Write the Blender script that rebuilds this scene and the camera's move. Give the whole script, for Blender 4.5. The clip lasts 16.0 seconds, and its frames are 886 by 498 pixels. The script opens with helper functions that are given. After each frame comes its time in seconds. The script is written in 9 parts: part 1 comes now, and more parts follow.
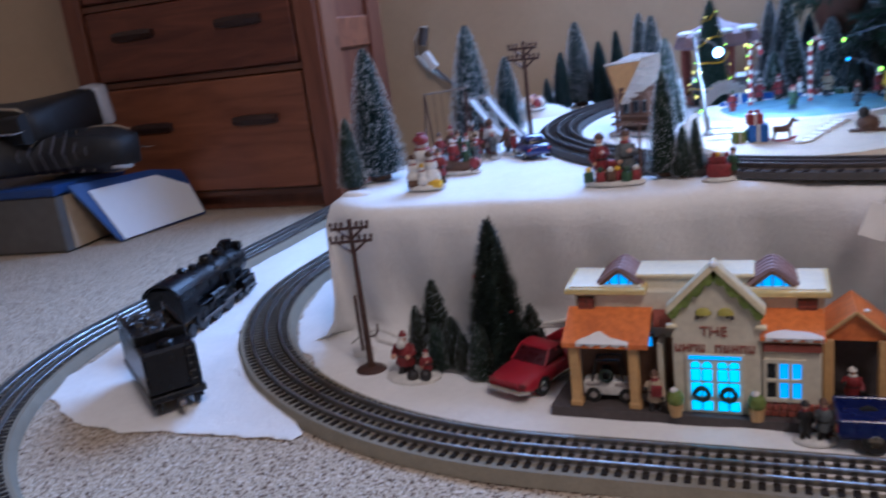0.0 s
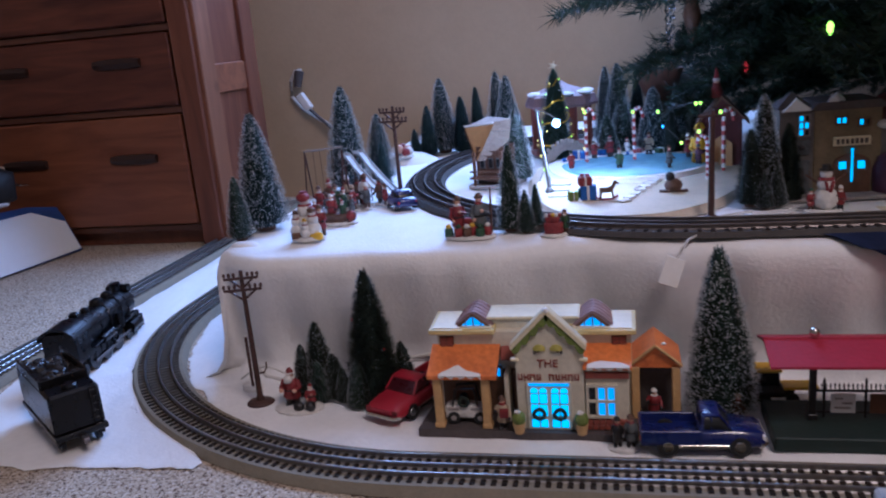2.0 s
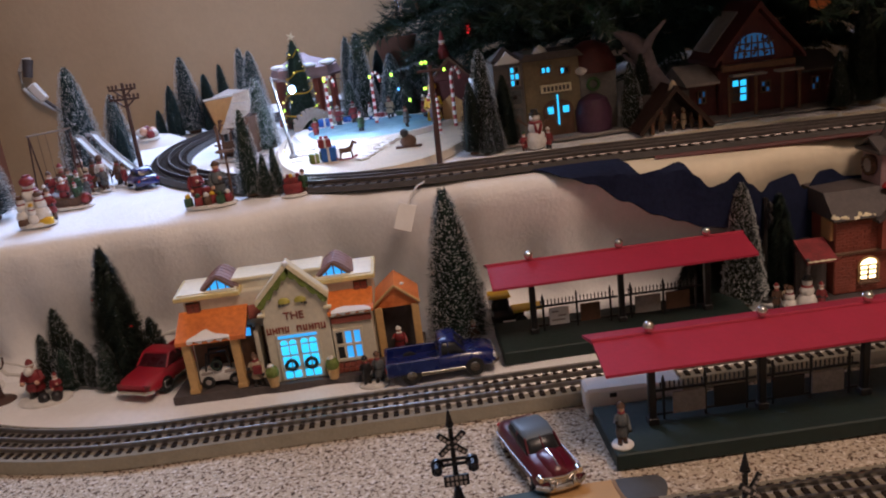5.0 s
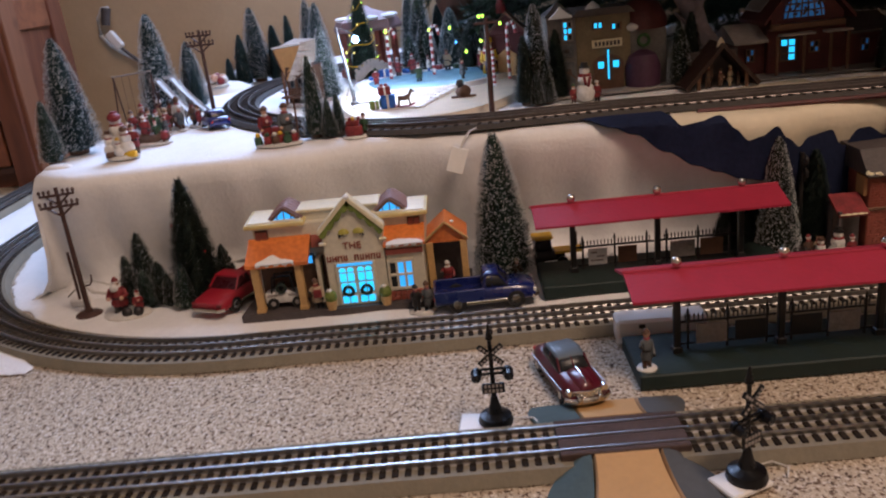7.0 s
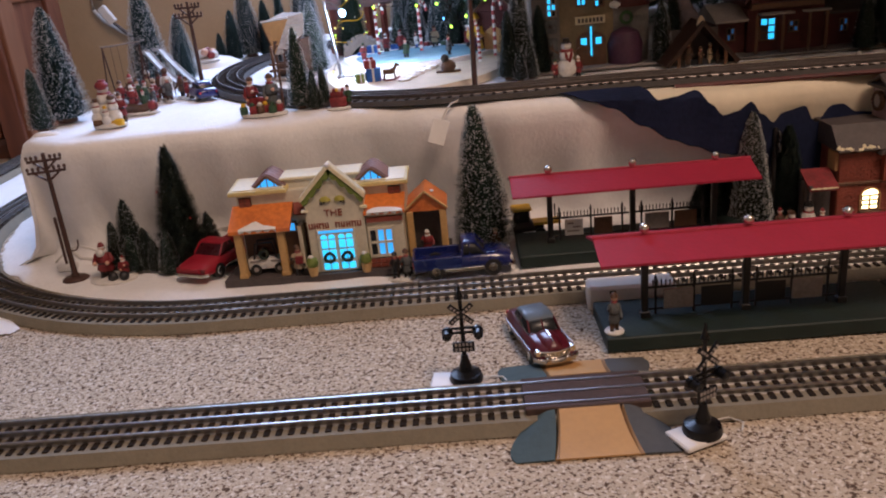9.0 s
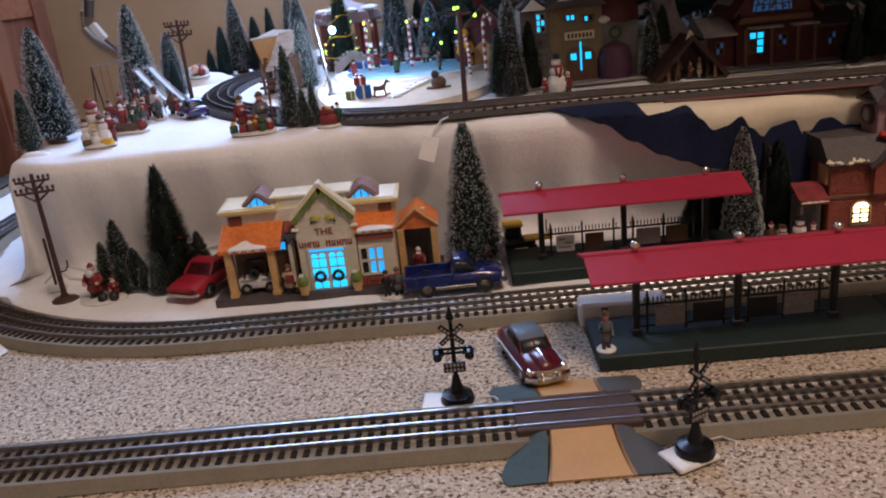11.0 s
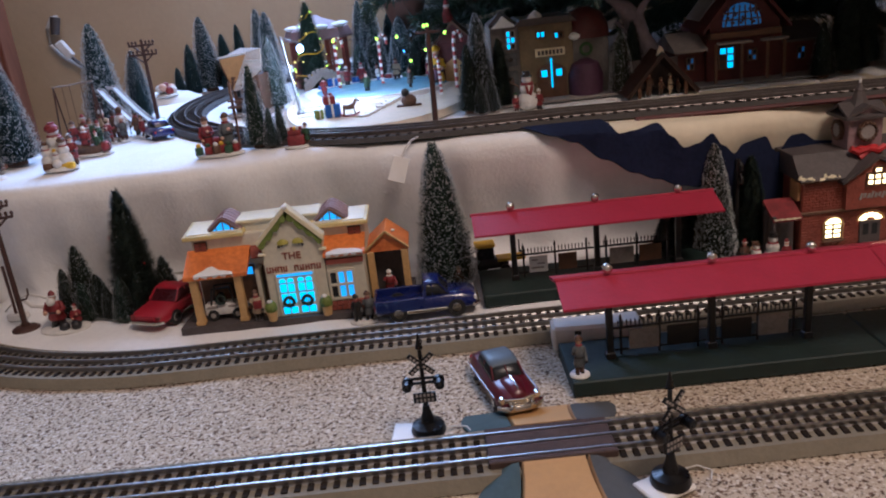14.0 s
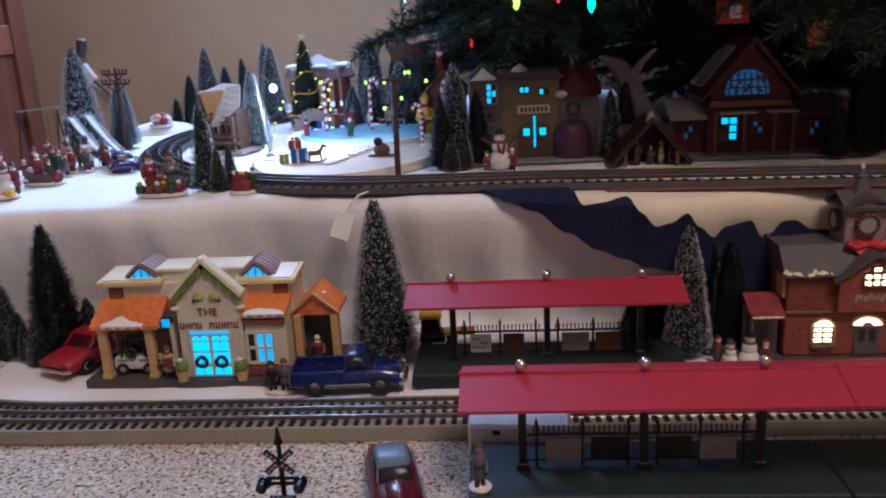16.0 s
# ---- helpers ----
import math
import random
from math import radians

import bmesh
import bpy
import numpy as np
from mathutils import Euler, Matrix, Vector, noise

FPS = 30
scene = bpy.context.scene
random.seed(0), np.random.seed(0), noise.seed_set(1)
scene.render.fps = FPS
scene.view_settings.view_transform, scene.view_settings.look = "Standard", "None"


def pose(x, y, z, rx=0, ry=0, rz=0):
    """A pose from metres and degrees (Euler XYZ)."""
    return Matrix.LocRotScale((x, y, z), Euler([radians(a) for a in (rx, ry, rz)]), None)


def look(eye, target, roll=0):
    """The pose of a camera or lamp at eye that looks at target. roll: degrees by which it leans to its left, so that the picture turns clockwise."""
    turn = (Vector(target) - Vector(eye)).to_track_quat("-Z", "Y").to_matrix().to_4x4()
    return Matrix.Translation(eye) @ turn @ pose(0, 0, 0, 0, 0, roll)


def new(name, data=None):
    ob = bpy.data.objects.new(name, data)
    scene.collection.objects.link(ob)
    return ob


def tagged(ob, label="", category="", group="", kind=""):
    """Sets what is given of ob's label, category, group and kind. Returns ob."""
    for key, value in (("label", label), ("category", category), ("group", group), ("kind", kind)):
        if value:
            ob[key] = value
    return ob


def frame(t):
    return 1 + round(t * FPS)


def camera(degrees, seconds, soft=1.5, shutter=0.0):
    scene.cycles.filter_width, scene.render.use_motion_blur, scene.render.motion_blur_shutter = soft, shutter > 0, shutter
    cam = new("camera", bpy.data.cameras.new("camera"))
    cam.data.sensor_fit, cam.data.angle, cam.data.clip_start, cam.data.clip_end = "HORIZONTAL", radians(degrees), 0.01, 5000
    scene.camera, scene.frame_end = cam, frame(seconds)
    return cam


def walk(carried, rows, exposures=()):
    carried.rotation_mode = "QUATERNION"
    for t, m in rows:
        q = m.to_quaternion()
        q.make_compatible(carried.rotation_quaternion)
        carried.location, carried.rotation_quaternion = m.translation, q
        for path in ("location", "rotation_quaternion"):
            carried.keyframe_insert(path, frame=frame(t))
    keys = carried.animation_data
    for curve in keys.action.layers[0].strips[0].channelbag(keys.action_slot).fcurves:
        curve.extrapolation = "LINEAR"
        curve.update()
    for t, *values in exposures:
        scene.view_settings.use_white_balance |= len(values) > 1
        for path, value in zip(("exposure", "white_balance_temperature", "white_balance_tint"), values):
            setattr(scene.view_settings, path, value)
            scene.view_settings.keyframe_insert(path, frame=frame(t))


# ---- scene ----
cam = camera(57.5, 16.0, 2.0, 0.5)
PATH = [
    (0, (0.069, 0.096, 0.322), (-0.679, 1.875, -0.205), -7.1),
    (0.5, (0.063, 0.07, 0.335), (-0.507, 1.925, -0.149), -7.3),
    (1, (0.074, 0.036, 0.352), (-0.484, 1.892, -0.142), -7.7),
    (1.5, (0.087, 0.012, 0.364), (-0.403, 1.886, -0.13), -5.3),
    (2, (0.106, -0.01, 0.383), (-0.34, 1.871, -0.13), -5.2),
    (2.5, (0.12, -0.029, 0.379), (-0.259, 1.855, -0.177), -4.8),
    (3, (0.134, -0.04, 0.376), (-0.084, 1.86, -0.208), -5.9),
    (3.5, (0.148, -0.043, 0.371), (0.201, 1.87, -0.209), -8.0),
    (5.8, (0.158, -0.049, 0.352), (0.203, 1.846, -0.287), -6.7),
    (6, (0.155, -0.059, 0.352), (0.185, 1.831, -0.3), -6.8),
    (6.5, (0.153, -0.09, 0.352), (0.124, 1.799, -0.307), -6.5),
    (7, (0.159, -0.113, 0.351), (0.079, 1.769, -0.32), -6.3),
    (7.5, (0.168, -0.14, 0.34), (0.05, 1.729, -0.362), -4.9),
    (8, (0.173, -0.142, 0.337), (0.069, 1.731, -0.358), -4.6),
    (8.5, (0.174, -0.139, 0.338), (0.089, 1.732, -0.362), -5.3),
    (9, (0.176, -0.137, 0.338), (0.103, 1.733, -0.366), -5.5),
    (11.5, (0.181, -0.129, 0.346), (0.132, 1.752, -0.332), -6.2),
    (12, (0.182, -0.126, 0.348), (0.147, 1.753, -0.336), -6.5),
    (12.5, (0.185, -0.123, 0.346), (0.16, 1.758, -0.332), -6.5),
    (13, (0.186, -0.12, 0.35), (0.165, 1.767, -0.313), -6.3),
    (13.5, (0.19, -0.114, 0.351), (0.178, 1.779, -0.296), -6.0),
    (14, (0.19, -0.113, 0.349), (0.186, 1.775, -0.312), -6.2),
    (14.5, (0.195, -0.108, 0.348), (0.213, 1.777, -0.323), -6.3),
    (15, (0.211, -0.1, 0.346), (0.231, 1.785, -0.322), -5.7),
    (15.5, (0.264, -0.067, 0.343), (0.246, 1.847, -0.238), -3.8),
    (16, (0.31, -0.022, 0.34), (0.171, 1.895, -0.213), -2.8),
]
WHITE = [(0.0, 0.2, 4600, 17), (0.5, 0.2, 4570, 18), (1.5, 0.05, 4500, 20), (2.0, 0.05, 4650, 23), (2.5, 0.0, 5050, 28), (3.0, 0.0, 5500, 27), (3.5, 0.0, 5850, 28), (6.0, 0.28, 5680, 19), (9.0, 0.28, 5800, 23), (11.5, 0.28, 5360, 19), (14.5, 0.28, 5080, 18), (16.0, 0.28, 4990, 18)]
walk(cam, [(t, look(eye, target, roll)) for t, eye, target, roll in PATH], WHITE)

# ---------------- world and light ----------------
world = bpy.data.worlds.new("world")
scene.world = world
world.use_nodes = True
_wn = world.node_tree
_sky = _wn.nodes.new("ShaderNodeTexSky")
_sky.sky_type, _sky.sun_disc = "NISHITA", False
_sky.sun_elevation, _sky.sun_rotation = radians(28), radians(-80)
_wn.links.new(_sky.outputs[0], _wn.nodes["Background"].inputs[0])
_wn.nodes["Background"].inputs[1].default_value = 0.1


def area_lamp(name, eye, target, sx, sy, watts, colour):
    d = bpy.data.lights.new(name, "AREA")
    d.shape, d.size, d.size_y, d.energy, d.color = "RECTANGLE", sx, sy, watts, colour
    ob = new(name, d)
    ob.matrix_world = look(eye, target)
    return ob


def point_lamp(name, at, watts, colour, radius=0.01):
    d = bpy.data.lights.new(name, "POINT")
    d.energy, d.color, d.shadow_soft_size = watts, colour, radius
    ob = new(name, d)
    ob.location = at
    return ob


# daylight in the window of the north wall, and the warm ceiling lamp of the room
area_lamp("window_daylight", (0.10, 1.965, 1.17), (-0.10, 0.90, 0.45), 1.40, 0.80, 37.0, (0.56, 0.74, 1.0))
area_lamp("ceiling_lamp_light", (0.88, -0.42, 1.98), (0.45, 0.60, 0.0), 0.6, 0.6, 23.0, (1.0, 0.71, 0.45))


# ---------------- materials ----------------
def mat(name, colour, rough=0.6, metal=0.0, vary=0.25, scale=60.0, bump=0.15, tint=None, spec=0.5, coat=0.0, bscale=None, isl=0.0):
    """A surface with colour variation at two scales and fine relief."""
    m = bpy.data.materials.new(name)
    m.use_nodes = True
    t = m.node_tree
    n, ln = t.nodes, t.links
    b = n["Principled BSDF"]
    b.inputs["Metallic"].default_value = metal
    b.inputs["Specular IOR Level"].default_value = spec
    b.inputs["Coat Weight"].default_value = coat
    b.inputs["Coat Roughness"].default_value = 0.14
    tc = n.new("ShaderNodeTexCoord")
    big = n.new("ShaderNodeTexNoise")
    big.inputs["Scale"].default_value, big.inputs["Detail"].default_value = scale * 0.18, 3
    fine = n.new("ShaderNodeTexNoise")
    fine.inputs["Scale"].default_value, fine.inputs["Detail"].default_value = scale, 6
    add = n.new("ShaderNodeMath")
    add.operation = "ADD"
    ln.new(tc.outputs["Object"], big.inputs["Vector"])
    ln.new(tc.outputs["Object"], fine.inputs["Vector"])
    ln.new(big.outputs["Fac"], add.inputs[0])
    ln.new(fine.outputs["Fac"], add.inputs[1])
    r = n.new("ShaderNodeMapRange")
    r.inputs[1].default_value, r.inputs[2].default_value = 0.6, 1.4
    ln.new(add.outputs[0], r.inputs[0])
    mix = n.new("ShaderNodeMix")
    mix.data_type = "RGBA"
    lo = [c * (1 - vary) for c in colour]
    hi = [min(1, c * (1 + vary)) for c in (tint or colour)]
    mix.inputs[6].default_value, mix.inputs[7].default_value = (*lo, 1), (*hi, 1)
    ln.new(r.outputs[0], mix.inputs[0])
    out = mix.outputs[2]
    if isl:
        oi = n.new("ShaderNodeObjectInfo")
        hsv = n.new("ShaderNodeHueSaturation")
        mr = n.new("ShaderNodeMapRange")
        mr.inputs[3].default_value, mr.inputs[4].default_value = 1 - isl, 1 + isl
        ln.new(oi.outputs["Random"], mr.inputs[0])
        ln.new(mr.outputs[0], hsv.inputs["Value"])
        ln.new(out, hsv.inputs["Color"])
        out = hsv.outputs[0]
    ln.new(out, b.inputs["Base Color"])
    rr = n.new("ShaderNodeMapRange")
    rr.inputs[3].default_value, rr.inputs[4].default_value = max(0.02, rough - 0.12), min(1, rough + 0.12)
    ln.new(fine.outputs["Fac"], rr.inputs[0])
    ln.new(rr.outputs[0], b.inputs["Roughness"])
    if bump:
        bp = n.new("ShaderNodeBump")
        bp.inputs["Strength"].default_value, bp.inputs["Distance"].default_value = bump, 0.002
        src = fine
        if bscale:
            src = n.new("ShaderNodeTexNoise")
            src.inputs["Scale"].default_value, src.inputs["Detail"].default_value = bscale, 4
            ln.new(tc.outputs["Object"], src.inputs["Vector"])
        ln.new(src.outputs["Fac"], bp.inputs["Height"])
        ln.new(bp.outputs[0], b.inputs["Normal"])
    return m


def glow(name, colour, strength):
    m = bpy.data.materials.new(name)
    m.use_nodes = True
    b = m.node_tree.nodes["Principled BSDF"]
    b.inputs["Base Color"].default_value = (*colour, 1)
    b.inputs["Emission Color"].default_value = (*colour, 1)
    b.inputs["Emission Strength"].default_value = strength
    return m


def carpet_mat():
    """Cut-pile carpet, beige with brown and dark flecks."""
    m = mat("carpet", (0.53, 0.445, 0.335), 0.95, vary=0.16, scale=220, bump=0.9, spec=0.1, bscale=420)
    t = m.node_tree
    n, ln = t.nodes, t.links
    b = n["Principled BSDF"]
    src = b.inputs["Base Color"].links[0].from_socket
    tc = n.new("ShaderNodeTexCoord")
    for sc, lo, hi, col in ((330, 0.54, 0.62, (0.17, 0.11, 0.075)), (210, 0.59, 0.65, (0.10, 0.066, 0.045)), (260, 0.56, 0.66, (0.72, 0.65, 0.55))):
        no = n.new("ShaderNodeTexNoise")
        no.inputs["Scale"].default_value, no.inputs["Detail"].default_value = sc, 2
        mp = n.new("ShaderNodeVectorMath")
        mp.operation = "ADD"
        mp.inputs[1].default_value = (sc * 0.37, sc * 0.11, 0)
        ln.new(tc.outputs["Object"], mp.inputs[0])
        ln.new(mp.outputs[0], no.inputs["Vector"])
        mr = n.new("ShaderNodeMapRange")
        mr.inputs[1].default_value, mr.inputs[2].default_value = lo, hi
        ln.new(no.outputs["Fac"], mr.inputs[0])
        mx = n.new("ShaderNodeMix")
        mx.data_type = "RGBA"
        mx.inputs[7].default_value = (*col, 1)
        ln.new(mr.outputs[0], mx.inputs[0])
        ln.new(src, mx.inputs[6])
        src = mx.outputs[2]
    ln.new(src, b.inputs["Base Color"])
    return m


def wood_mat(name, a, c, scale=9.0, axis=0, rough=0.45):
    """Knotty pine: stretched rings with knots, stained."""
    m = bpy.data.materials.new(name)
    m.use_nodes = True
    n, ln = m.node_tree.nodes, m.node_tree.links
    b = n["Principled BSDF"]
    b.inputs["Roughness"].default_value = rough
    tc = n.new("ShaderNodeTexCoord")
    mp = n.new("ShaderNodeMapping")
    s = [scale * 4] * 3
    s[axis] = scale * 0.55
    mp.inputs["Scale"].default_value = s
    ln.new(tc.outputs["Object"], mp.inputs["Vector"])
    no = n.new("ShaderNodeTexNoise")
    no.inputs["Scale"].default_value, no.inputs["Detail"].default_value, no.inputs["Distortion"].default_value = 1.0, 8, 1.2
    ln.new(mp.outputs[0], no.inputs["Vector"])
    vo = n.new("ShaderNodeTexVoronoi")
    vo.inputs["Scale"].default_value = 5.5
    ln.new(tc.outputs["Object"], vo.inputs["Vector"])
    kn = n.new("ShaderNodeMapRange")
    kn.inputs[1].default_value, kn.inputs[2].default_value, kn.inputs[3].default_value, kn.inputs[4].default_value = 0.04, 0.12, 1, 0
    ln.new(vo.outputs["Distance"], kn.inputs[0])
    mr = n.new("ShaderNodeMapRange")
    mr.inputs[1].default_value, mr.inputs[2].default_value = 0.3, 0.7
    ln.new(no.outputs["Fac"], mr.inputs[0])
    mx = n.new("ShaderNodeMix")
    mx.data_type = "RGBA"
    mx.inputs[6].default_value, mx.inputs[7].default_value = (*a, 1), (*c, 1)
    ln.new(mr.outputs[0], mx.inputs[0])
    mk = n.new("ShaderNodeMix")
    mk.data_type = "RGBA"
    mk.inputs[7].default_value = (a[0] * 0.35, a[1] * 0.3, a[2] * 0.3, 1)
    ln.new(kn.outputs[0], mk.inputs[0])
    ln.new(mx.outputs[2], mk.inputs[6])
    ln.new(mk.outputs[2], b.inputs["Base Color"])
    bp = n.new("ShaderNodeBump")
    bp.inputs["Strength"].default_value, bp.inputs["Distance"].default_value = 0.2, 0.001
    ln.new(no.outputs["Fac"], bp.inputs["Height"])
    ln.new(bp.outputs[0], b.inputs["Normal"])
    return m


M = {
    "carpet": carpet_mat(),
    "wall": mat("wall_paint", (0.50, 0.375, 0.235), 0.85, vary=0.05, scale=90, bump=0.25),
    "snow": mat("snow_felt", (0.84, 0.83, 0.82), 0.95, vary=0.05, scale=140, bump=0.35, spec=0.1, bscale=260),
    # the same snow felt with warm lamp light in its colour
    "snow_warm": mat("warm_lit_snow_felt", (0.72, 0.64, 0.48), 0.95, vary=0.06, scale=120, bump=0.3, spec=0.1),
    "navy": mat("navy_felt", (0.015, 0.020, 0.048), 0.95, vary=0.3, scale=160, bump=0.5, spec=0.1),
    "bed": mat("roadbed_grey_plastic", (0.23, 0.205, 0.155), 0.8, spec=0.15, vary=0.12, scale=300, bump=0.25),
    "tie": mat("tie_dark_brown_plastic", (0.024, 0.018, 0.014), 0.85, spec=0.15, vary=0.3, scale=300, bump=0.2, isl=0.25),
    "rail": mat("rail_steel", (0.44, 0.43, 0.42), 0.36, metal=1.0, vary=0.15, scale=200, bump=0.05),
    "rail_dark": mat("rail_dull_steel", (0.16, 0.14, 0.13), 0.45, metal=0.8, vary=0.3, scale=200, bump=0.1),
    "darkbed": mat("dark_roadbed", (0.050, 0.044, 0.040), 0.8, vary=0.3, scale=300, bump=0.3),
    "pine": wood_mat("knotty_pine", (0.062, 0.016, 0.009), (0.150, 0.046, 0.022), 8, 0),
    "pine_light": wood_mat("orange_pine", (0.13, 0.040, 0.017), (0.235, 0.082, 0.034), 8, 0),
    "pine_gold": wood_mat("golden_pine_upright", (0.15, 0.056, 0.026), (0.24, 0.10, 0.048), 8, 2),
    "pine_v": wood_mat("knotty_pine_upright", (0.095, 0.028, 0.014), (0.175, 0.062, 0.030), 8, 2),
    "pine_dark": wood_mat("dark_stained_pine", (0.07, 0.026, 0.014), (0.13, 0.05, 0.026), 8, 0),
    "pull": mat("dark_carved_wood", (0.030, 0.013, 0.009), 0.5, vary=0.3, scale=120, bump=0.2),
    "white": mat("white_paint", (0.80, 0.79, 0.77), 0.5, vary=0.05, scale=150, bump=0.1),
    "plaster": mat("painted_ceramic_cream", (0.62, 0.57, 0.44), 0.45, vary=0.14, scale=220, bump=0.25),
    "ivory": mat("painted_ceramic_ivory", (0.74, 0.66, 0.44), 0.45, vary=0.12, scale=220, bump=0.2),
    "yellowed": mat("painted_ceramic_yellow_cream", (0.62, 0.50, 0.20), 0.45, vary=0.15, scale=220, bump=0.2),
    "bellyellow": mat("painted_olive_yellow", (0.40, 0.36, 0.06), 0.5, vary=0.25, scale=240, bump=0.3),
    "orange": mat("painted_ceramic_orange", (0.62, 0.155, 0.028), 0.42, vary=0.2, scale=220, bump=0.3, tint=(0.72, 0.22, 0.04)),
    "brickred": mat("painted_ceramic_brick", (0.26, 0.065, 0.04), 0.55, vary=0.3, scale=300, bump=0.4),
    "brown": mat("painted_ceramic_brown", (0.13, 0.065, 0.035), 0.55, vary=0.3, scale=260, bump=0.3),
    "post": mat("painted_ceramic_ochre", (0.55, 0.34, 0.13), 0.5, vary=0.2, scale=260, bump=0.2),
    "slate": mat("painted_ceramic_slate", (0.075, 0.062, 0.060), 0.6, vary=0.3, scale=260, bump=0.4),
    "mauve": mat("painted_ceramic_mauve", (0.30, 0.20, 0.21), 0.55, vary=0.25, scale=300, bump=0.4),
    "garland": mat("garland_green", (0.16, 0.21, 0.035), 0.6, vary=0.4, scale=500, bump=0.6),
    "green": mat("painted_green", (0.035, 0.10, 0.03), 0.5, vary=0.35, scale=300, bump=0.3),
    "red": mat("painted_red", (0.50, 0.025, 0.025), 0.4, vary=0.2, scale=200, bump=0.1),
    "redroof": mat("moulded_red_plastic", (0.36, 0.020, 0.048), 0.5, vary=0.12, scale=260, bump=0.15),
    "blackp": mat("black_plastic", (0.018, 0.016, 0.016), 0.4, vary=0.3, scale=260, bump=0.1),
    "deckgreen": mat("dark_green_plastic", (0.010, 0.023, 0.020), 0.65, vary=0.3, scale=200, bump=0.2),
    "grey": mat("grey_plastic", (0.085, 0.09, 0.095), 0.8, spec=0.2, vary=0.15, scale=220, bump=0.15),
    "bluegrey": mat("blue_grey_plastic", (0.07, 0.105, 0.115), 0.8, spec=0.2, vary=0.15, scale=220, bump=0.15),
    "road": mat("tan_road_plastic", (0.50, 0.29, 0.105), 0.6, vary=0.08, scale=200, bump=0.12),
    "plank": mat("brown_plank_plastic", (0.075, 0.050, 0.043), 0.8, spec=0.2, vary=0.3, scale=200, bump=0.3),
    "plank_tan": mat("worn_road_edge_plastic", (0.33, 0.19, 0.075), 0.6, vary=0.12, scale=200, bump=0.12),
    "pole": mat("moulded_brown_plastic", (0.060, 0.028, 0.020), 0.5, vary=0.3, scale=260, bump=0.1),
    "figred": mat("worn_painted_red", (0.21, 0.024, 0.026), 0.55, vary=0.5, scale=420, bump=0.35),
    "figgreen": mat("worn_painted_green", (0.030, 0.075, 0.035), 0.55, vary=0.5, scale=420, bump=0.35),
    "figbrown": mat("worn_painted_brown", (0.10, 0.052, 0.030), 0.6, vary=0.5, scale=420, bump=0.35),
    "candy": mat("faded_candy_red", (0.40, 0.06, 0.06), 0.4, vary=0.2, scale=300, bump=0.1),
    "slide": mat("pale_grey_plastic", (0.42, 0.44, 0.46), 0.45, vary=0.12, scale=200, bump=0.1),
    "lamppost": mat("white_lamp_post_paint", (0.22, 0.23, 0.24), 0.6, vary=0.1, scale=200, bump=0.05),
    "figgrey": mat("worn_painted_grey", (0.11, 0.12, 0.125), 0.6, vary=0.5, scale=420, bump=0.35),
    "figwhite": mat("worn_painted_white", (0.66, 0.64, 0.60), 0.6, vary=0.2, scale=300, bump=0.35),
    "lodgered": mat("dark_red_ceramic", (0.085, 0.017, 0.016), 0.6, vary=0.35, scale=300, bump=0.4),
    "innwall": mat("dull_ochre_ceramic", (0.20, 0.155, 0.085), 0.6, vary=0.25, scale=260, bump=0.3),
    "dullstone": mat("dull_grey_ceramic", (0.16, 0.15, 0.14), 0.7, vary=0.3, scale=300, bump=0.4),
    "fir": mat("bottle_brush_green", (0.020, 0.050, 0.036), 0.7, vary=0.5, scale=220, bump=0.0),
    "fir_dark": mat("bottle_brush_dark", (0.013, 0.026, 0.018), 0.7, vary=0.5, scale=220, bump=0.0),
    "fir_blue": mat("bottle_brush_blue_green", (0.022, 0.058, 0.062), 0.7, vary=0.45, scale=220, bump=0.0),
    "flock": mat("snow_flock", (0.70, 0.73, 0.73), 0.9, vary=0.1, scale=300, bump=0.0, spec=0.1),
    "needle": mat("tree_needles", (0.016, 0.038, 0.018), 0.55, vary=0.5, scale=40, bump=0.0),
    "bark": mat("tree_bark", (0.07, 0.045, 0.03), 0.9, vary=0.4, scale=120, bump=0.6),
    "chrome": mat("chrome", (0.66, 0.64, 0.60), 0.22, metal=1.0, vary=0.08, scale=200, bump=0.1),
    "maroon": mat("maroon_car_paint", (0.090, 0.006, 0.014), 0.32, vary=0.1, scale=80, bump=0.0, coat=0.5),
    "carblue": mat("blue_car_paint", (0.006, 0.014, 0.12), 0.28, vary=0.15, scale=80, bump=0.0, coat=1.0),
    "carred": mat("red_car_paint", (0.33, 0.010, 0.024), 0.5, vary=0.12, scale=80, bump=0.0, coat=0.1),
    "greytop": mat("grey_blue_roof_paint", (0.09, 0.12, 0.15), 0.5, vary=0.1, scale=80, bump=0.0, coat=0.15),
    "carglass": mat("dark_car_glass", (0.022, 0.024, 0.027), 0.25, vary=0.2, scale=60, bump=0.0, spec=0.3),
    "wineglass": mat("dark_red_car_glass", (0.050, 0.008, 0.012), 0.3, vary=0.2, scale=60, bump=0.0, spec=0.3),
    "tyre": mat("tyre_rubber", (0.018, 0.018, 0.018), 0.8, vary=0.3, scale=200, bump=0.2),
    "iron": mat("black_painted_metal", (0.004, 0.004, 0.005), 0.30, vary=0.4, scale=160, bump=0.2, spec=0.35),
    "paper": mat("white_card", (0.74, 0.76, 0.80), 0.7, vary=0.03, scale=60, bump=0.05),
    "bluecard": mat("blue_card", (0.02, 0.055, 0.20), 0.5, vary=0.1, scale=60, bump=0.05),
    "leather": mat("black_leather", (0.009, 0.008, 0.008), 0.6, vary=0.3, scale=90, bump=0.4),
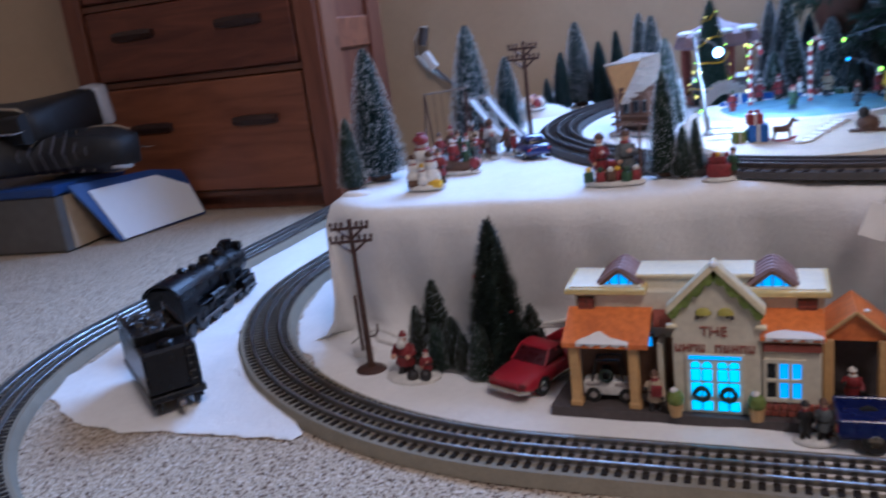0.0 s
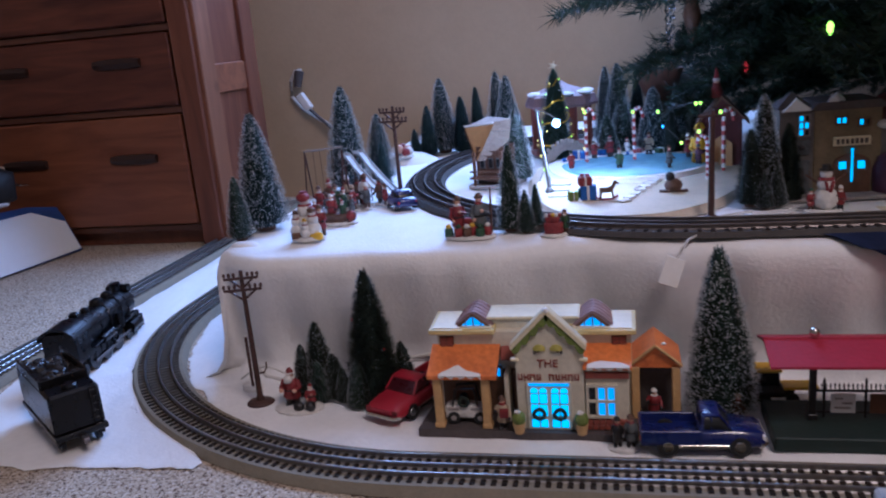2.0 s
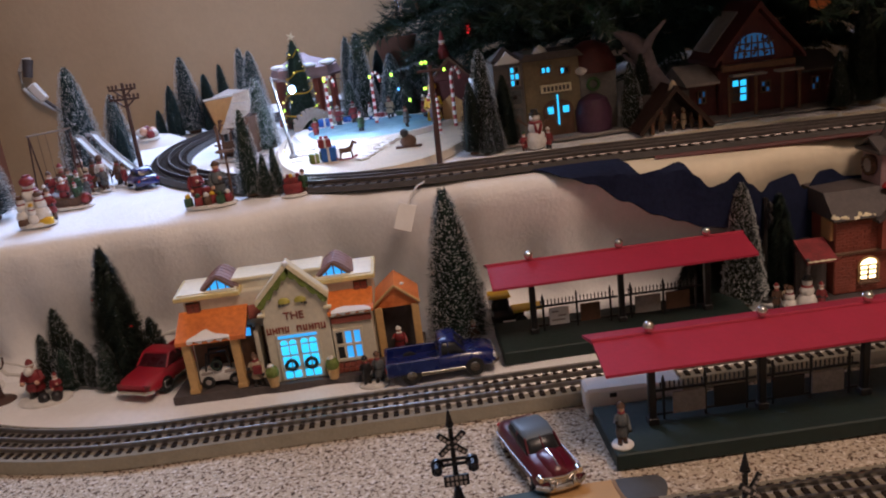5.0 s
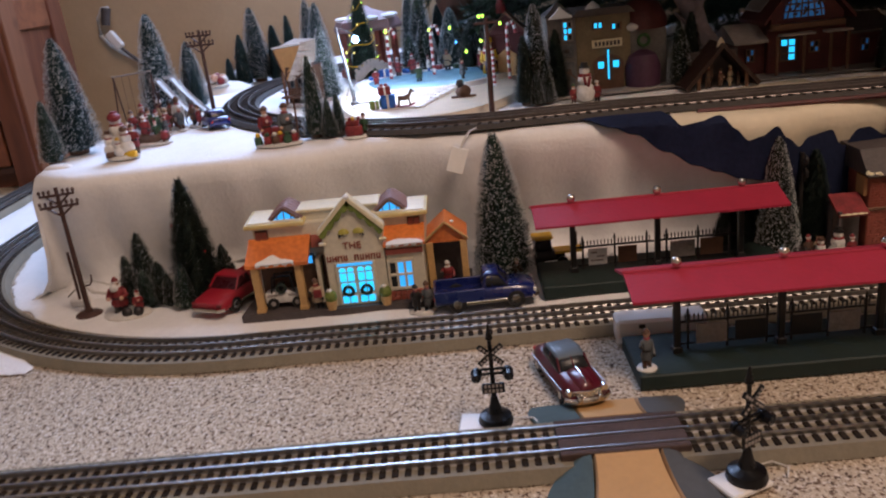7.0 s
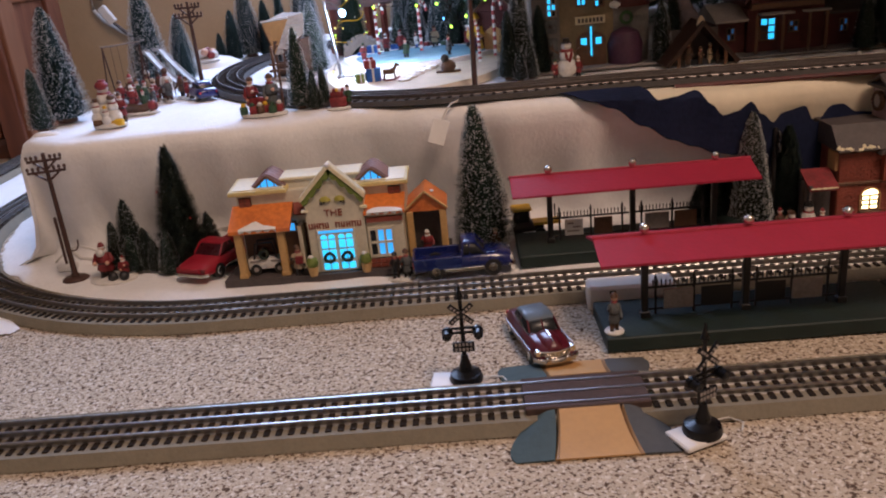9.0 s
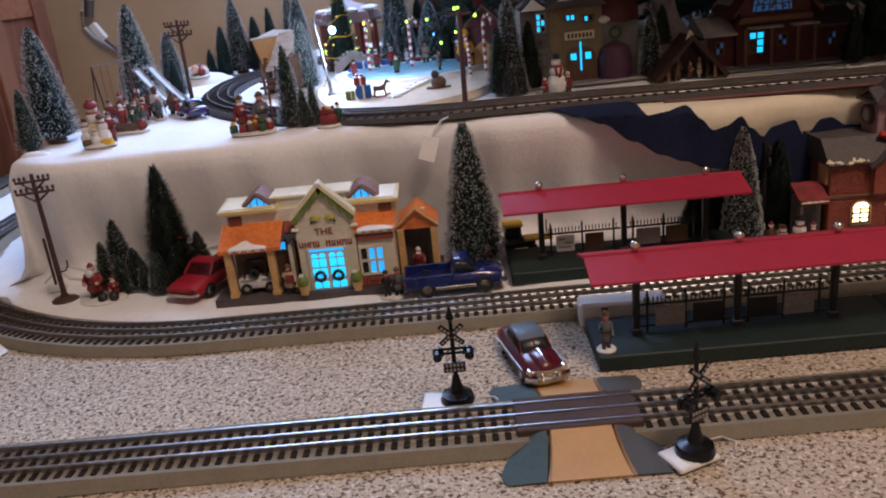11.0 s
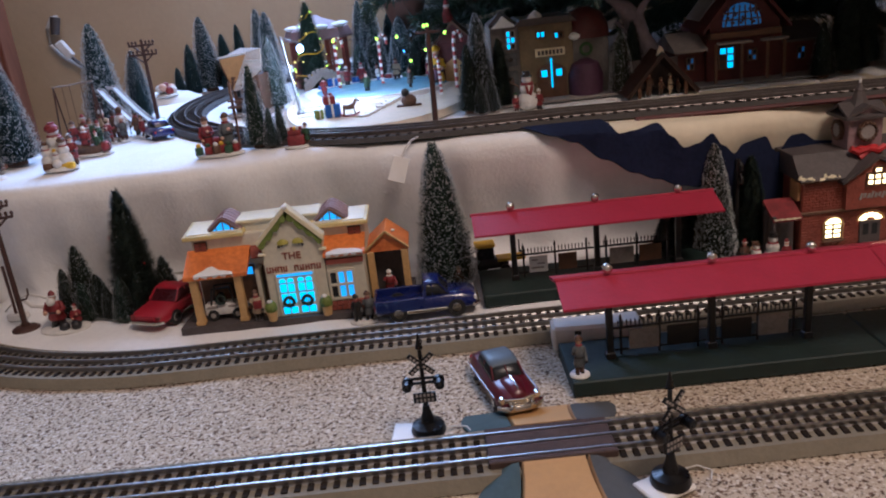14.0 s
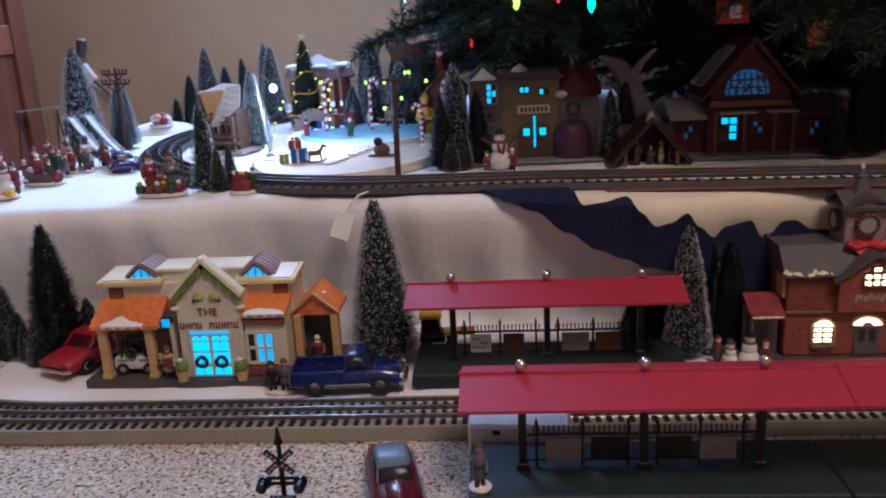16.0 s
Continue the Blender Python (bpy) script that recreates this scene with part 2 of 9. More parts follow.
    "whiterub": mat("white_leather", (0.42, 0.42, 0.44), 0.5, vary=0.1, scale=90, bump=0.2),
    "cardgrey": mat("worn_grey_card", (0.10, 0.095, 0.09), 0.8, vary=0.3, scale=40, bump=0.2),
    "tan": mat("tan_card", (0.42, 0.33, 0.22), 0.8, vary=0.2, scale=50, bump=0.2),
    "skin": mat("painted_pink", (0.60, 0.36, 0.25), 0.5, vary=0.1, scale=260, bump=0.1),
    "yellow": mat("painted_yellow", (0.70, 0.43, 0.02), 0.45, vary=0.15, scale=200, bump=0.1),
    "blue": mat("painted_blue", (0.02, 0.11, 0.42), 0.4, vary=0.2, scale=200, bump=0.1),
    "cyanp": mat("painted_ice_blue", (0.28, 0.56, 0.72), 0.2, vary=0.15, scale=60, bump=0.05),
    "sand": mat("tan_velvet_base", (0.60, 0.52, 0.40), 0.8, vary=0.1, scale=200, bump=0.25),
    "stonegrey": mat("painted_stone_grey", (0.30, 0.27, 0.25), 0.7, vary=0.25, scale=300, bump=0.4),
    "shingle": mat("snowy_shingle", (0.36, 0.31, 0.26), 0.7, vary=0.2, scale=300, bump=0.4, isl=0.12),
    "tanwood": mat("tan_wood_board", (0.52, 0.30, 0.12), 0.6, vary=0.15, scale=140, bump=0.2),
    "purple": mat("painted_plum", (0.09, 0.035, 0.07), 0.5, vary=0.3, scale=200, bump=0.2),
    "lilac": mat("grey_lilac_paint", (0.20, 0.17, 0.19), 0.8, vary=0.3, scale=160, bump=0.6),
    "cable": mat("white_cable", (0.62, 0.60, 0.56), 0.45, vary=0.08, scale=100, bump=0.0),
    "terracotta": mat("brown_clay", (0.15, 0.065, 0.04), 0.7, vary=0.25, scale=90, bump=0.3),
    "win_blue": glow("lit_window_blue", (0.05, 0.42, 0.85), 0.75),
    "win_dim": glow("lit_window_dim_blue", (0.05, 0.26, 0.60), 0.12),
    "win_cyan": glow("lit_window_cyan", (0.04, 0.55, 0.85), 1.1),
    "win_warm": glow("lit_window_warm", (1.0, 0.78, 0.34), 4.5),
    "bulb_white": glow("lamp_globe_white", (0.42, 0.68, 1.0), 7.0),
    "bulb_lime": glow("bulb_lime", (0.45, 0.95, 0.05), 3.5),
    "bulb_red": glow("bulb_red", (1.0, 0.03, 0.03), 1.3),
    "bulb_green": glow("bulb_green", (0.05, 0.9, 0.40), 3.0),
    "bulb_yellow": glow("bulb_yellow", (0.95, 0.75, 0.15), 2.5),
    "bulb_blue": glow("bulb_blue", (0.10, 0.45, 1.0), 3.0),
}


def glass_mat(name, colour=(1, 1, 1), rough=0.02):
    m = bpy.data.materials.new(name)
    m.use_nodes = True
    b = m.node_tree.nodes["Principled BSDF"]
    b.inputs["Base Color"].default_value = (*colour, 1)
    b.inputs["Transmission Weight"].default_value = 1.0
    b.inputs["Roughness"].default_value = rough
    b.inputs["IOR"].default_value = 1.45
    return m


M["glass"] = glass_mat("clear_acrylic", (0.92, 0.96, 1.0), 0.04)


# ---------------- mesh helpers ----------------
def box(bm, c, s, rz=0.0, rx=0.0, ry=0.0, bevel=0.0, mi=0, taper=1.0):
    m = Matrix.Translation(c) @ Euler((radians(rx), radians(ry), radians(rz))).to_matrix().to_4x4()
    f0 = len(bm.faces)
    g = bmesh.ops.create_cube(bm, size=1.0, matrix=Matrix.Identity(4))
    vs = g["verts"]
    for v in vs:
        k = taper if v.co.z > 0 else 1.0
        v.co = m @ Vector((v.co.x * s[0] * k, v.co.y * s[1] * k, v.co.z * s[2]))
    fs = list({f for v in vs for f in v.link_faces})
    if bevel:
        es = list({e for f in fs for e in f.edges})
        bmesh.ops.bevel(bm, geom=es, offset=bevel, segments=1, affect="EDGES", clamp_overlap=True)
        bm.faces.ensure_lookup_table()
        fs = bm.faces[f0:]
    for f in fs:
        if f.is_valid:
            f.material_index = mi
    return bm


def rings(bm, rows, mi=0, cap=True):
    """Skin a list of closed rings of points."""
    vv = [[bm.verts.new(p) for p in r] for r in rows]
    for a, b in zip(vv, vv[1:]):
        k = len(a)
        for i in range(k):
            f = bm.faces.new((a[i], a[(i + 1) % k], b[(i + 1) % k], b[i]))
            f.material_index = mi
    if cap:
        for r in (vv[0][::-1], vv[-1]):
            f = bm.faces.new(r)
            f.material_index = mi
    return vv


def cone(bm, p0, p1, r0, r1, seg=10, mi=0):
    p0, p1 = Vector(p0), Vector(p1)
    q = (p1 - p0).to_track_quat("Z", "Y")
    rows = []
    for p, r in ((p0, r0), (p1, max(r1, 1e-5))):
        rows.append([p + q @ Vector((r * math.cos(2 * math.pi * i / seg), r * math.sin(2 * math.pi * i / seg), 0)) for i in range(seg)])
    rings(bm, rows, mi)
    return bm


def lathe(bm, prof, at=(0, 0, 0), seg=14, mi=0, sx=1.0, sy=1.0, rz=0.0):
    """Turn (radius, height) pairs round the z axis."""
    rows = []
    c, s = math.cos(radians(rz)), math.sin(radians(rz))
    for r, z in prof:
        ring = []
        for i in range(seg):
            a = 2 * math.pi * i / seg
            x, y = max(r, 1e-5) * math.cos(a) * sx, max(r, 1e-5) * math.sin(a) * sy
            ring.append(Vector((at[0] + x * c - y * s, at[1] + x * s + y * c, at[2] + z)))
        rows.append(ring)
    rings(bm, rows, mi)
    return bm


def ball(bm, c, r, mi=0, seg=10, sz=1.0):
    k = max(5, seg // 2 + 1)
    prof = [(r * math.sin(math.pi * i / k), -r * sz * math.cos(math.pi * i / k)) for i in range(k + 1)]
    return lathe(bm, prof, c, seg, mi)


def tube(bm, pts, r, seg=6, mi=0, closed=False):
    pts = [Vector(p) for p in pts]
    rows = []
    for i, p in enumerate(pts):
        a = pts[max(i - 1, 0)]
        b = pts[min(i + 1, len(pts) - 1)]
        q = (b - a).normalized().to_track_quat("Z", "Y")
        rows.append([p + q @ Vector((r * math.cos(2 * math.pi * k / seg), r * math.sin(2 * math.pi * k / seg), 0)) for k in range(seg)])
    rings(bm, rows, mi)
    return bm


def prism(bm, poly, a, b, axis="y", mi=0):
    """Extrude a polygon of (u, v) pairs from a to b along an axis; y: u is x and v is z; z: u, v are x, y; x: u, v are y, z."""
    def put(u, v, w):
        return {"y": (u, w, v), "z": (u, v, w), "x": (w, u, v)}[axis]
    ra = [bm.verts.new(put(u, v, a)) for u, v in poly]
    rb = [bm.verts.new(put(u, v, b)) for u, v in poly]
    k = len(poly)
    fs = [bm.faces.new(ra), bm.faces.new(rb[::-1])]
    for i in range(k):
        fs.append(bm.faces.new((ra[i], rb[i], rb[(i + 1) % k], ra[(i + 1) % k])))
    for f in fs:
        f.material_index = mi
    return bm


def new_bm():
    return bmesh.new()


def part(name, bm, material, parent=None, label="", smooth=35):
    """Link a bmesh as one mesh object, under a thing or a part."""
    bmesh.ops.recalc_face_normals(bm, faces=bm.faces)
    me = bpy.data.meshes.new(name)
    bm.to_mesh(me)
    bm.free()
    for k in (material if isinstance(material, (list, tuple)) else [material]):
        me.materials.append(M[k] if isinstance(k, str) else k)
    if smooth:
        me.polygons.foreach_set("use_smooth", [True] * len(me.polygons))
        me.set_sharp_from_angle(angle=radians(smooth))
    ob = new(name, me)
    if parent:
        ob.parent = parent
    if label:
        ob["label"] = label
    return ob


def share(name, mesh, parent, m):
    ob = new(name, mesh)
    ob.parent = parent
    ob.matrix_basis = m
    return ob


def thing(name, label, category, at=(0, 0, 0), rz=0.0, group="", kind=""):
    e = new(name)
    e.empty_display_size = 0.02
    e.matrix_basis = pose(*at, 0, 0, rz)
    return tagged(e, label, category, group, kind)


DECK = 0.161

# ---------------- the room ----------------
def sheet(bm, x0, x1, y0, y1, nx, ny, zf):
    vs = [[bm.verts.new((x0 + (x1 - x0) * i / nx, y0 + (y1 - y0) * j / ny, zf(x0 + (x1 - x0) * i / nx, y0 + (y1 - y0) * j / ny))) for i in range(nx + 1)] for j in range(ny + 1)]
    for j in range(ny):
        for i in range(nx):
            bm.faces.new((vs[j][i], vs[j][i + 1], vs[j + 1][i + 1], vs[j + 1][i]))


bm = new_bm()
sheet(bm, -2.3, 2.3, -1.9, 2.1, 230, 200, lambda x, y: -0.0005 + 0.0011 * noise.noise((x * 30, y * 30, 0)))
floor = part("floor", bm, "carpet")
tagged(floor, "beige cut-pile carpet with brown flecks", "floor", kind="structure")


def wall_box(name, c, s, label, cat="wall", material="wall"):
    bm = new_bm()
    box(bm, c, s)
    return tagged(part(name, bm, material), label, cat, kind="structure")


bm = new_bm()
box(bm, (0, 2.02, 0.38), (4.6, 0.1, 0.76))
box(bm, (0, 2.02, 1.99), (4.6, 0.1, 0.82))
box(bm, (-1.450, 2.02, 1.17), (1.70, 0.1, 0.82))
box(bm, (1.550, 2.02, 1.17), (1.50, 0.1, 0.82))
tagged(part("wall_north", bm, "wall"), "plain tan painted wall with a window opening", "wall", kind="structure")
wall_box("wall_south", (0, -1.85, 1.2), (4.6, 0.1, 2.4), "plain tan painted wall")
wall_box("wall_east", (2.25, 0.085, 1.2), (0.1, 3.77, 2.4), "plain tan painted wall")
wall_box("wall_west", (-2.25, 0.085, 1.2), (0.1, 3.77, 2.4), "plain tan painted wall")
wall_box("ceiling", (0, 0.085, 2.45), (4.6, 3.97, 0.1), "plain white ceiling", "ceiling", "white")


# ---------------- the display shelf and its snow ----------------
TRACK_C, TRACK_R = (0.215, 1.25), 0.415


def front_y(x):
    """Front edge of the snow-covered shelf."""
    y = 0.800 + 0.012 * math.sin(x * 9 + 1) + 0.006 * math.sin(x * 23) + 0.0016 * math.sin(x * 71 + 1.3) + 0.0010 * math.sin(x * 133)
    if x < -0.25:
        y += ((-0.25 - x) / 0.12) ** 2 * 0.045
    if x > 0.2:
        y -= 0.03 * min(1, (x - 0.2) / 0.25)
    return y


def snow_shelf():
    """A blanket of white felt over the shelf: flat top, rounded lip, face that falls to the floor."""
    bm = new_bm()
    xs = [-0.354 + i * 0.0125 for i in range(134)]
    rows = []
    for k, (dy, z) in enumerate([(1.14, 0.0)] + [(1.10 - 0.0275 * i, 0.0) for i in range(40)] + [(0.012, -0.001), (0.006, -0.003), (0.001, -0.008), (-0.002, -0.016), (0.0, -0.03), (0.012, -0.07), (0.024, -0.11), (0.03, -0.135), (0.026, -0.15), (0.012, -0.157), (-0.006, -0.1595)]):
        row = []
        for x in xs:
            top = k <= 41
            fold = 0.0
            if not top:
                fold = 0.006 * math.sin(x * 38 + z * 9) * min(1, -z * 12) + 0.004 * math.sin(x * 91 + 2) * min(1, -z * 8) + 0.006 * noise.noise((x * 26, z * 34, 7)) * min(1, -z * 14) + 0.0025 * noise.noise((x * 70, z * 60, 2)) * min(1, -z * 20)
            hz = 0.0025 * noise.noise((x * 9, dy * 9, 3)) if top else 0.0
            fy = front_y(x)
            y = fy + (dy * (1.87 - fy) / 1.14 if top and dy > 0.02 else dy) + fold
            row.append(bm.verts.new((x + (0.0 if z > -0.02 else 0.004 * math.sin(z * 60 + x * 8)), y, DECK + z + hz)))
        rows.append(row)
    for a, b in zip(rows, rows[1:]):
        for i in range(len(a) - 1):
            bm.faces.new((a[i], a[i + 1], b[i + 1], b[i]))
    # west end, falling to the floor
    last = [r[0] for r in rows]
    cols = [last]
    for dx, f in ((-0.006, 0.02), (-0.011, 0.10), (-0.012, 0.35), (-0.014, 0.62), (-0.020, 0.82), (-0.031, 0.93), (-0.050, 0.985), (-0.058, 1.0)):
        cols.append([bm.verts.new((v.co.x + dx, v.co.y + 0.3 * dx * 0, 0.001 + (v.co.z - 0.001) * (1 - f))) for v in last])
    for a, b in zip(cols, cols[1:]):
        for i in range(len(a) - 1):
            bm.faces.new((a[i], a[i + 1], b[i + 1], b[i]))
    return bm


ob = part("snow_blanket", snow_shelf(), "snow", smooth=60)
tagged(ob, "white felt snow blanket draped over a low display shelf", "snow blanket")


def swept(bm, pts, prof, mi=0):
    """Sweep an open (offset, height) profile along a plan polyline."""
    rows = []
    for i, p in enumerate(pts):
        a, b = pts[max(i - 1, 0)], pts[min(i + 1, len(pts) - 1)]
        d = Vector((b[0] - a[0], b[1] - a[1])).normalized()
        nx, ny = -d.y, d.x
        rows.append([bm.verts.new((p[0] + nx * o, p[1] + ny * o, p[2] + h)) for o, h in prof])
    k = len(prof)
    for a, b in zip(rows, rows[1:]):
        for j in range(k):
            f = bm.faces.new((a[j], a[(j + 1) % k], b[(j + 1) % k], b[j]))
            f.material_index = mi
    bm.faces.new(rows[0][::-1])
    bm.faces.new(rows[-1])


def arc(c, r, a0, a1, z, step=0.02):
    k = max(2, int(abs(radians(a1 - a0)) * r / step))
    return [(c[0] + r * math.cos(radians(a0 + (a1 - a0) * i / k)), c[1] + r * math.sin(radians(a0 + (a1 - a0) * i / k)), z) for i in range(k + 1)]


def walk_along(pts, step):
    """Places and headings at even steps along a polyline."""
    out, left = [], step / 2
    for a, b in zip(pts, pts[1:]):
        va, vb = Vector(a), Vector(b)
        d = (vb - va).length
        ang = math.degrees(math.atan2(vb.y - va.y, vb.x - va.x))
        while left < d:
            out.append((va.lerp(vb, left / d), ang))
            left += step
        left -= d
    return out


def track(name, label, pts, rail_mat, bed_mat, gauge=0.0157, bed_w=0.034, bed_h=0.010, rail_z=0.0158, pitch=0.0093, tie_len=0.050, skip=None):
    e = thing(name, label, "track")
    bm = new_bm()
    w = bed_w
    swept(bm, pts, [(-w, 0.0004), (-w + 0.005, bed_h), (w - 0.005, bed_h), (w, 0.0004)])
    part("roadbed", bm, bed_mat, e, "moulded roadbed", smooth=20)
    for o in (-gauge, 0.0, gauge):
        bm = new_bm()
        swept(bm, pts, [(o - 0.0014, bed_h), (o - 0.0005, bed_h + 0.0012), (o - 0.0009, rail_z - 0.0010), (o - 0.0006, rail_z), (o + 0.0006, rail_z), (o + 0.0009, rail_z - 0.0010), (o + 0.0005, bed_h + 0.0012), (o + 0.0014, bed_h)])
        part("rail", bm, rail_mat, e, smooth=0)
    bm = new_bm()
    box(bm, (0, 0, 0), (0.0047, tie_len, 0.0030), bevel=0.0004)
    me = None
    for p, ang in walk_along(pts, pitch):
        if skip and skip(p):
            continue
        m = pose(p.x, p.y, p.z + bed_h - 0.0004, 0, 0, ang)
        if me is None:
            ob = part("tie", bm, "tie", e, smooth=0)
            ob.matrix_basis = m
            me = ob.data
        else:
            share("tie", me, e, m)
    return e


FRONT_Y, BACK_Y = 0.3965, 0.614
OUT_R, IN_R = 0.440, 0.450
pts = [(-0.708, 1.86, 0), (-0.708, 1.4, 0), (-0.708, 1.1, 0)] + arc((-0.708 + OUT_R, FRONT_Y + OUT_R), OUT_R, 180, 270, 0.0) + [(0.0, FRONT_Y, 0), (0.5, FRONT_Y, 0), (1.6, FRONT_Y, 0)]
track("outer_track", "three-rail toy train track on grey moulded roadbed", pts, "rail", "bed", skip=lambda p: p.x > 0.9 or p.y > 1.75 or (0.205 < p.x < 0.297 and p.y < 0.6))
pts = [(-0.539, 1.80, 0), (-0.539, 1.4, 0)] + arc((-0.539 + IN_R, BACK_Y + IN_R), IN_R, 180, 270, 0.0) + [(0.0, BACK_Y, 0), (0.5, BACK_Y, 0), (1.6, BACK_Y, 0)]
track("inner_track", "three-rail toy train track curving round the snowy shelf", pts, "rail", "bed", skip=lambda p: p.x > 0.95 or p.y > 1.3)
pts = arc(TRACK_C, TRACK_R, 95, 270, DECK + 0.002) + [(0.35, 0.833, DECK + 0.002), (0.65, 0.805, DECK + 0.002), (1.25, 0.75, DECK + 0.002)]
track("upper_track", "dark three-rail toy train track on the snowy shelf", pts, "rail_dark", "darkbed", bed_w=0.031, bed_h=0.006, rail_z=0.0118, tie_len=0.050, pitch=0.0125, skip=lambda p: p.x > 1.0)


def floor_cloth(name, label, poly, z=0.004, seed=0):
    """A loose piece of snow cloth that lies on the carpet, with a soft uneven edge."""
    bm = new_bm()
    cx, cy = sum(p[0] for p in poly) / len(poly), sum(p[1] for p in poly) / len(poly)
    ring = []
    for a, b in zip(poly, poly[1:] + poly[:1]):
        for i in range(14):
            t = i / 14
            x, y = a[0] + (b[0] - a[0]) * t, a[1] + (b[1] - a[1]) * t
            k = 0.006 * noise.noise((x * 22, y * 22, seed)) + 0.004 * noise.noise((x * 70, y * 70, seed))
            ring.append((x + k, y + k))
    levels = []
    for f in (1.0, 0.992, 0.97, 0.9, 0.8, 0.7, 0.6, 0.5, 0.4, 0.3, 0.2, 0.1, 0.02):
        lv = []
        for x, y in ring:
            px, py = cx + (x - cx) * f, cy + (y - cy) * f
            h = z * (0.1 if f == 1.0 else 0.5 if f > 0.95 else 1.0) + (0.0 if f > 0.92 else 0.0045 * max(0, noise.noise((px * 14, py * 14, seed + 5))) + 0.0015 * noise.noise((px * 40, py * 40, seed)))
            lv.append(Vector((px, py, max(0.0012, h))))
        levels.append(lv)
    rings(bm, levels)
    return tagged(part(name, bm, "snow", smooth=60), label, "snow cloth")


floor_cloth("snow_cloth", "white felt snow cloth lying rumpled on carpet between the tracks", [(-0.645, 0.690), (-0.625, 0.648), (-0.546, 0.610), (-0.486, 0.599), (-0.440, 0.613), (-0.375, 0.609), (-0.310, 0.612)] + [(x, y) for x, y, _ in arc((-0.539 + IN_R, BACK_Y + IN_R), IN_R + 0.0365, 244, 180, 0, 0.05)] + [(-0.5755, 1.5), (-0.670, 1.5), (-0.670, 1.0), (-0.666, 0.80)], seed=1)
floor_cloth("snow_cloth", "white felt snow cloth lying on carpet under the village", [(-0.500, 1.15)] + [(x, y) for x, y, _ in arc((-0.539 + IN_R, BACK_Y + IN_R), IN_R - 0.0365, 184, 268, 0, 0.06)] + [(0.30, 0.6505), (0.95, 0.6505), (0.95, 0.95), (-0.2, 0.95)], seed=2)

# ---------------- bottle-brush trees ----------------
def crown_radius(z):
    """Outline of a bottle-brush tree: a pointed cone with full sides and a drawn-in foot."""
    return ((1 - z) ** 0.53 + 0.012) * (1.0 if z > 0.10 else 0.86 + 1.4 * z)


def brush_mesh(seed, count=7000, tiers=0.0, thick=1.0):
    """Crown of a bottle-brush tree, one unit high and one unit in radius: thin bristles round a dense core."""
    rnd = random.Random(seed)
    vs, fs = [], []
    k, levels = 11, 9
    for j in range(levels + 1):
        z = 0.05 + 0.94 * j / levels
        for i in range(k):
            a = 2 * math.pi * i / k + j * 0.4
            r = 0.66 * crown_radius(z) * (1 + 0.06 * math.sin(i * 2.1 + j * 1.3))
            vs.append((r * math.cos(a), r * math.sin(a), z))
    for j in range(levels):
        for i in range(k):
            fs.append((j * k + i, j * k + (i + 1) % k, (j + 1) * k + (i + 1) % k, (j + 1) * k + i))
    for _ in range(count):
        z = 0.045 + 0.95 * (1 - rnd.random() ** 0.68)
        a = rnd.random() * 2 * math.pi
        prof = crown_radius(z) * (0.80 + 0.20 * rnd.random() + 0.08 * rnd.random() ** 5)
        prof *= 1 + tiers * math.sin(z * 46 + 2 * a) + 0.16 * noise.noise((math.cos(a) * 5, math.sin(a) * 5, z * 20))
        c, s = math.cos(a), math.sin(a)
        up = rnd.uniform(0.0, 0.035)
        w = rnd.uniform(0.010, 0.020) * thick
        r0 = prof * 0.55
        b = len(vs)
        vs += [(r0 * c - s * w * 1.3, r0 * s + c * w * 1.3, z), (r0 * c + s * w * 1.3, r0 * s - c * w * 1.3, z), (prof * c + s * w * 0.35, prof * s - c * w * 0.35, z + up), (prof * c - s * w * 0.35, prof * s + c * w * 0.35, z + up)]
        fs.append((b, b + 1, b + 2, b + 3))
    me = bpy.data.meshes.new("crown")
    me.from_pydata(vs, [], fs)
    return me


def flock_mesh(seed, count, k=1.0):
    """Frost on the bristles: fine pale tips, thicker in some patches than in others, with a few larger crumbs."""
    rnd = random.Random(seed)
    vs, fs = [], []
    while len(fs) < count * 2:
        z = 0.05 + 0.95 * (1 - rnd.random() ** 0.68)
        a = rnd.random() * 2 * math.pi
        c, s = math.cos(a), math.sin(a)
        if noise.noise((c * 6.0 + seed, s * 6.0, z * 26.0)) * 0.5 + 0.5 < rnd.random():
            continue
        r = crown_radius(z) * rnd.uniform(0.90, 1.03) * (1 + 0.16 * noise.noise((c * 5, s * 5, z * 20)))
        w = rnd.uniform(0.007, 0.014) * k * (1.9 if rnd.random() < 0.08 else 1.0)
        ln = rnd.uniform(0.025, 0.060) * (0.4 + 0.6 * (1 - z))
        h = w * 0.13
        up = rnd.uniform(0.0, 0.011)
        b = len(vs)
        for u in ((-s * w, c * w, 0.0), (0, 0, h)):
            for f, d in ((0, -1), (0, 1), (1, 1), (1, -1)):
                q = r - ln * (1 - f)
                vs.append((q * c + u[0] * d, q * s + u[1] * d, z + up * f + u[2] * d + 0.004))
        fs += [(b, b + 1, b + 2, b + 3), (b + 4, b + 5, b + 6, b + 7)]
    me = bpy.data.meshes.new("flocking")
    me.from_pydata(vs, [], fs)
    me.materials.append(M["flock"])
    return me


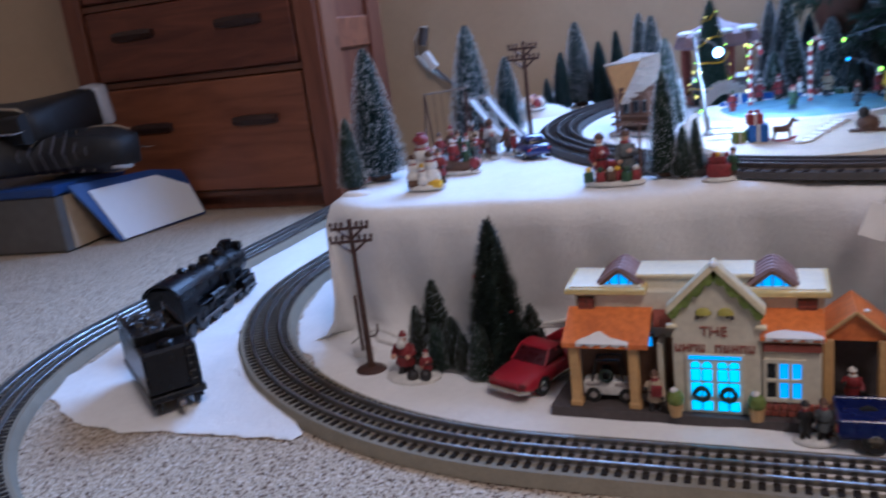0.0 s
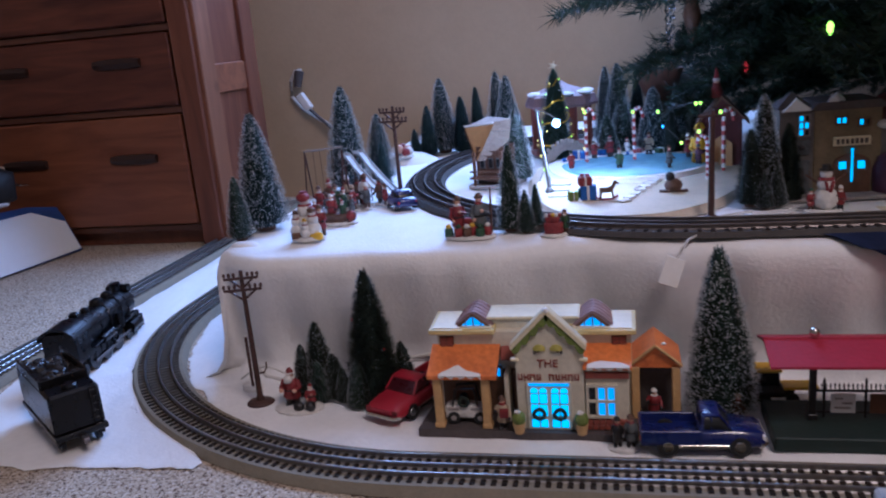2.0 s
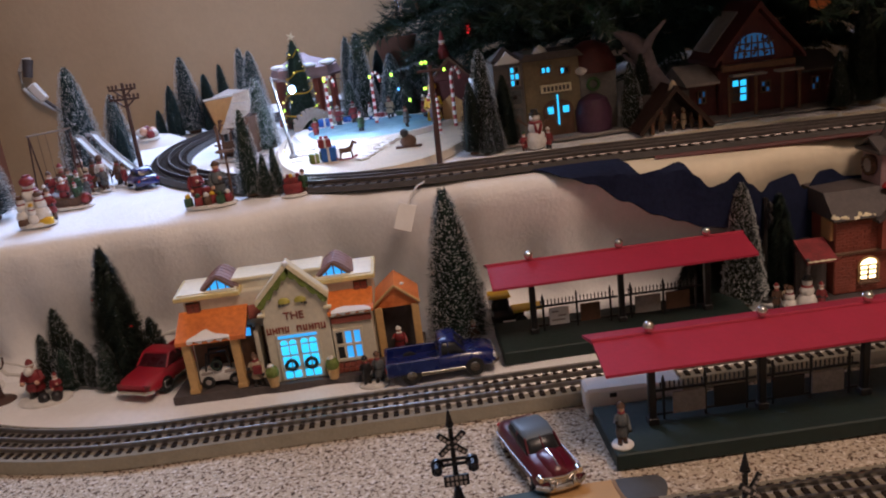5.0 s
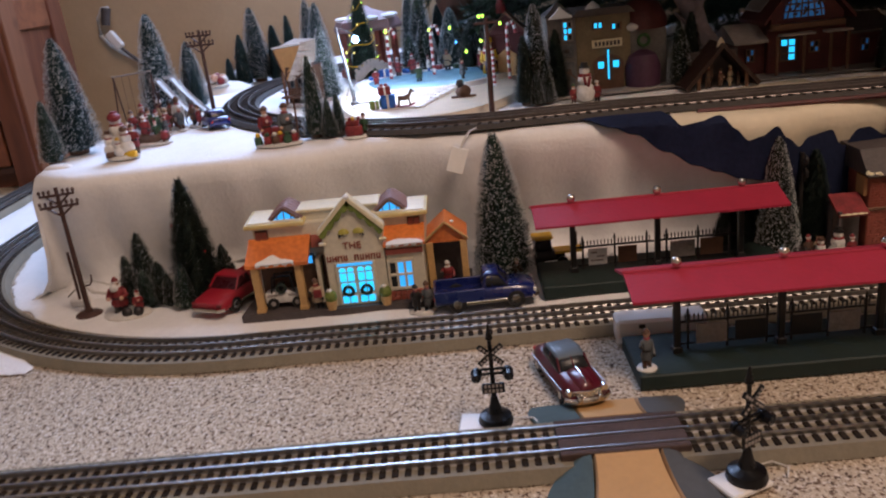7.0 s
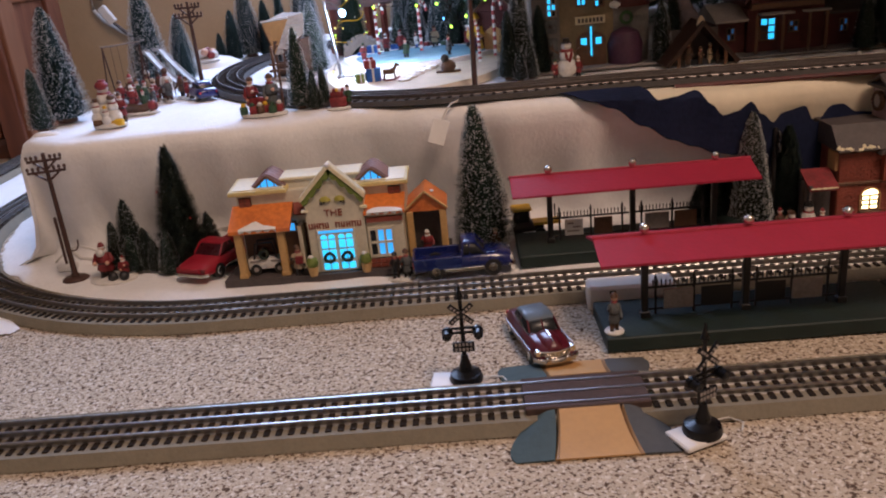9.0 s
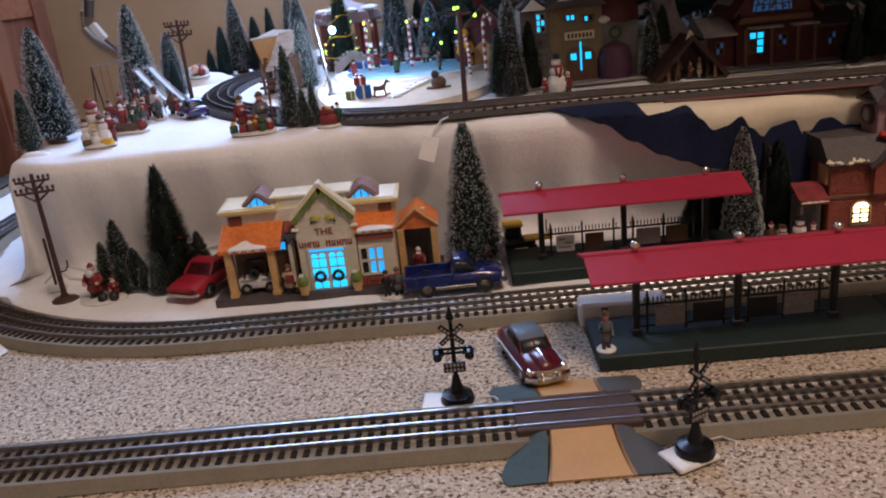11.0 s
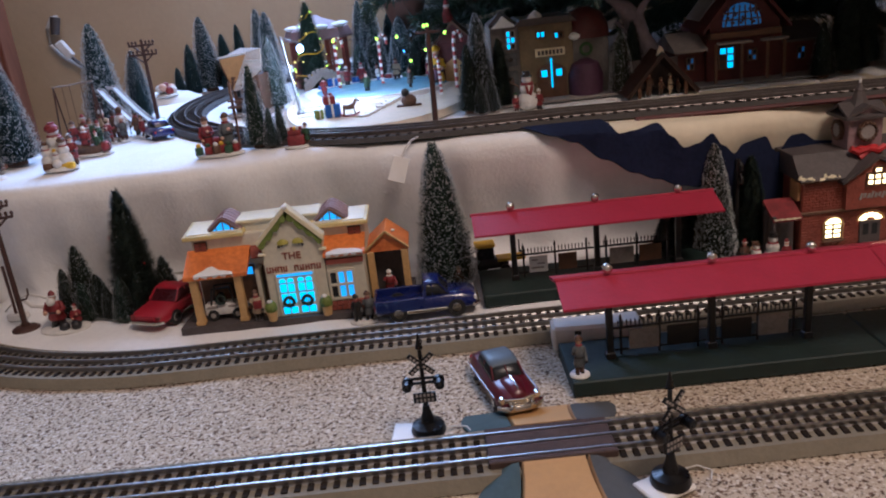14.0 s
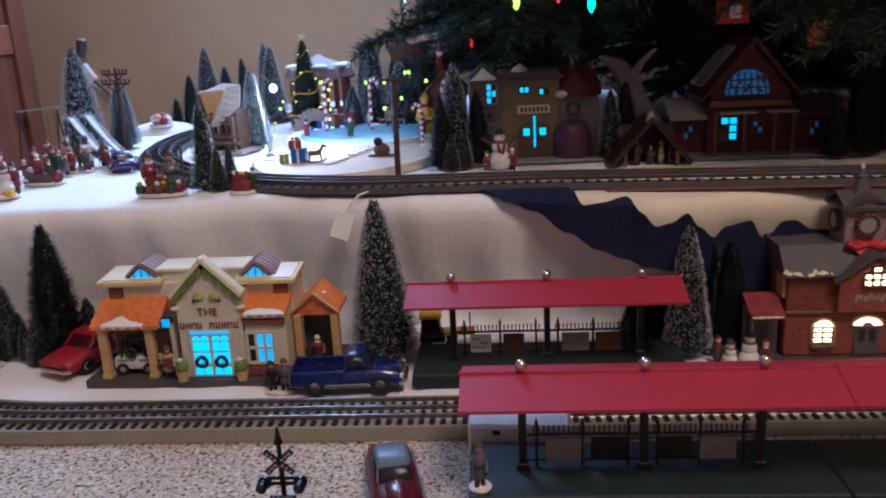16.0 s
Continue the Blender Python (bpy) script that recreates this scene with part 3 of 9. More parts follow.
CROWNS = {}
for key, mk in (("green", "fir"), ("dark", "fir_dark"), ("blue", "fir_blue")):
    CROWNS[key] = []
    for sd in (1, 2):
        me = brush_mesh(sd + len(key) * 7, tiers=0.035)
        me.materials.append(M[mk])
        CROWNS[key].append(me)
FLOCKS = {"heavy": flock_mesh(4, 5200, 1.55), "light": flock_mesh(5, 150, 1.0), "some": flock_mesh(6, 5000, 1.25)}
SMALL_FLOCKS = {"heavy": flock_mesh(14, 1700, 2.2), "light": flock_mesh(15, 220, 1.5), "some": flock_mesh(16, 1400, 1.9)}
SMALL_CROWNS = {}
for key, mk in (("green", "fir"), ("dark", "fir_dark"), ("blue", "fir_blue")):
    SMALL_CROWNS[key] = []
    for sd in (31, 32):
        me = brush_mesh(sd + len(key) * 7, 3200, 0.07, 1.7)
        me.materials.append(M[mk])
        SMALL_CROWNS[key].append(me)
bm = new_bm()
lathe(bm, [(0.36, 0.0), (0.38, 0.02), (0.34, 0.045), (0.1, 0.05), (0.07, 0.09), (0.05, 0.12)], seg=12)
_b = part("base", bm, "brown")
TREE_BASE = _b.data
bpy.data.objects.remove(_b)
FIR_N = [0]


def fir(at, h, r, style="green", snow="some", label="", group=""):
    FIR_N[0] += 1
    i = FIR_N[0]
    r *= 0.92 if h > 0.1 else 0.96
    e = thing("toy_fir_tree", label or "small bottle-brush fir tree dusted with snow", "toy tree", at, (i * 77) % 360, group)
    sc = Matrix.Diagonal((r, r, h, 1))
    lean = pose(0, 0, 0, 1.0 * math.sin(i * 1.7), 1.0 * math.cos(i * 2.3), 0)
    small = h < 0.1
    share("crown", (SMALL_CROWNS if small else CROWNS)[style][i % 2], e, lean @ sc)
    if snow:
        share("flocking", (SMALL_FLOCKS if small else FLOCKS)[snow], e, lean @ sc)["label"] = "white snow flocking"
    share("base", TREE_BASE, e, Matrix.Diagonal((r, r, h, 1)))
    return e


# ---------------- figurines ----------------
FIG = ["figred", "figwhite", "skin", "figgreen", "figbrown", "blue", "yellow", "blackp", "figgrey", "purple", "tan"]


def person_shape(bm, x, y, z, h, coat, legs=7, hat=None, wide=1.0):
    """A painted figure: two legs, belted coat, scarf, arms that bend forward, head, hair and cap."""
    k = math.sin(x * 977 + y * 577 + h * 131)
    r = h * 0.165 * wide
    for sgn in (-1, 1):
        cone(bm, (x + sgn * r * 0.42, y - sgn * r * 0.2 * k, z), (x + sgn * r * 0.36, y, z + h * 0.32), r * 0.36, r * 0.42, 6, legs)
        ball(bm, (x + sgn * r * 0.45, y - r * 0.25 - sgn * r * 0.2 * k, z + h * 0.02), r * 0.42, 7, 6, 0.6)
    lathe(bm, [(r * 0.92, h * 0.22), (r * 1.02, h * 0.27), (r * 0.80, h * 0.45), (r * 0.86, h * 0.50), (r * 0.88, h * 0.62), (r * 0.72, h * 0.72), (r * 0.35, h * 0.79)], (x, y, z), 9, coat, 1.0, 0.85)
    lathe(bm, [(r * 0.86, h * 0.44), (r * 0.90, h * 0.46), (r * 0.86, h * 0.48)], (x, y, z), 9, 7, 1.0, 0.87)
    lathe(bm, [(r * 0.50, h * 0.74), (r * 0.58, h * 0.77), (r * 0.42, h * 0.80)], (x, y, z), 8, 1 if coat in (0, 3) else 0)
    for sgn in (-1, 1):
        elb = (x + sgn * r * 1.05, y - r * 0.25, z + h * (0.52 + 0.04 * k * sgn))
        tube(bm, [(x + sgn * r * 0.72, y, z + h * 0.71), elb, (x + sgn * r * (0.75 - 0.25 * k), y - r * 0.95, z + h * (0.50 + 0.12 * k * sgn))], r * 0.27, 6, coat)
        ball(bm, (x + sgn * r * (0.75 - 0.25 * k), y - r * 1.0, z + h * (0.50 + 0.12 * k * sgn)), r * 0.27, 2 if k > 0 else 7, 6)
    ball(bm, (x, y - r * 0.06, z + h * 0.865), h * 0.085, 2, 8)
    ball(bm, (x, y + r * 0.12, z + h * 0.880), h * 0.088, 4 if k < 0.4 else 7, 8)
    if hat is not None:
        lathe(bm, [(h * 0.105, 0.0), (h * 0.112, h * 0.02), (h * 0.098, h * 0.035)], (x, y, z + h * 0.895), 8, 1 if hat == 0 else hat)
        lathe(bm, [(h * 0.095, 0.0), (h * 0.085, h * 0.05), (h * 0.03, h * 0.10 if hat != 0 else h * 0.13)], (x + k * h * 0.012, y, z + h * 0.92), 8, hat)


def snowman_shape(bm, x, y, z, h, hat=7):
    ball(bm, (x, y, z + h * 0.26), h * 0.28, 1, 12)
    ball(bm, (x, y, z + h * 0.60), h * 0.20, 1, 12)
    ball(bm, (x, y, z + h * 0.84), h * 0.14, 1, 10)
    lathe(bm, [(h * 0.15, h * 0.70), (h * 0.17, h * 0.73), (h * 0.15, h * 0.76)], (x, y, z), 10, 0)
    lathe(bm, [(h * 0.16, h * 0.93), (h * 0.16, h * 0.945), (h * 0.1, h * 0.95), (h * 0.09, h * 1.06)], (x, y, z), 10, hat)


def disc(bm, x, y, z, r, h=0.003, mi=1, sy=1.0):
    lathe(bm, [(r, 0), (r * 1.02, h * 0.5), (r * 0.9, h)], (x, y, z), 14, mi, 1.0, sy)


def figurine(name, label, cat, at, bm, rz=0, group=""):
    ob = part(name, bm, FIG, smooth=50)
    ob.matrix_basis = pose(*at, 0, 0, rz)
    return tagged(ob, label, cat, group)


# ---------------- the lit toy shop ----------------
def text_part(txt, size, m, material, parent, name="lettering", depth=0.0008):
    cu = bpy.data.curves.new(name, "FONT")
    cu.body, cu.size, cu.align_x, cu.align_y, cu.extrude = txt, size, "CENTER", "CENTER", depth
    ob = new("tmp", cu)
    dg = bpy.context.evaluated_depsgraph_get()
    me = bpy.data.meshes.new_from_object(ob.evaluated_get(dg))
    bpy.data.objects.remove(ob)
    me.materials.clear()
    me.materials.append(M[material])
    o = new(name, me)
    o.parent = parent
    o.matrix_basis = m
    return o


def pane_grid(parent, name, x0, x1, z0, z1, y, cols, rws, glass, frame_m="ivory", bar=0.0022, depth=0.003):
    """A window on a wall that faces -y: a mitred frame, bars and panes."""
    w, h = x1 - x0, z1 - z0
    cx, cz, e = (x0 + x1) / 2, (z0 + z1) / 2, bar / 2
    bm = new_bm()
    loops = [[bm.verts.new((px, py, pz)) for px, pz in ((x0 - o, z0 - o), (x1 + o, z0 - o), (x1 + o, z1 + o), (x0 - o, z1 + o))] for o, py in ((e, y + depth / 2), (e, y - depth / 2), (-e, y - depth / 2), (-e, y + depth / 2))]
    for a, b in zip(loops, loops[1:] + loops[:1]):
        for i in range(4):
            bm.faces.new((a[i], a[(i + 1) % 4], b[(i + 1) % 4], b[i]))
    win = part(name, bm, frame_m, parent, smooth=0)
    for i in range(1, cols):
        bm = new_bm()
        box(bm, (x0 + w * i / cols, y, cz), (bar, depth * 0.9, h - bar), bevel=0.0003)
        part("glazing_bar", bm, frame_m, win, smooth=0)
    for j in range(1, rws):
        bm = new_bm()
        box(bm, (cx, y - 0.0002, z0 + h * j / rws), (w - bar, depth * 0.9, bar), bevel=0.0003)
        part("glazing_bar", bm, frame_m, win, smooth=0)
    for i in range(cols):
        for j in range(rws):
            bm = new_bm()
            box(bm, (x0 + w * (i + 0.5) / cols, y + 0.0012, z0 + h * (j + 0.5) / rws), (w / cols - bar * 0.6, 0.001, h / rws - bar * 0.6))
            g = glass if isinstance(glass, str) else glass[(i + j * cols) % len(glass)]
            part("pane", bm, g, win, smooth=0)
    return win


def snow_patch(bm, pts_u, z_u, y, seed=0, th=0.0025):
    """A lumpy strip of painted snow along a roof edge."""
    xs = [pts_u[0] + (pts_u[-1] - pts_u[0]) * i / 30 for i in range(31)]
    rows = []
    for i, x in enumerate(xs):
        t = i / 30 * (len(z_u) - 1)
        j = min(int(t), len(z_u) - 2)
        zz = z_u[j] + (z_u[j + 1] - z_u[j]) * (t - j)
        k = th * (1.0 + 0.35 * math.sin(i * 0.9 + seed) + 0.2 * math.sin(i * 2.3)) * min(1, (i + 0.3) * 0.4, (30.3 - i) * 0.4)
        rows.append([Vector((x, y + 1.5 * k * math.cos(a) + 0.6 * k, zz + 0.55 * k * math.sin(a))) for a in [b * math.pi / 4 for b in range(8)]])
    rings(bm, rows)


def hull(bm, secs, mi=0):
    """Skin sections (x, half width low, half width high, z low, z high) along x into a rounded body."""
    rows = []
    for x, wl, wh, zl, zh in secs:
        m = (zl + zh) / 2
        pr = [(-wl * 0.92, zl), (-wl, zl + (zh - zl) * 0.18), (-max(wl, wh), m), (-wh, zl + (zh - zl) * 0.85), (-wh * 0.82, zh), (wh * 0.82, zh), (wh, zl + (zh - zl) * 0.85), (max(wl, wh), m), (wl, zl + (zh - zl) * 0.18), (wl * 0.92, zl)]
        rows.append([Vector((x, y, z)) for y, z in pr])
    rings(bm, rows, mi)


def snow_on_slope(parent, x0, x1, low, high, reach, th):
    """A flat tongue of painted snow on a roof slope that falls towards -y; reach: how far up it lies along x."""
    (y0, z0), (y1, z1) = low, high
    bm = new_bm()
    n, rows = 24, []
    for i in range(n + 1):
        t = i / n * (len(reach) - 1)
        j = min(int(t), len(reach) - 2)
        r = reach[j] + (reach[j + 1] - reach[j]) * (t - j)
        x = x0 + (x1 - x0) * i / n
        dip = 0.0012 * math.sin(i * 1.1) + 0.0008 * math.sin(i * 2.7)
        k = th * (0.35 if i in (0, n) else 1.0)
        rows.append([Vector((x, y0 - 0.0008, z0 - 0.0018 - dip)), Vector((x, y0 - 0.0008 - 0.4 * k, z0 + 0.2 * k)), Vector((x, y0 + (y1 - y0) * r * 0.3, z0 + (z1 - z0) * r * 0.3 + k)), Vector((x, y0 + (y1 - y0) * r, z0 + (z1 - z0) * r + 0.4 * k)), Vector((x, y0 + (y1 - y0) * r * 1.04, z0 + (z1 - z0) * r * 1.04 - 0.001)), Vector((x, y0 + 0.002, z0 - 0.002))])
    rings(bm, rows)
    part("snow", bm, "white", parent, "white snow on the eave", smooth=60)


def toy_shop():
    e = thing("toy_shop", "lit ceramic village shop with orange roofs and snow", "toy building", (0.0, 0.68, 0.004))
    bm = new_bm()
    prism(bm, [(-0.099, 0.002), (0.114, -0.003), (0.119, 0.014), (0.152, 0.014), (0.153, 0.082), (-0.094, 0.085)], 0.0, 0.0085, "z")
    part("base", bm, "slate", e, "dark grey moulded base")
    # upper block, the raised middle parapet and two snowy roof slabs with yellow rims
    bm = new_bm()
    box(bm, (0.0135, 0.057, 0.053), (0.187, 0.042, 0.088), bevel=0.001)
    part("wall", bm, "plaster", e)
    bm = new_bm()
    box(bm, (0.014, 0.060, 0.1010), (0.086, 0.032, 0.011), bevel=0.0008)
    part("parapet_wall", bm, "plaster", e)
    bm = new_bm()
    box(bm, (0.014, 0.0595, 0.1078), (0.090, 0.037, 0.0034), bevel=0.001)
    part("coping", bm, "ivory", e, "ivory coping stone")
    for x0, x1, dz in ((-0.087, -0.0215, 0.0), (0.0485, 0.1115, -0.001)):
        bm = new_bm()
        prism(bm, [(0.0285, 0.0958 + dz), (0.0285, 0.1005 + dz), (0.076, 0.1040 + dz), (0.076, 0.0995 + dz)], x0, x1, "x")
        bmesh.ops.bevel(bm, geom=bm.edges[:], offset=0.0008, segments=1, affect="EDGES", clamp_overlap=True)
        slab = part("roof", bm, "yellowed", e, "yellow-rimmed flat roof")
        bm = new_bm()
        prism(bm, [(0.0325, 0.0995 + dz), (0.0325, 0.1018 + dz), (0.073, 0.1046 + dz), (0.073, 0.1020 + dz)], x0 + 0.004, x1 - 0.004, "x")
        part("roof_snow", bm, "ivory", slab, "dull ivory snow on the roof")
    for x in (-0.0705, 0.0955):
        bm = new_bm()
        box(bm, (x, 0.0352, 0.0862), (0.0140, 0.0022, 0.0122), bevel=0.0004)
        panel = part("brick_panel", bm, "figbrown", e)
        for a in range(2):
            for b in range(3):
                bm = new_bm()
                box(bm, (x - 0.0033 + 0.0066 * a, 0.0339, 0.0825 + 0.0037 * b), (0.0058, 0.0018, 0.0030), bevel=0.0003)
                part("brick", bm, "brickred", panel, smooth=0)
    for x, zb in ((-0.0432, 0.1010), (0.0716, 0.1000)):
        bm = new_bm()
        prism(bm, [(x - 0.0200, zb - 0.004), (x + 0.0200, zb - 0.004), (x + 0.0190, zb + 0.0012), (x + 0.0115, zb + 0.0085), (x + 0.0045, zb + 0.0137), (x, zb + 0.0152), (x - 0.0045, zb + 0.0137), (x - 0.0115, zb + 0.0085), (x - 0.0190, zb + 0.0012)], 0.0395, 0.0755)
        dorm = part("dormer", bm, "mauve", e, "mauve rounded dormer")
        for k in range(4):
            bm = new_bm()
            y = 0.0445 + 0.0085 * k
            tube(bm, [(x + u, y, zb + v + 0.0002) for u, v in ((-0.0190, 0.0012), (-0.0115, 0.0085), (-0.0045, 0.0137), (0.0, 0.0152), (0.0045, 0.0137), (0.0115, 0.0085), (0.0190, 0.0012))], 0.0006, 4)
            part("tile_course", bm, "mauve", dorm)
        bm = new_bm()
        prism(bm, [(x - 0.0150, zb + 0.0008), (x + 0.0150, zb + 0.0008), (x, zb + 0.0116)], 0.0378, 0.0392)
        part("dormer_window", bm, "win_blue", dorm)
        bm = new_bm()
        a, b, c = (x - 0.0158, 0.0372, zb), (x + 0.0158, 0.0372, zb), (x, 0.0372, zb + 0.0128)
        for p, q, r in ((a, b, 0.0010), (a, c, 0.0015), (b, c, 0.0015), ((x, 0.0372, zb), c, 0.0007), ((x - 0.0075, 0.0372, zb), (x - 0.0075, 0.0372, zb + 0.0066), 0.0006), ((x + 0.0075, 0.0372, zb), (x + 0.0075, 0.0372, zb + 0.0066), 0.0006)):
            cone(bm, p, q, r, r, 5)
        part("dormer_frame", bm, "brown", dorm)
        bm = new_bm()
        box(bm, (x, 0.0345, zb - 0.0012), (0.036, 0.006, 0.0018), bevel=0.0005)
        part("snow", bm, "figwhite", dorm)
    # middle gable
    bm = new_bm()
    prism(bm, [(0.0, 0.0085), (0.0630, 0.0085), (0.0630, 0.0925), (0.0, 0.0925)], 0.0070, 0.040)
    prism(bm, [(0.0, 0.0926), (0.0630, 0.0926), (0.0315, 0.1255)], 0.0070, 0.0125)
    part("gable_wall", bm, "plaster", e)
    for s in (-1, 1):
        bm = new_bm()
        x1, z1 = 0.0315 + s * 0.0355, 0.0915
        prism(bm, [(0.0315, 0.1318), (x1, z1 + 0.0038), (x1 - s * 0.0012, z1 - 0.0012), (0.0315, 0.1255)], 0.0012, 0.0145)
        bmesh.ops.bevel(bm, geom=bm.edges[:], offset=0.0006, segments=1, affect="EDGES", clamp_overlap=True)
        part("gable_roof", bm, "ivory", e, "ivory painted gable roof")
        # scalloped green swag under the bargeboard
        bm = new_bm()
        top = [(0.0315 + s * 0.0345 * t / 24, 0.1262 - 0.0348 * t / 24) for t in range(25)]
        low = [(0.0315 + s * (0.0345 * t / 24 - 0.0022), 0.1262 - 0.0348 * t / 24 - 0.0040 - 0.0042 * abs(math.sin(t * math.pi / 6))) for t in range(24, -1, -1)]
        prism(bm, (top + low) if s < 0 else (top + low)[::-1], 0.0030, 0.0072)
        part("swag", bm, "garland", e, "olive green scalloped swag under the gable")
        bm = new_bm()
        box(bm, (0.0315 + s * 0.0318, 0.0065, 0.0800), (0.0075, 0.0060, 0.0026), bevel=0.0005)
        part("corbel", bm, "ivory", e)
    bm = new_bm()
    ball(bm, (0.0315, 0.0030, 0.1295), 0.0034, 0, 8, 0.8)
    part("snow_cap", bm, "white", e)
    for x in (0.0232, 0.0388):
        bm = new_bm()
        lathe(bm, [(0.0060, 0.0), (0.0056, 0.0024), (0.0034, 0.0046), (0.0004, 0.0054)], (x, 0.0066, 0.0893), 10, 0, 1.0, 0.5)
        bell = part("painted_bell", bm, "bellyellow", e, "yellow-green painted bell")
        bm = new_bm()
        ball(bm, (x + (0.0046 if x > 0.03 else -0.0046), 0.0062, 0.0870), 0.0017, 0, 7)
        ball(bm, (x + (0.0012 if x > 0.03 else -0.0012), 0.0062, 0.0880), 0.0013, 0, 7)
        part("berry", bm, "slate", bell)
    text_part("THE", 0.0108, pose(0.0300, 0.0066, 0.0755, 90, 0, 0), "brickred", e)
    # sign bars: each a plain upright with a short bar, in place of the trade name
    sg = new_bm()
    for k, (w, tall) in enumerate(((4.4, 1), (4.6, 1), (5.4, 1), (3.8, 1), (0, 0), (4.8, 1), (3.8, 1), (4.4, 1), (4.8, 1), (4.2, 1))):
        if tall:
            xx = 0.0302 + (k - 4.5) * 0.00585
            box(sg, (xx - w * 0.00036, 0.0064, 0.0620), (0.0013, 0.0014, 0.0066), bevel=0.0003)
            box(sg, (xx + w * 0.00036, 0.0064, 0.0620), (0.0013, 0.0014, 0.0066), bevel=0.0003)
            box(sg, (xx, 0.0065, 0.0620 + 0.0022 * ((k % 3) - 1)), (w * 0.0007, 0.0013, 0.0013), bevel=0.0002)
    part("lettering", sg, "brickred", e, "raised red-brown sign bars")
    # glazed double door: transom, two leaves of small panes, wreaths
    bm = new_bm()
    box(bm, (0.0302, 0.0062, 0.0335), (0.0430, 0.0026, 0.0490), bevel=0.0005)
    door = part("glazed_door", bm, "plaster", e, "pale double door with lit panes")
    bm = new_bm()
    box(bm, (0.0302, 0.0046, 0.0553), (0.0375, 0.0012, 0.0026))
    part("transom_pane", bm, "win_blue", door)
    for lx in (0.0205, 0.0399):
        for dx in (-0.0042, 0.0042):
            for zc, hh in ((0.0494, 0.0044), (0.0410, 0.0088), (0.0290, 0.0106), (0.0155, 0.0072)):
                bm = new_bm()
                if hh == 0.0044:
                    prism(bm, [(lx + dx - 0.0033, zc - hh / 2), (lx + dx + 0.0033, zc - hh / 2)] + [(lx + dx + 0.0033 * math.cos(math.pi * i / 6), zc + 0.0024 * math.sin(math.pi * i / 6)) for i in range(7)], 0.0040, 0.0052)
                else:
                    box(bm, (lx + dx, 0.0046, zc), (0.0068, 0.0012, hh))
                part("pane", bm, "win_cyan", door, smooth=0)
        bm = new_bm()
        prof = [(0.0050 + 0.0019 * math.cos(a * math.pi / 4), 0.0019 * math.sin(a * math.pi / 4)) for a in range(8)]
        rows = []
        for k in range(16):
            a = 2 * math.pi * k / 16
            rows.append([Vector((lx + (r + 0.0005 * math.sin(k * 5)) * math.cos(a), 0.0020 + zz, 0.0262 + r * math.sin(a))) for r, zz in prof])
        rings(bm, rows + rows[:1], 0, cap=False)
        part("wreath", bm, "fir_dark", door, "dark green wreath")
    for x in (0.0010, 0.0595):
        bm = new_bm()
        lathe(bm, [(0.0045, 0), (0.0062, 0.009), (0.0066, 0.0105)], (x, -0.001, 0.0085), 10)
        pot = part("planter", bm, "post", e)
        bm = new_bm()
        ball(bm, (x, -0.001, 0.0230), 0.0068, 0, 10, 1.1)
        part("shrub", bm, "garland", pot)
        bm = new_bm()
        ball(bm, (x - 0.0008, -0.0015, 0.0300), 0.0034, 0, 8, 0.6)
        part("snow_cap", bm, "figwhite", pot)
    # bay with awning, window and brick courses
    bm = new_bm()
    box(bm, (0.0838, 0.024, 0.0410), (0.0400, 0.030, 0.065), bevel=0.001)
    part("bay_wall", bm, "plaster", e)
    bm = new_bm()
    prism(bm, [(0.0030, 0.0708), (0.0030, 0.0735), (0.036, 0.0845), (0.036, 0.0800)], 0.0625, 0.1065, "x")
    aw = part("awning", bm, "orange", e, "orange awning roof")
    snow_on_slope(aw, 0.066, 0.1045, (0.0030, 0.0735), (0.036, 0.0845), [0.1, 0.2, 0.25, 0.22, 0.2, 0.16, 0.05], 0.0016)
    bm = new_bm()
    box(bm, (0.0838, 0.0080, 0.0640), (0.0395, 0.0045, 0.0058), bevel=0.0005)
    part("brick_course", bm, "brickred", e)
    for k in range(7):
        for j in range(2):
            bm = new_bm()
            box(bm, (0.0660 + 0.0058 * k + 0.0012 * j, 0.0080, 0.0115 + 0.0052 * j), (0.0053, 0.0045, 0.0046), bevel=0.0004)
            part("brick", bm, "brickred", e, smooth=0)
    pane_grid(e, "shop_window", 0.0655, 0.0915, 0.0225, 0.0535, 0.0072, 3, 2, ["carglass", "win_blue", "win_blue", "carglass", "win_blue", "win_blue"], "plaster", 0.0026)
    # porch with posts
    bm = new_bm()
    prism(bm, [(0.0010, 0.0612), (0.0010, 0.0652), (0.0360, 0.0835), (0.0360, 0.0790)], -0.0855, -0.0180, "x")
    pr = part("porch_roof", bm, "orange", e, "orange porch roof")
    snow_on_slope(pr, -0.0740, -0.0330, (0.0010, 0.0652), (0.0360, 0.0835), [0.05, 0.12, 0.18, 0.28, 0.32, 0.22, 0.14, 0.12, 0.08, 0.05], 0.0020)
    bm = new_bm()
    box(bm, (-0.0085, 0.030, 0.0765), (0.016, 0.012, 0.014), rx=-20, bevel=0.001)
    part("roof_corner", bm, "brickred", e)
    for x in (-0.0775, -0.0305):
        bm = new_bm()
        box(bm, (x, 0.0090, 0.0350), (0.0082, 0.0082, 0.054), bevel=0.0009)
        box(bm, (x, 0.0090, 0.0110), (0.0098, 0.0098, 0.005), bevel=0.0006)
        part("porch_post", bm, "post", e)
    bm = new_bm()
    box(bm, (-0.0530, 0.0090, 0.0610), (0.062, 0.006, 0.004), bevel=0.0006)
    part("porch_beam", bm, "post", e)
    bm = new_bm()
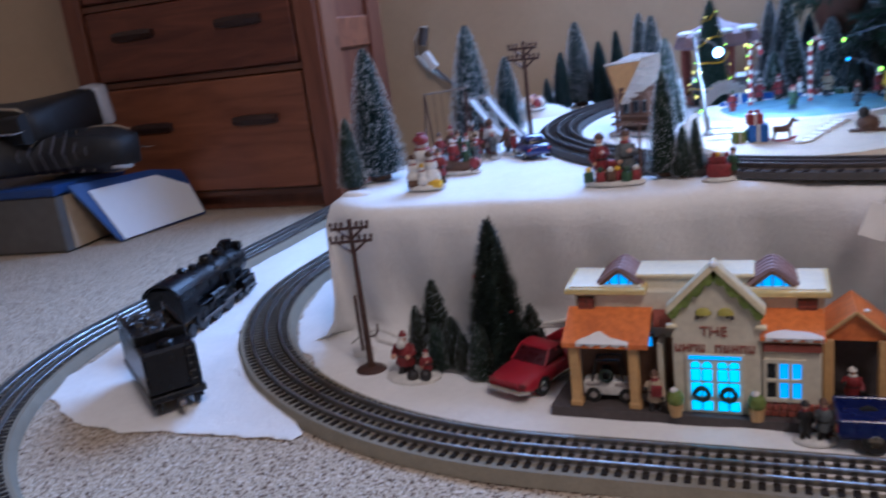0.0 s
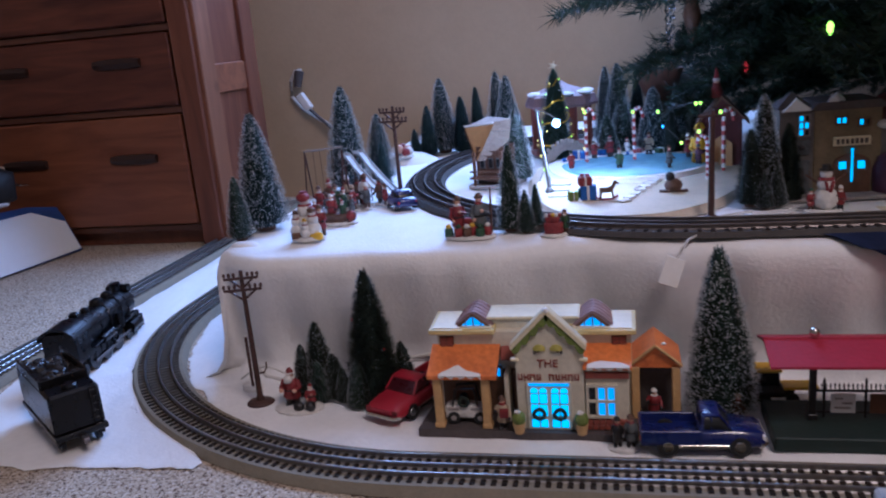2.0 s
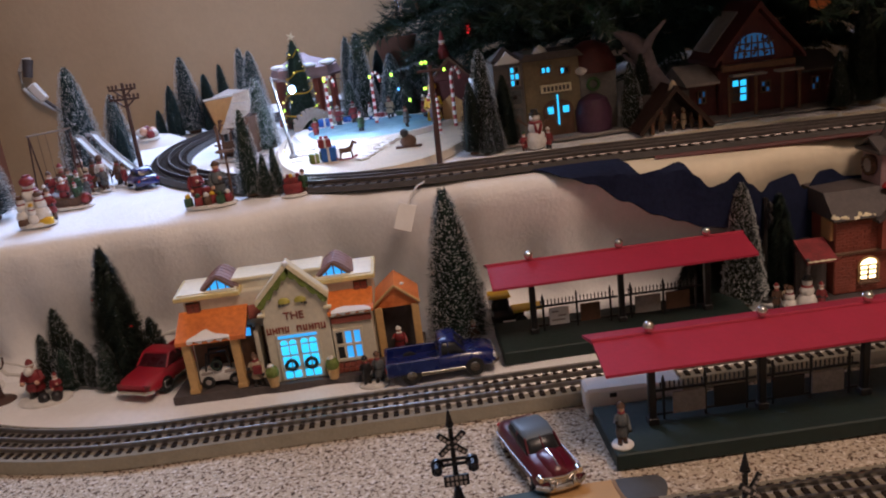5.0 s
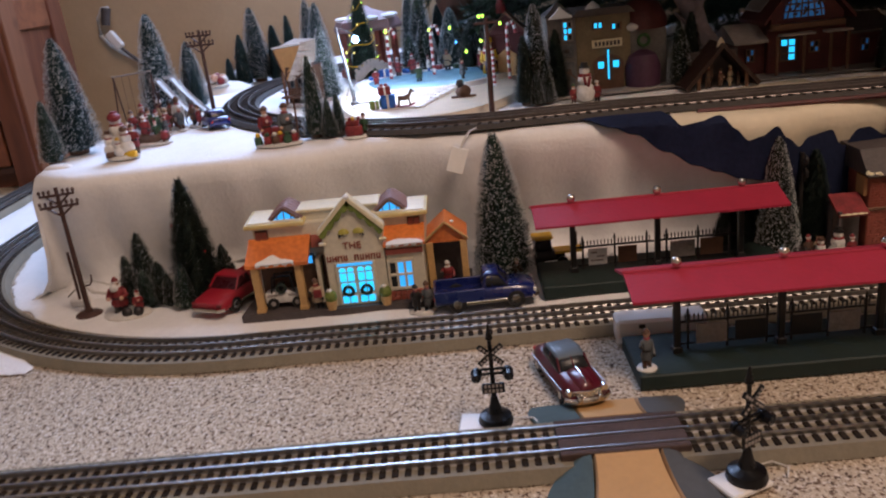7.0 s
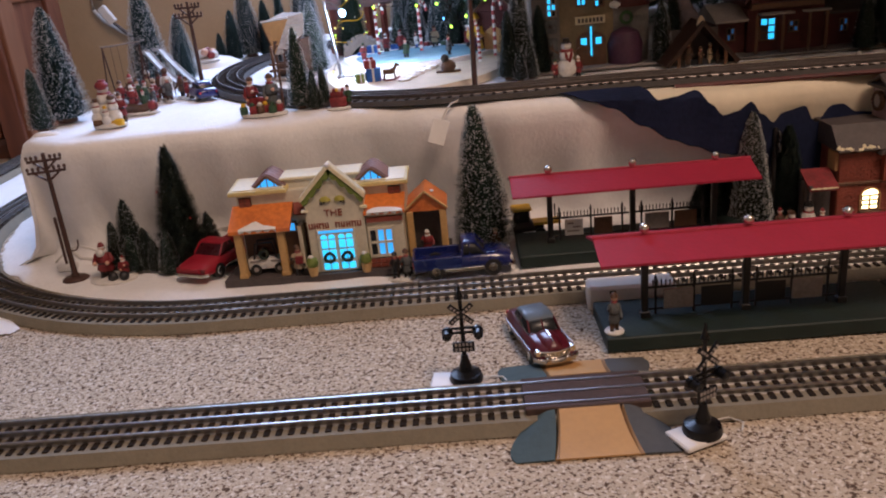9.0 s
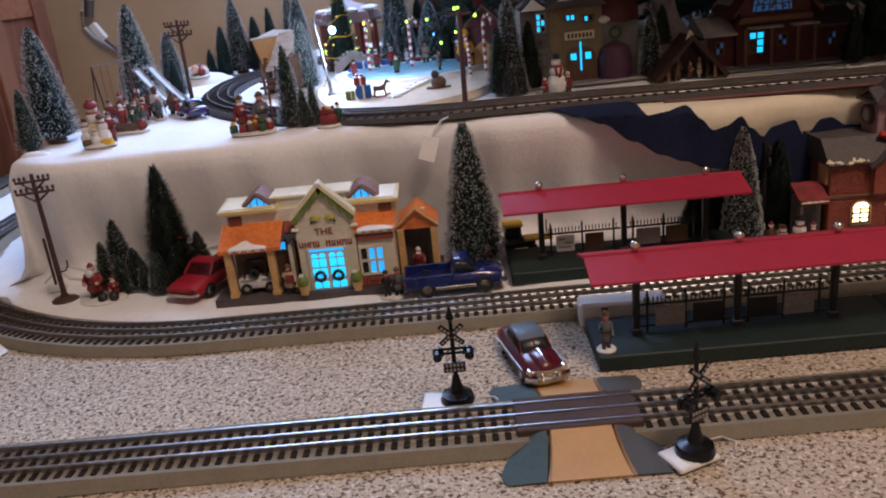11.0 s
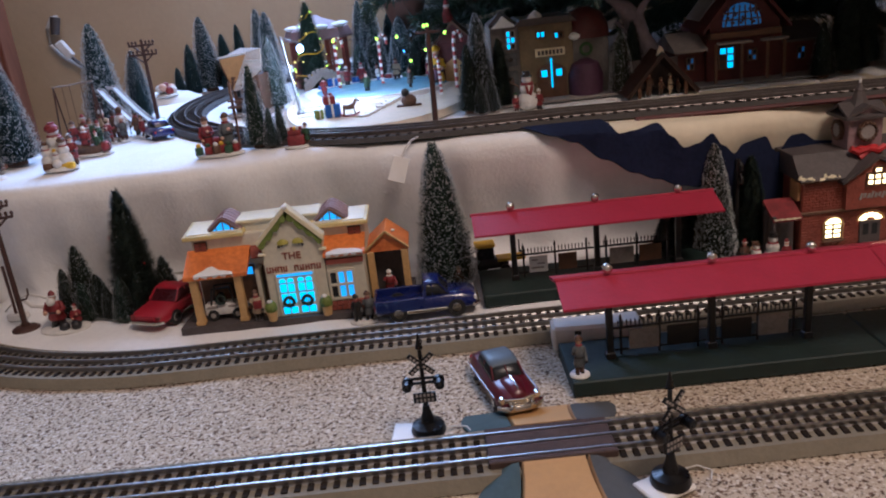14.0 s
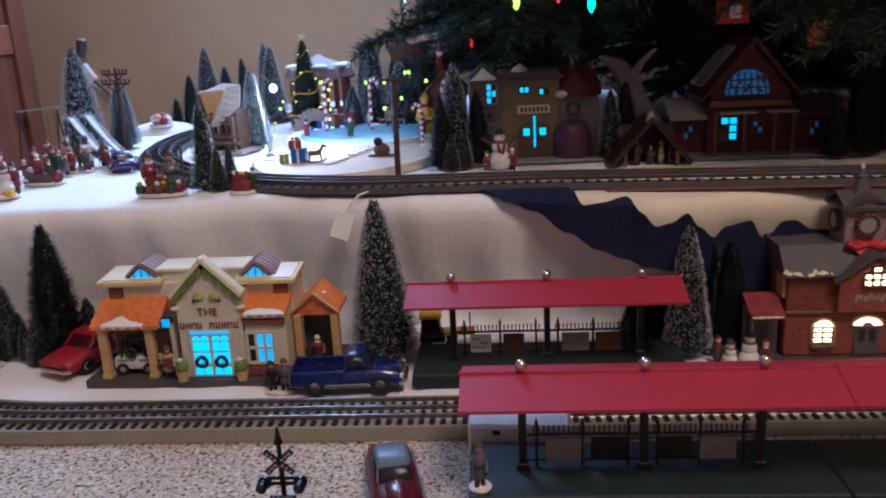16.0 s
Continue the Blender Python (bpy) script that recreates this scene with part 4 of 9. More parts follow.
    box(bm, (-0.0400, 0.0350, 0.0340), (0.076, 0.002, 0.048))
    part("back_wall", bm, "brown", e, "dark painted back wall")
    pane_grid(e, "back_window", -0.062, -0.018, 0.050, 0.061, 0.0325, 4, 1, "win_blue", "brown", 0.0018)
    bm = new_bm()
    box(bm, (-0.0110, 0.0250, 0.036), (0.0045, 0.020, 0.050), bevel=0.0006)
    part("corner_post", bm, "plaster", e)
    # peaked side porch
    bm = new_bm()
    for s in (-1, 1):
        x1 = 0.128 + s * 0.0235
        prism(bm, [(0.128, 0.0845), (x1, 0.0650), (x1, 0.0610), (0.128, 0.0800)], 0.030, 0.078)
    prism(bm, [(0.1065, 0.0605), (0.1495, 0.0605), (0.128, 0.0810)], 0.0330, 0.036)
    part("side_porch_roof", bm, "orange", e, "orange peaked porch roof")
    bm = new_bm()
    for s in (-1, 1):
        cone(bm, (0.128, 0.0292, 0.0838), (0.128 + s * 0.0238, 0.0292, 0.0640), 0.0014, 0.0016, 6)
    part("bargeboard", bm, "post", e)
    bm = new_bm()
    ball(bm, (0.136, 0.044, 0.0800), 0.0024, 0, 8, 0.6)
    part("snow", bm, "white", e)
    for x in (0.1095, 0.1465):
        bm = new_bm()
        box(bm, (x, 0.0340, 0.0350), (0.0075, 0.0075, 0.053), bevel=0.0008)
        part("porch_post", bm, "post", e)
    bm = new_bm()
    box(bm, (0.129, 0.054, 0.036), (0.036, 0.003, 0.055))
    part("porch_back_wall", bm, "slate", e)
    return e


toy_shop()

# grey utility cart inside the porch
e = thing("toy_cart", "small pale grey painted utility cart under the shop porch", "toy vehicle", (-0.052, 0.7020, 0.0130))
bm = new_bm()
hull(bm, [(-0.021, 0.0075, 0.0068, 0.006, 0.017), (-0.010, 0.0082, 0.0075, 0.006, 0.0185), (0.004, 0.0082, 0.0075, 0.006, 0.0180), (0.0215, 0.0078, 0.0066, 0.006, 0.0165)])
part("body", bm, "figwhite", e, "pale grey body")
bm = new_bm()
box(bm, (0.012, -0.0070, 0.0150), (0.016, 0.003, 0.0030), bevel=0.0008)
box(bm, (-0.013, -0.0070, 0.0150), (0.012, 0.003, 0.0030), bevel=0.0008)
part("mudguard", bm, "stonegrey", e)
bm = new_bm()
tube(bm, [(-0.014, -0.006, 0.017), (-0.011, -0.006, 0.035), (0.008, -0.006, 0.036), (0.011, -0.006, 0.018)], 0.0012)
tube(bm, [(-0.014, 0.006, 0.017), (-0.011, 0.006, 0.035), (0.008, 0.006, 0.036), (0.011, 0.006, 0.018)], 0.0012)
part("roll_bar", bm, "blackp", e)
bm = new_bm()
box(bm, (-0.004, 0, 0.0225), (0.007, 0.012, 0.010), bevel=0.002)
part("seat", bm, "blackp", e)
for x in (-0.013, 0.0135):
    bm = new_bm()
    cone(bm, (x, -0.0095, 0.0062), (x, -0.0055, 0.0062), 0.0062, 0.0062, 14)
    wh = part("wheel", bm, "tyre", e)
    bm = new_bm()
    cone(bm, (x, -0.0101, 0.0062), (x, -0.0093, 0.0062), 0.0026, 0.0030, 10)
    part("hub", bm, "stonegrey", wh)
bm = new_bm()
rings(bm, [[Vector((-0.002 + (0.0048 + 0.0014 * math.cos(b)) * math.cos(a), -0.0095 + 0.0014 * math.sin(b), 0.0235 + (0.0048 + 0.0014 * math.cos(b)) * math.sin(a))) for b in [j * math.pi / 3 for j in range(6)]] for a in [k * math.pi / 6 for k in range(13)]], cap=False)
part("wreath", bm, "fir_dark", e)


# ---------------- telegraph pole, crossing signals ----------------
def telegraph_pole(at, h, label, ladder=True, rz=0, tone="pole"):
    e = thing("telegraph_pole", label, "toy pole", at, rz)
    bm = new_bm()
    lathe(bm, [(0.0155, 0), (0.0155, 0.002), (0.012, 0.0045), (0.005, 0.0052), (0.0042, 0.009)], seg=16, sy=0.8)
    part("foot", bm, tone, e)
    bm = new_bm()
    cone(bm, (0, 0, 0.004), (0, 0, h), 0.0034, 0.0022, 8)
    part("shaft", bm, tone, e)
    for z, w in ((h - 0.008, 0.0185), (h - 0.021, 0.0205)):
        bm = new_bm()
        box(bm, (0, -0.003, z), (w * 2, 0.0030, 0.0028), bevel=0.0005)
        arm = part("cross_arm", bm, tone, e)
        for x in (-0.96, -0.68, -0.40, 0.40, 0.68, 0.96):
            bm = new_bm()
            lathe(bm, [(0.0011, 0), (0.0011, 0.0016), (0.0019, 0.0020), (0.0017, 0.0044), (0.0008, 0.0056)], (x * w, -0.003, z + 0.001), 7)
            part("insulator", bm, tone, arm)
        bm = new_bm()
        for s in (-1, 1):
            cone(bm, (s * w * 0.72, -0.003, z), (0, -0.003, z - 0.0115), 0.0012, 0.0014, 5)
        part("brace", bm, tone, arm)
    if ladder:
        bm = new_bm()
        box(bm, (-0.006, 0.001, 0.05), (0.003, 0.003, 0.058), bevel=0.0005)
        tube(bm, [(0.003, 0, 0.036), (0.009, -0.001, 0.037), (0.012, -0.001, 0.042), (0.0125, -0.001, 0.049)], 0.001)
        part("bracket", bm, tone, e)
    return e


telegraph_pole((-0.2975, 0.749, 0.004), 0.155, "brown plastic telegraph pole on the snow cloth beside the curve", True, 14)


def crossing_signal(at, rz, label, plate=-0.012):
    e = thing("crossing_signal", label, "toy signal", at, rz)
    e.scale = (1.0, 1.0, 0.98)
    bm = new_bm()
    box(bm, (plate, 0.001, 0.0026), (0.034, 0.026, 0.0044), rz=-6, bevel=0.0012)
    part("foot_plate", bm, "white", e, "white plastic foot plate")
    bm = new_bm()
    lathe(bm, [(0.0135, 0.004), (0.014, 0.0065), (0.0125, 0.011), (0.0075, 0.0125), (0.0055, 0.0135), (0.005, 0.018), (0.0036, 0.022), (0.0026, 0.028)], seg=18)
    part("base", bm, "iron", e)
    bm = new_bm()
    cone(bm, (0, 0, 0.02), (0, 0, 0.080), 0.0020, 0.0016, 8)
    lathe(bm, [(0.0016, 0.077), (0.0032, 0.0785), (0.0022, 0.082), (0.0006, 0.0905)], seg=10)
    part("post", bm, "iron", e)
    for a in (42, -42):
        bm = new_bm()
        box(bm, (0, -0.003 - 0.0004 * (a > 0), 0.0660), (0.0245, 0.0016, 0.0042), ry=a, bevel=0.0003)
        bl = part("crossbuck_blade", bm, "iron", e)
        bm = new_bm()
        for k in (-3, -2, -1, 1, 2, 3):
            p = Matrix.Rotation(radians(a), 3, "Y") @ Vector((k * 0.0032, 0, 0))
            box(bm, (p.x, -0.0042 - 0.0004 * (a > 0), 0.0660 + p.z), (0.0018, 0.0006, 0.0018), ry=a)
        part("lettering", bm, "stonegrey", bl)
    bm = new_bm()
    cone(bm, (-0.012, -0.001, 0.0485), (0.012, -0.001, 0.0485), 0.0012, 0.0012, 8)
    cone(bm, (-0.009, -0.001, 0.0525), (0.009, -0.001, 0.0525), 0.0012, 0.0012, 8)
    part("lamp_bar", bm, "iron", e)
    for s in (-1, 1):
        bm = new_bm()
        cone(bm, (s * 0.0120, 0.001, 0.049), (s * 0.0120, -0.002, 0.049), 0.0046, 0.0046, 16)
        lp = part("lamp_disc", bm, "iron", e)
        bm = new_bm()
        cone(bm, (s * 0.0125, -0.003, 0.049), (s * 0.0125, -0.0085, 0.0485), 0.0040, 0.0036, 12)
        part("lamp_hood", bm, "iron", lp)
        bm = new_bm()
        ball(bm, (s * 0.0125, -0.0075, 0.049), 0.0026, 0, 8)
        part("lens", bm, "carglass", lp)
    bm = new_bm()
    box(bm, (0, -0.003, 0.0365), (0.0175, 0.0016, 0.0088), bevel=0.0003)
    sg = part("number_board", bm, "iron", e)
    bm = new_bm()
    for zz in (0.0388, 0.0345):
        for k in range(5):
            box(bm, (-0.006 + 0.003 * k, -0.004, zz), (0.0018, 0.0006, 0.0024))
    part("lettering", bm, "stonegrey", sg)
    bm = new_bm()
    tube(bm, [(0.012, 0.004, 0.003), (0.022, 0.007, 0.0015), (0.030, 0.004, 0.002), (0.034, -0.006, 0.0015), (0.026, -0.012, 0.001)], 0.0007, 5)
    part("wire", bm, "cable", e)
    return e


crossing_signal((0.1625, 0.4415, 0.001), 0, "black railway crossing signal with crossbuck beside the toy track")
crossing_signal((0.325, 0.345, 0.001), 30, "black railway crossing signal turned aside at the front of the track", -0.005)

# ---------------- grade crossing ----------------
e = thing("grade_crossing", "moulded level crossing with tan road and grey shoulders", "level crossing")
for dy, w in ((-0.0200, 0.0058), (-0.00785, 0.0125), (0.00785, 0.0125), (0.0200, 0.0058)):
    bm = new_bm()
    box(bm, (0.251, FRONT_Y + dy, 0.0121), (0.092, w, 0.0062), bevel=0.0008)
    part("plank_panel", bm, "plank", e)


def ramp(y0, y1, name, material, left, right, z0=0.0142, z1=0.0012):
    """A sloping piece whose two edges are given as x along its fall, the fall easing out at the foot."""
    bm = new_bm()
    n = 14
    top = []
    for i in range(n + 1):
        t = i / n
        xl, xr = left(t), right(t)
        z = z1 + (z0 - z1) * (1 - t) ** 1.25
        top.append([Vector((xl + (xr - xl) * q / 4, y0 + (y1 - y0) * t, z * (1 - (0.0 if name == "road_ramp" else 0.75 * ((q / 4) if material == "grey" else (1 - q / 4)) ** 2)) + 0.0006)) for q in range(5)])
    vt = [[bm.verts.new(p) for p in r] for r in top]
    vb = [[bm.verts.new((p.x, p.y, 0.0004)) for p in r] for r in top]
    for A, B in zip(vt, vt[1:]):
        for i in range(4):
            bm.faces.new((A[i], A[i + 1], B[i + 1], B[i]))
    for A, B in ((vt[0], vb[0]), (vt[-1], vb[-1])):
        for i in range(4):
            bm.faces.new((A[i], A[i + 1], B[i + 1], B[i]))
    for k in (0, -1):
        for i in range(n):
            bm.faces.new((vt[i][k], vt[i + 1][k], vb[i + 1][k], vb[i][k]))
    return part(name, bm, material, e, smooth=40)


def curb(x, flare, outer=0.0):
    """Edge that starts straight and swings out towards the foot, rounded at the end."""
    return lambda t: x + flare * t ** 1.6 + outer * (math.sin(min(1, t * 1.25) * math.pi / 2) - (max(0, t - 0.75) / 0.25) ** 2 * 0.22)


for y0, y1, k, o in ((FRONT_Y - 0.0240, 0.3300, 1.0, 1.0), (FRONT_Y + 0.0240, 0.4640, 0.4, 1.15)):
    ramp(y0, y1, "road_ramp", "road", curb(0.2290, -0.0055 * k), curb(0.2730, 0.0060 * k))
    ramp(y0, y1, "road_edge", "plank_tan", curb(0.2262, -0.0057 * k), curb(0.2288, -0.0055 * k), 0.0146)
    ramp(y0, y1, "road_edge", "plank_tan", curb(0.2732, 0.0060 * k), curb(0.2758, 0.0063 * k), 0.0146)
    ramp(y0, y1, "shoulder", "bluegrey", curb(0.2065, 0.0, -0.0160 * o), curb(0.2260, -0.0057 * k))
    ramp(y0, y1, "shoulder", "grey", curb(0.2760, 0.0063 * k), curb(0.2955, 0.0, 0.0155 * o))


# ---------------- station platforms ----------------
def platform(at, ln, label, posts=(), panels=()):
    e = thing("station_platform", label, "toy platform", at, group="toy station platforms")
    bm = new_bm()
    box(bm, (ln / 2, 0, 0.007), (ln - 0.001, 0.076, 0.0138), bevel=0.0012)
    part("deck", bm, "deckgreen", e, "dark green moulded deck")
    bm = new_bm()
    for s in (-1, 1):
        prism(bm, [(0.0, 0.0915), (s * 0.0375, 0.0802), (s * 0.0375, 0.0780), (0.0, 0.0885)], -0.004, ln - 0.003, "x")
    rf = part("roof", bm, "redroof", e, "red moulded metal-look roof")
    for s in (-1, 1):
        for k in range(6):
            t = (k + 0.5) / 6
            bm = new_bm()
            box(bm, (ln / 2 - 0.0035, s * 0.0375 * t, 0.09125 - 0.0113 * t), (ln + 0.0005, 0.0006, 0.0003), rx=-s * 16.8)
            part("roof_seam", bm, "redroof", rf, smooth=0)
    bm = new_bm()
    cone(bm, (-0.005, 0, 0.0915), (ln - 0.0025, 0, 0.0915), 0.0016, 0.0016, 8)
    part("ridge", bm, "redroof", rf)
    for x in posts:
        bm = new_bm()
        box(bm, (x, 0, 0.0505), (0.0058, 0.0058, 0.074), bevel=0.0008)
        box(bm, (x, 0, 0.0165), (0.0085, 0.0085, 0.006), bevel=0.0006)
        for s in (-1, 1):
            cone(bm, (x, s * 0.002, 0.074), (x, s * 0.028, 0.0815), 0.0014, 0.0014, 6)
        part("post", bm, "blackp", e)
        bm = new_bm()
        ball(bm, (x, 0, 0.0970), 0.0046, 0, 12)
        part("finial", bm, "chrome", e, "round silvery lamp finial")
    for x0, x1 in zip(posts, posts[1:]):
        mid = (x0 + x1) / 2
        bm = new_bm()
        for xx in (x0 + 0.0105, mid, x1 - 0.0105):
            box(bm, (xx, 0.004, 0.0295), (0.0020, 0.0020, 0.033), bevel=0.0003)
            lathe(bm, [(0.0008, 0.046), (0.0015, 0.048), (0.0003, 0.0525)], (xx, 0.004, 0), 6)
        box(bm, (mid, 0.004, 0.0395), (x1 - x0 - 0.006, 0.0016, 0.0018))
        box(bm, (mid, 0.004, 0.0190), (x1 - x0 - 0.006, 0.0016, 0.0016))
        fence = part("fence", bm, "blackp", e, "black spiked railing", smooth=0)
        n = int((x1 - x0 - 0.012) / 0.0037)
        for k in range(n):
            bm = new_bm()
            xx = x0 + 0.0065 + 0.0037 * (k + 0.5)
            lathe(bm, [(0.0006, 0.0385), (0.0006, 0.0435), (0.0010, 0.0442), (0.0003, 0.0468)], (xx, 0.004, 0), 5)
            part("spike", bm, "blackp", fence, smooth=0)
    for x, w, m2 in panels:
        bm = new_bm()
        box(bm, (x, 0.0016, 0.0285), (w, 0.0018, 0.0185), bevel=0.0003)
        p = part("poster_board", bm, m2, e, "weathered poster board" if m2 != "blackp" else "black board")
        if m2 == "white":
            bm = new_bm()
            for k, (dx, ww) in enumerate(((-0.004, 0.008), (0.003, 0.010), (-0.001, 0.016))):
                box(bm, (x + dx * w / 0.02, 0.0004, 0.0335 - 0.0045 * k), (ww * w / 0.024, 0.0006, 0.0016))
            part("print", bm, "stonegrey", p, smooth=0)
    return e


platform((0.283, 0.5125, 0.0005), 0.263, "green toy station platform with red roof and black posts", posts=(0.040, 0.128, 0.211), panels=((0.070, 0.026, "stonegrey"), (0.103, 0.026, "blackp"), (0.150, 0.026, "blackp"), (0.182, 0.026, "stonegrey")))
platform((0.546, 0.5125, 0.0005), 0.263, "second green toy station platform butted end to end", posts=(0.046, 0.134, 0.217), panels=((0.076, 0.026, "blackp"), (0.156, 0.026, "white")))
platform((0.2255, 0.7040, 0.0055), 0.256, "green toy station platform with red roof beside snowy slope", posts=(0.038, 0.128, 0.216), panels=((0.064, 0.020, "white"), (0.096, 0.020, "brown"), (0.155, 0.026, "stonegrey"), (0.186, 0.024, "brown")))

# ---------------- white packing box behind the front platform ----------------
e = thing("packing_box", "low white plastic box behind the station platform", "box", (0.322, 0.5685, 0.001), -3)
bm = new_bm()
box(bm, (0, 0, 0.0125), (0.082, 0.026, 0.024), bevel=0.0025)
part("body", bm, "white", e)
bm = new_bm()
box(bm, (-0.018, -0.0132, 0.0185), (0.0060, 0.0006, 0.0040))
part("label_mark", bm, "blackp", e)

# ---------------- toy vehicles ----------------
def wheels(e, xs, half, r, w=0.006, rim="chrome"):
    for x in xs:
        for s in (-1, 1):
            bm = new_bm()
            y0, y1 = s * (half - w), s * half
            cone(bm, (x, y0, r), (x, y1, r), r, r, 18)
            wh = part("wheel", bm, "tyre", e)
            bm = new_bm()
            cone(bm, (x, y1 - s * 0.001, r), (x, y1 + s * 0.0006, r), r * 0.62, r * 0.5, 14)
            part("rim", bm, rim, wh)


def sedan(name, label, at, rz, L, W, H, paint, top, chrome=True, win="carglass"):
    e = thing(name, label, "toy car", at, rz)
    k = H / 0.034
    z0 = 0.006 * k
    l, w = L / 2, W / 2
    bm = new_bm()
    hull(bm, [(-l, w * 0.62, w * 0.55, z0 + 0.003 * k, 0.017 * k), (-l * 0.93, w * 0.86, w * 0.74, z0, 0.0195 * k), (-l * 0.72, w * 0.97, w * 0.84, z0, 0.0215 * k), (-l * 0.35, w, w * 0.86, z0, 0.0225 * k), (l * 0.12, w, w * 0.86, z0, 0.0225 * k), (l * 0.32, w * 0.98, w * 0.82, z0, 0.0222 * k), (l * 0.62, w * 0.97, w * 0.78, z0, 0.0215 * k), (l * 0.88, w * 0.92, w * 0.66, z0, 0.0195 * k), (l * 0.98, w * 0.78, w * 0.5, z0 + 0.003 * k, 0.016 * k)])
    part("body", bm, paint, e, smooth=50)
    bm = new_bm()
    rows = []
    for f, hw, hz in ((0.30, 0.60, 0.0225), (0.42, 0.58, 0.0252), (0.58, 0.54, 0.0258), (0.74, 0.48, 0.0250), (0.88, 0.40, 0.0228), (0.96, 0.30, 0.0185)):
        rows.append([Vector((l * f, w * hw * math.cos(math.pi * j / 10), (0.0165 + (hz - 0.0165) * math.sin(math.pi * j / 10)) * k)) for j in range(11)])
    rings(bm, rows, 0)
    part("hood", bm, paint, e, "bulging hood", smooth=60)
    bm = new_bm()
    hull(bm, [(-l * 0.66, w * 0.62, w * 0.45, 0.020 * k, 0.0225 * k), (-l * 0.46, w * 0.74, w * 0.60, 0.020 * k, 0.031 * k), (-l * 0.12, w * 0.78, w * 0.64, 0.020 * k, 0.0335 * k), (l * 0.14, w * 0.78, w * 0.60, 0.020 * k, 0.032 * k), (l * 0.36, w * 0.74, w * 0.62, 0.020 * k, 0.0225 * k)])
    cab = part("cabin", bm, win, e, "dark cabin glass", smooth=50)
    bm = new_bm()
    hull(bm, [(-l * 0.58, w * 0.56, w * 0.46, 0.0265 * k, 0.0280 * k), (-l * 0.44, w * 0.645, w * 0.57, 0.0285 * k, 0.0323 * k), (-l * 0.12, w * 0.68, w * 0.60, 0.0305 * k, 0.0345 * k), (l * 0.13, w * 0.65, w * 0.56, 0.0298 * k, 0.0332 * k), (l * 0.19, w * 0.62, w * 0.54, 0.0295 * k, 0.0308 * k)])
    part("roof", bm, top, cab, smooth=50)
    for y in (-1, 0, 1):
        bm = new_bm()
        cone(bm, (l * 0.36, y * w * 0.70, 0.0228 * k), (l * 0.165, y * w * 0.62, 0.0312 * k), 0.0009 if y else 0.0006, 0.0009 if y else 0.0006, 5)
        part("windscreen_pillar", bm, paint, cab)
        if y:
            bm = new_bm()
            cone(bm, (-l * 0.10, y * w * 0.775, 0.0225 * k), (-l * 0.10, y * w * 0.655, 0.032 * k), 0.0009, 0.0009, 5)
            part("door_pillar", bm, paint, cab)
    wheels(e, (-l * 0.60, l * 0.60), w * 0.96, 0.0072 * k)
    if chrome:
        bm = new_bm()
        tube(bm, [(l * 0.90, -w * 0.98, 0.0098 * k), (l * 1.02, -w * 0.6, 0.0095 * k), (l * 1.05, 0, 0.0095 * k), (l * 1.02, w * 0.6, 0.0095 * k), (l * 0.90, w * 0.98, 0.0095 * k)], 0.0027 * k, 8)
        for y in (-0.45, 0.45):
            ball(bm, (l * 1.05, y * w, 0.0115 * k), 0.0030 * k, 0, 8)
        part("front_bumper", bm, "chrome", e, "bright chrome bumper")
        bm = new_bm()
        for zz in (0.0130, 0.0152, 0.0172):
            tube(bm, [(l * 0.94, -w * 0.72, zz * k), (l * 1.02, 0, zz * k), (l * 0.94, w * 0.72, zz * k)], 0.0010 * k, 5)
        for y in (-0.5, -0.3, -0.1, 0.1, 0.3, 0.5):
            ball(bm, (l * 1.01, y * w, 0.0145 * k), 0.0016 * k, 0, 6)
        part("grille", bm, "chrome", e)
        for y in (-0.78, 0.78):
            bm = new_bm()
            cone(bm, (l * 0.86, y * w, 0.0165 * k), (l * 0.95, y * w, 0.0165 * k), 0.0030 * k, 0.0027 * k, 12)
            part("headlight", bm, "chrome", e)
        bm = new_bm()
        tube(bm, [(-l * 0.95, -w * 0.85, 0.0095 * k), (-l * 1.03, 0, 0.0095 * k), (-l * 0.95, w * 0.85, 0.0095 * k)], 0.0020 * k, 6)
        part("rear_bumper", bm, "chrome", e)
        for s in (-1, 1):
            bm = new_bm()
            tube(bm, [(-l * 0.85, s * w * 0.99, 0.0135 * k), (0, s * w * 1.01, 0.0145 * k), (l * 0.75, s * w * 0.99, 0.0160 * k)], 0.0006 * k, 5)
            part("side_trim", bm, paint, e)
        bm = new_bm()
        tube(bm, [(l * 0.42, 0, 0.0255 * k), (l * 0.58, 0, 0.0260 * k), (l * 0.74, 0, 0.0252 * k), (l * 0.88, 0, 0.0230 * k)], 0.0006 * k, 5)
        part("hood_trim", bm, "chrome", e)
    for s in (-1, 1):
        bm = new_bm()
        ball(bm, (-l * 0.97, s * w * 0.72, 0.0150 * k), 0.0022 * k, 0, 8)
        part("tail_light", bm, "red", e)
    return e


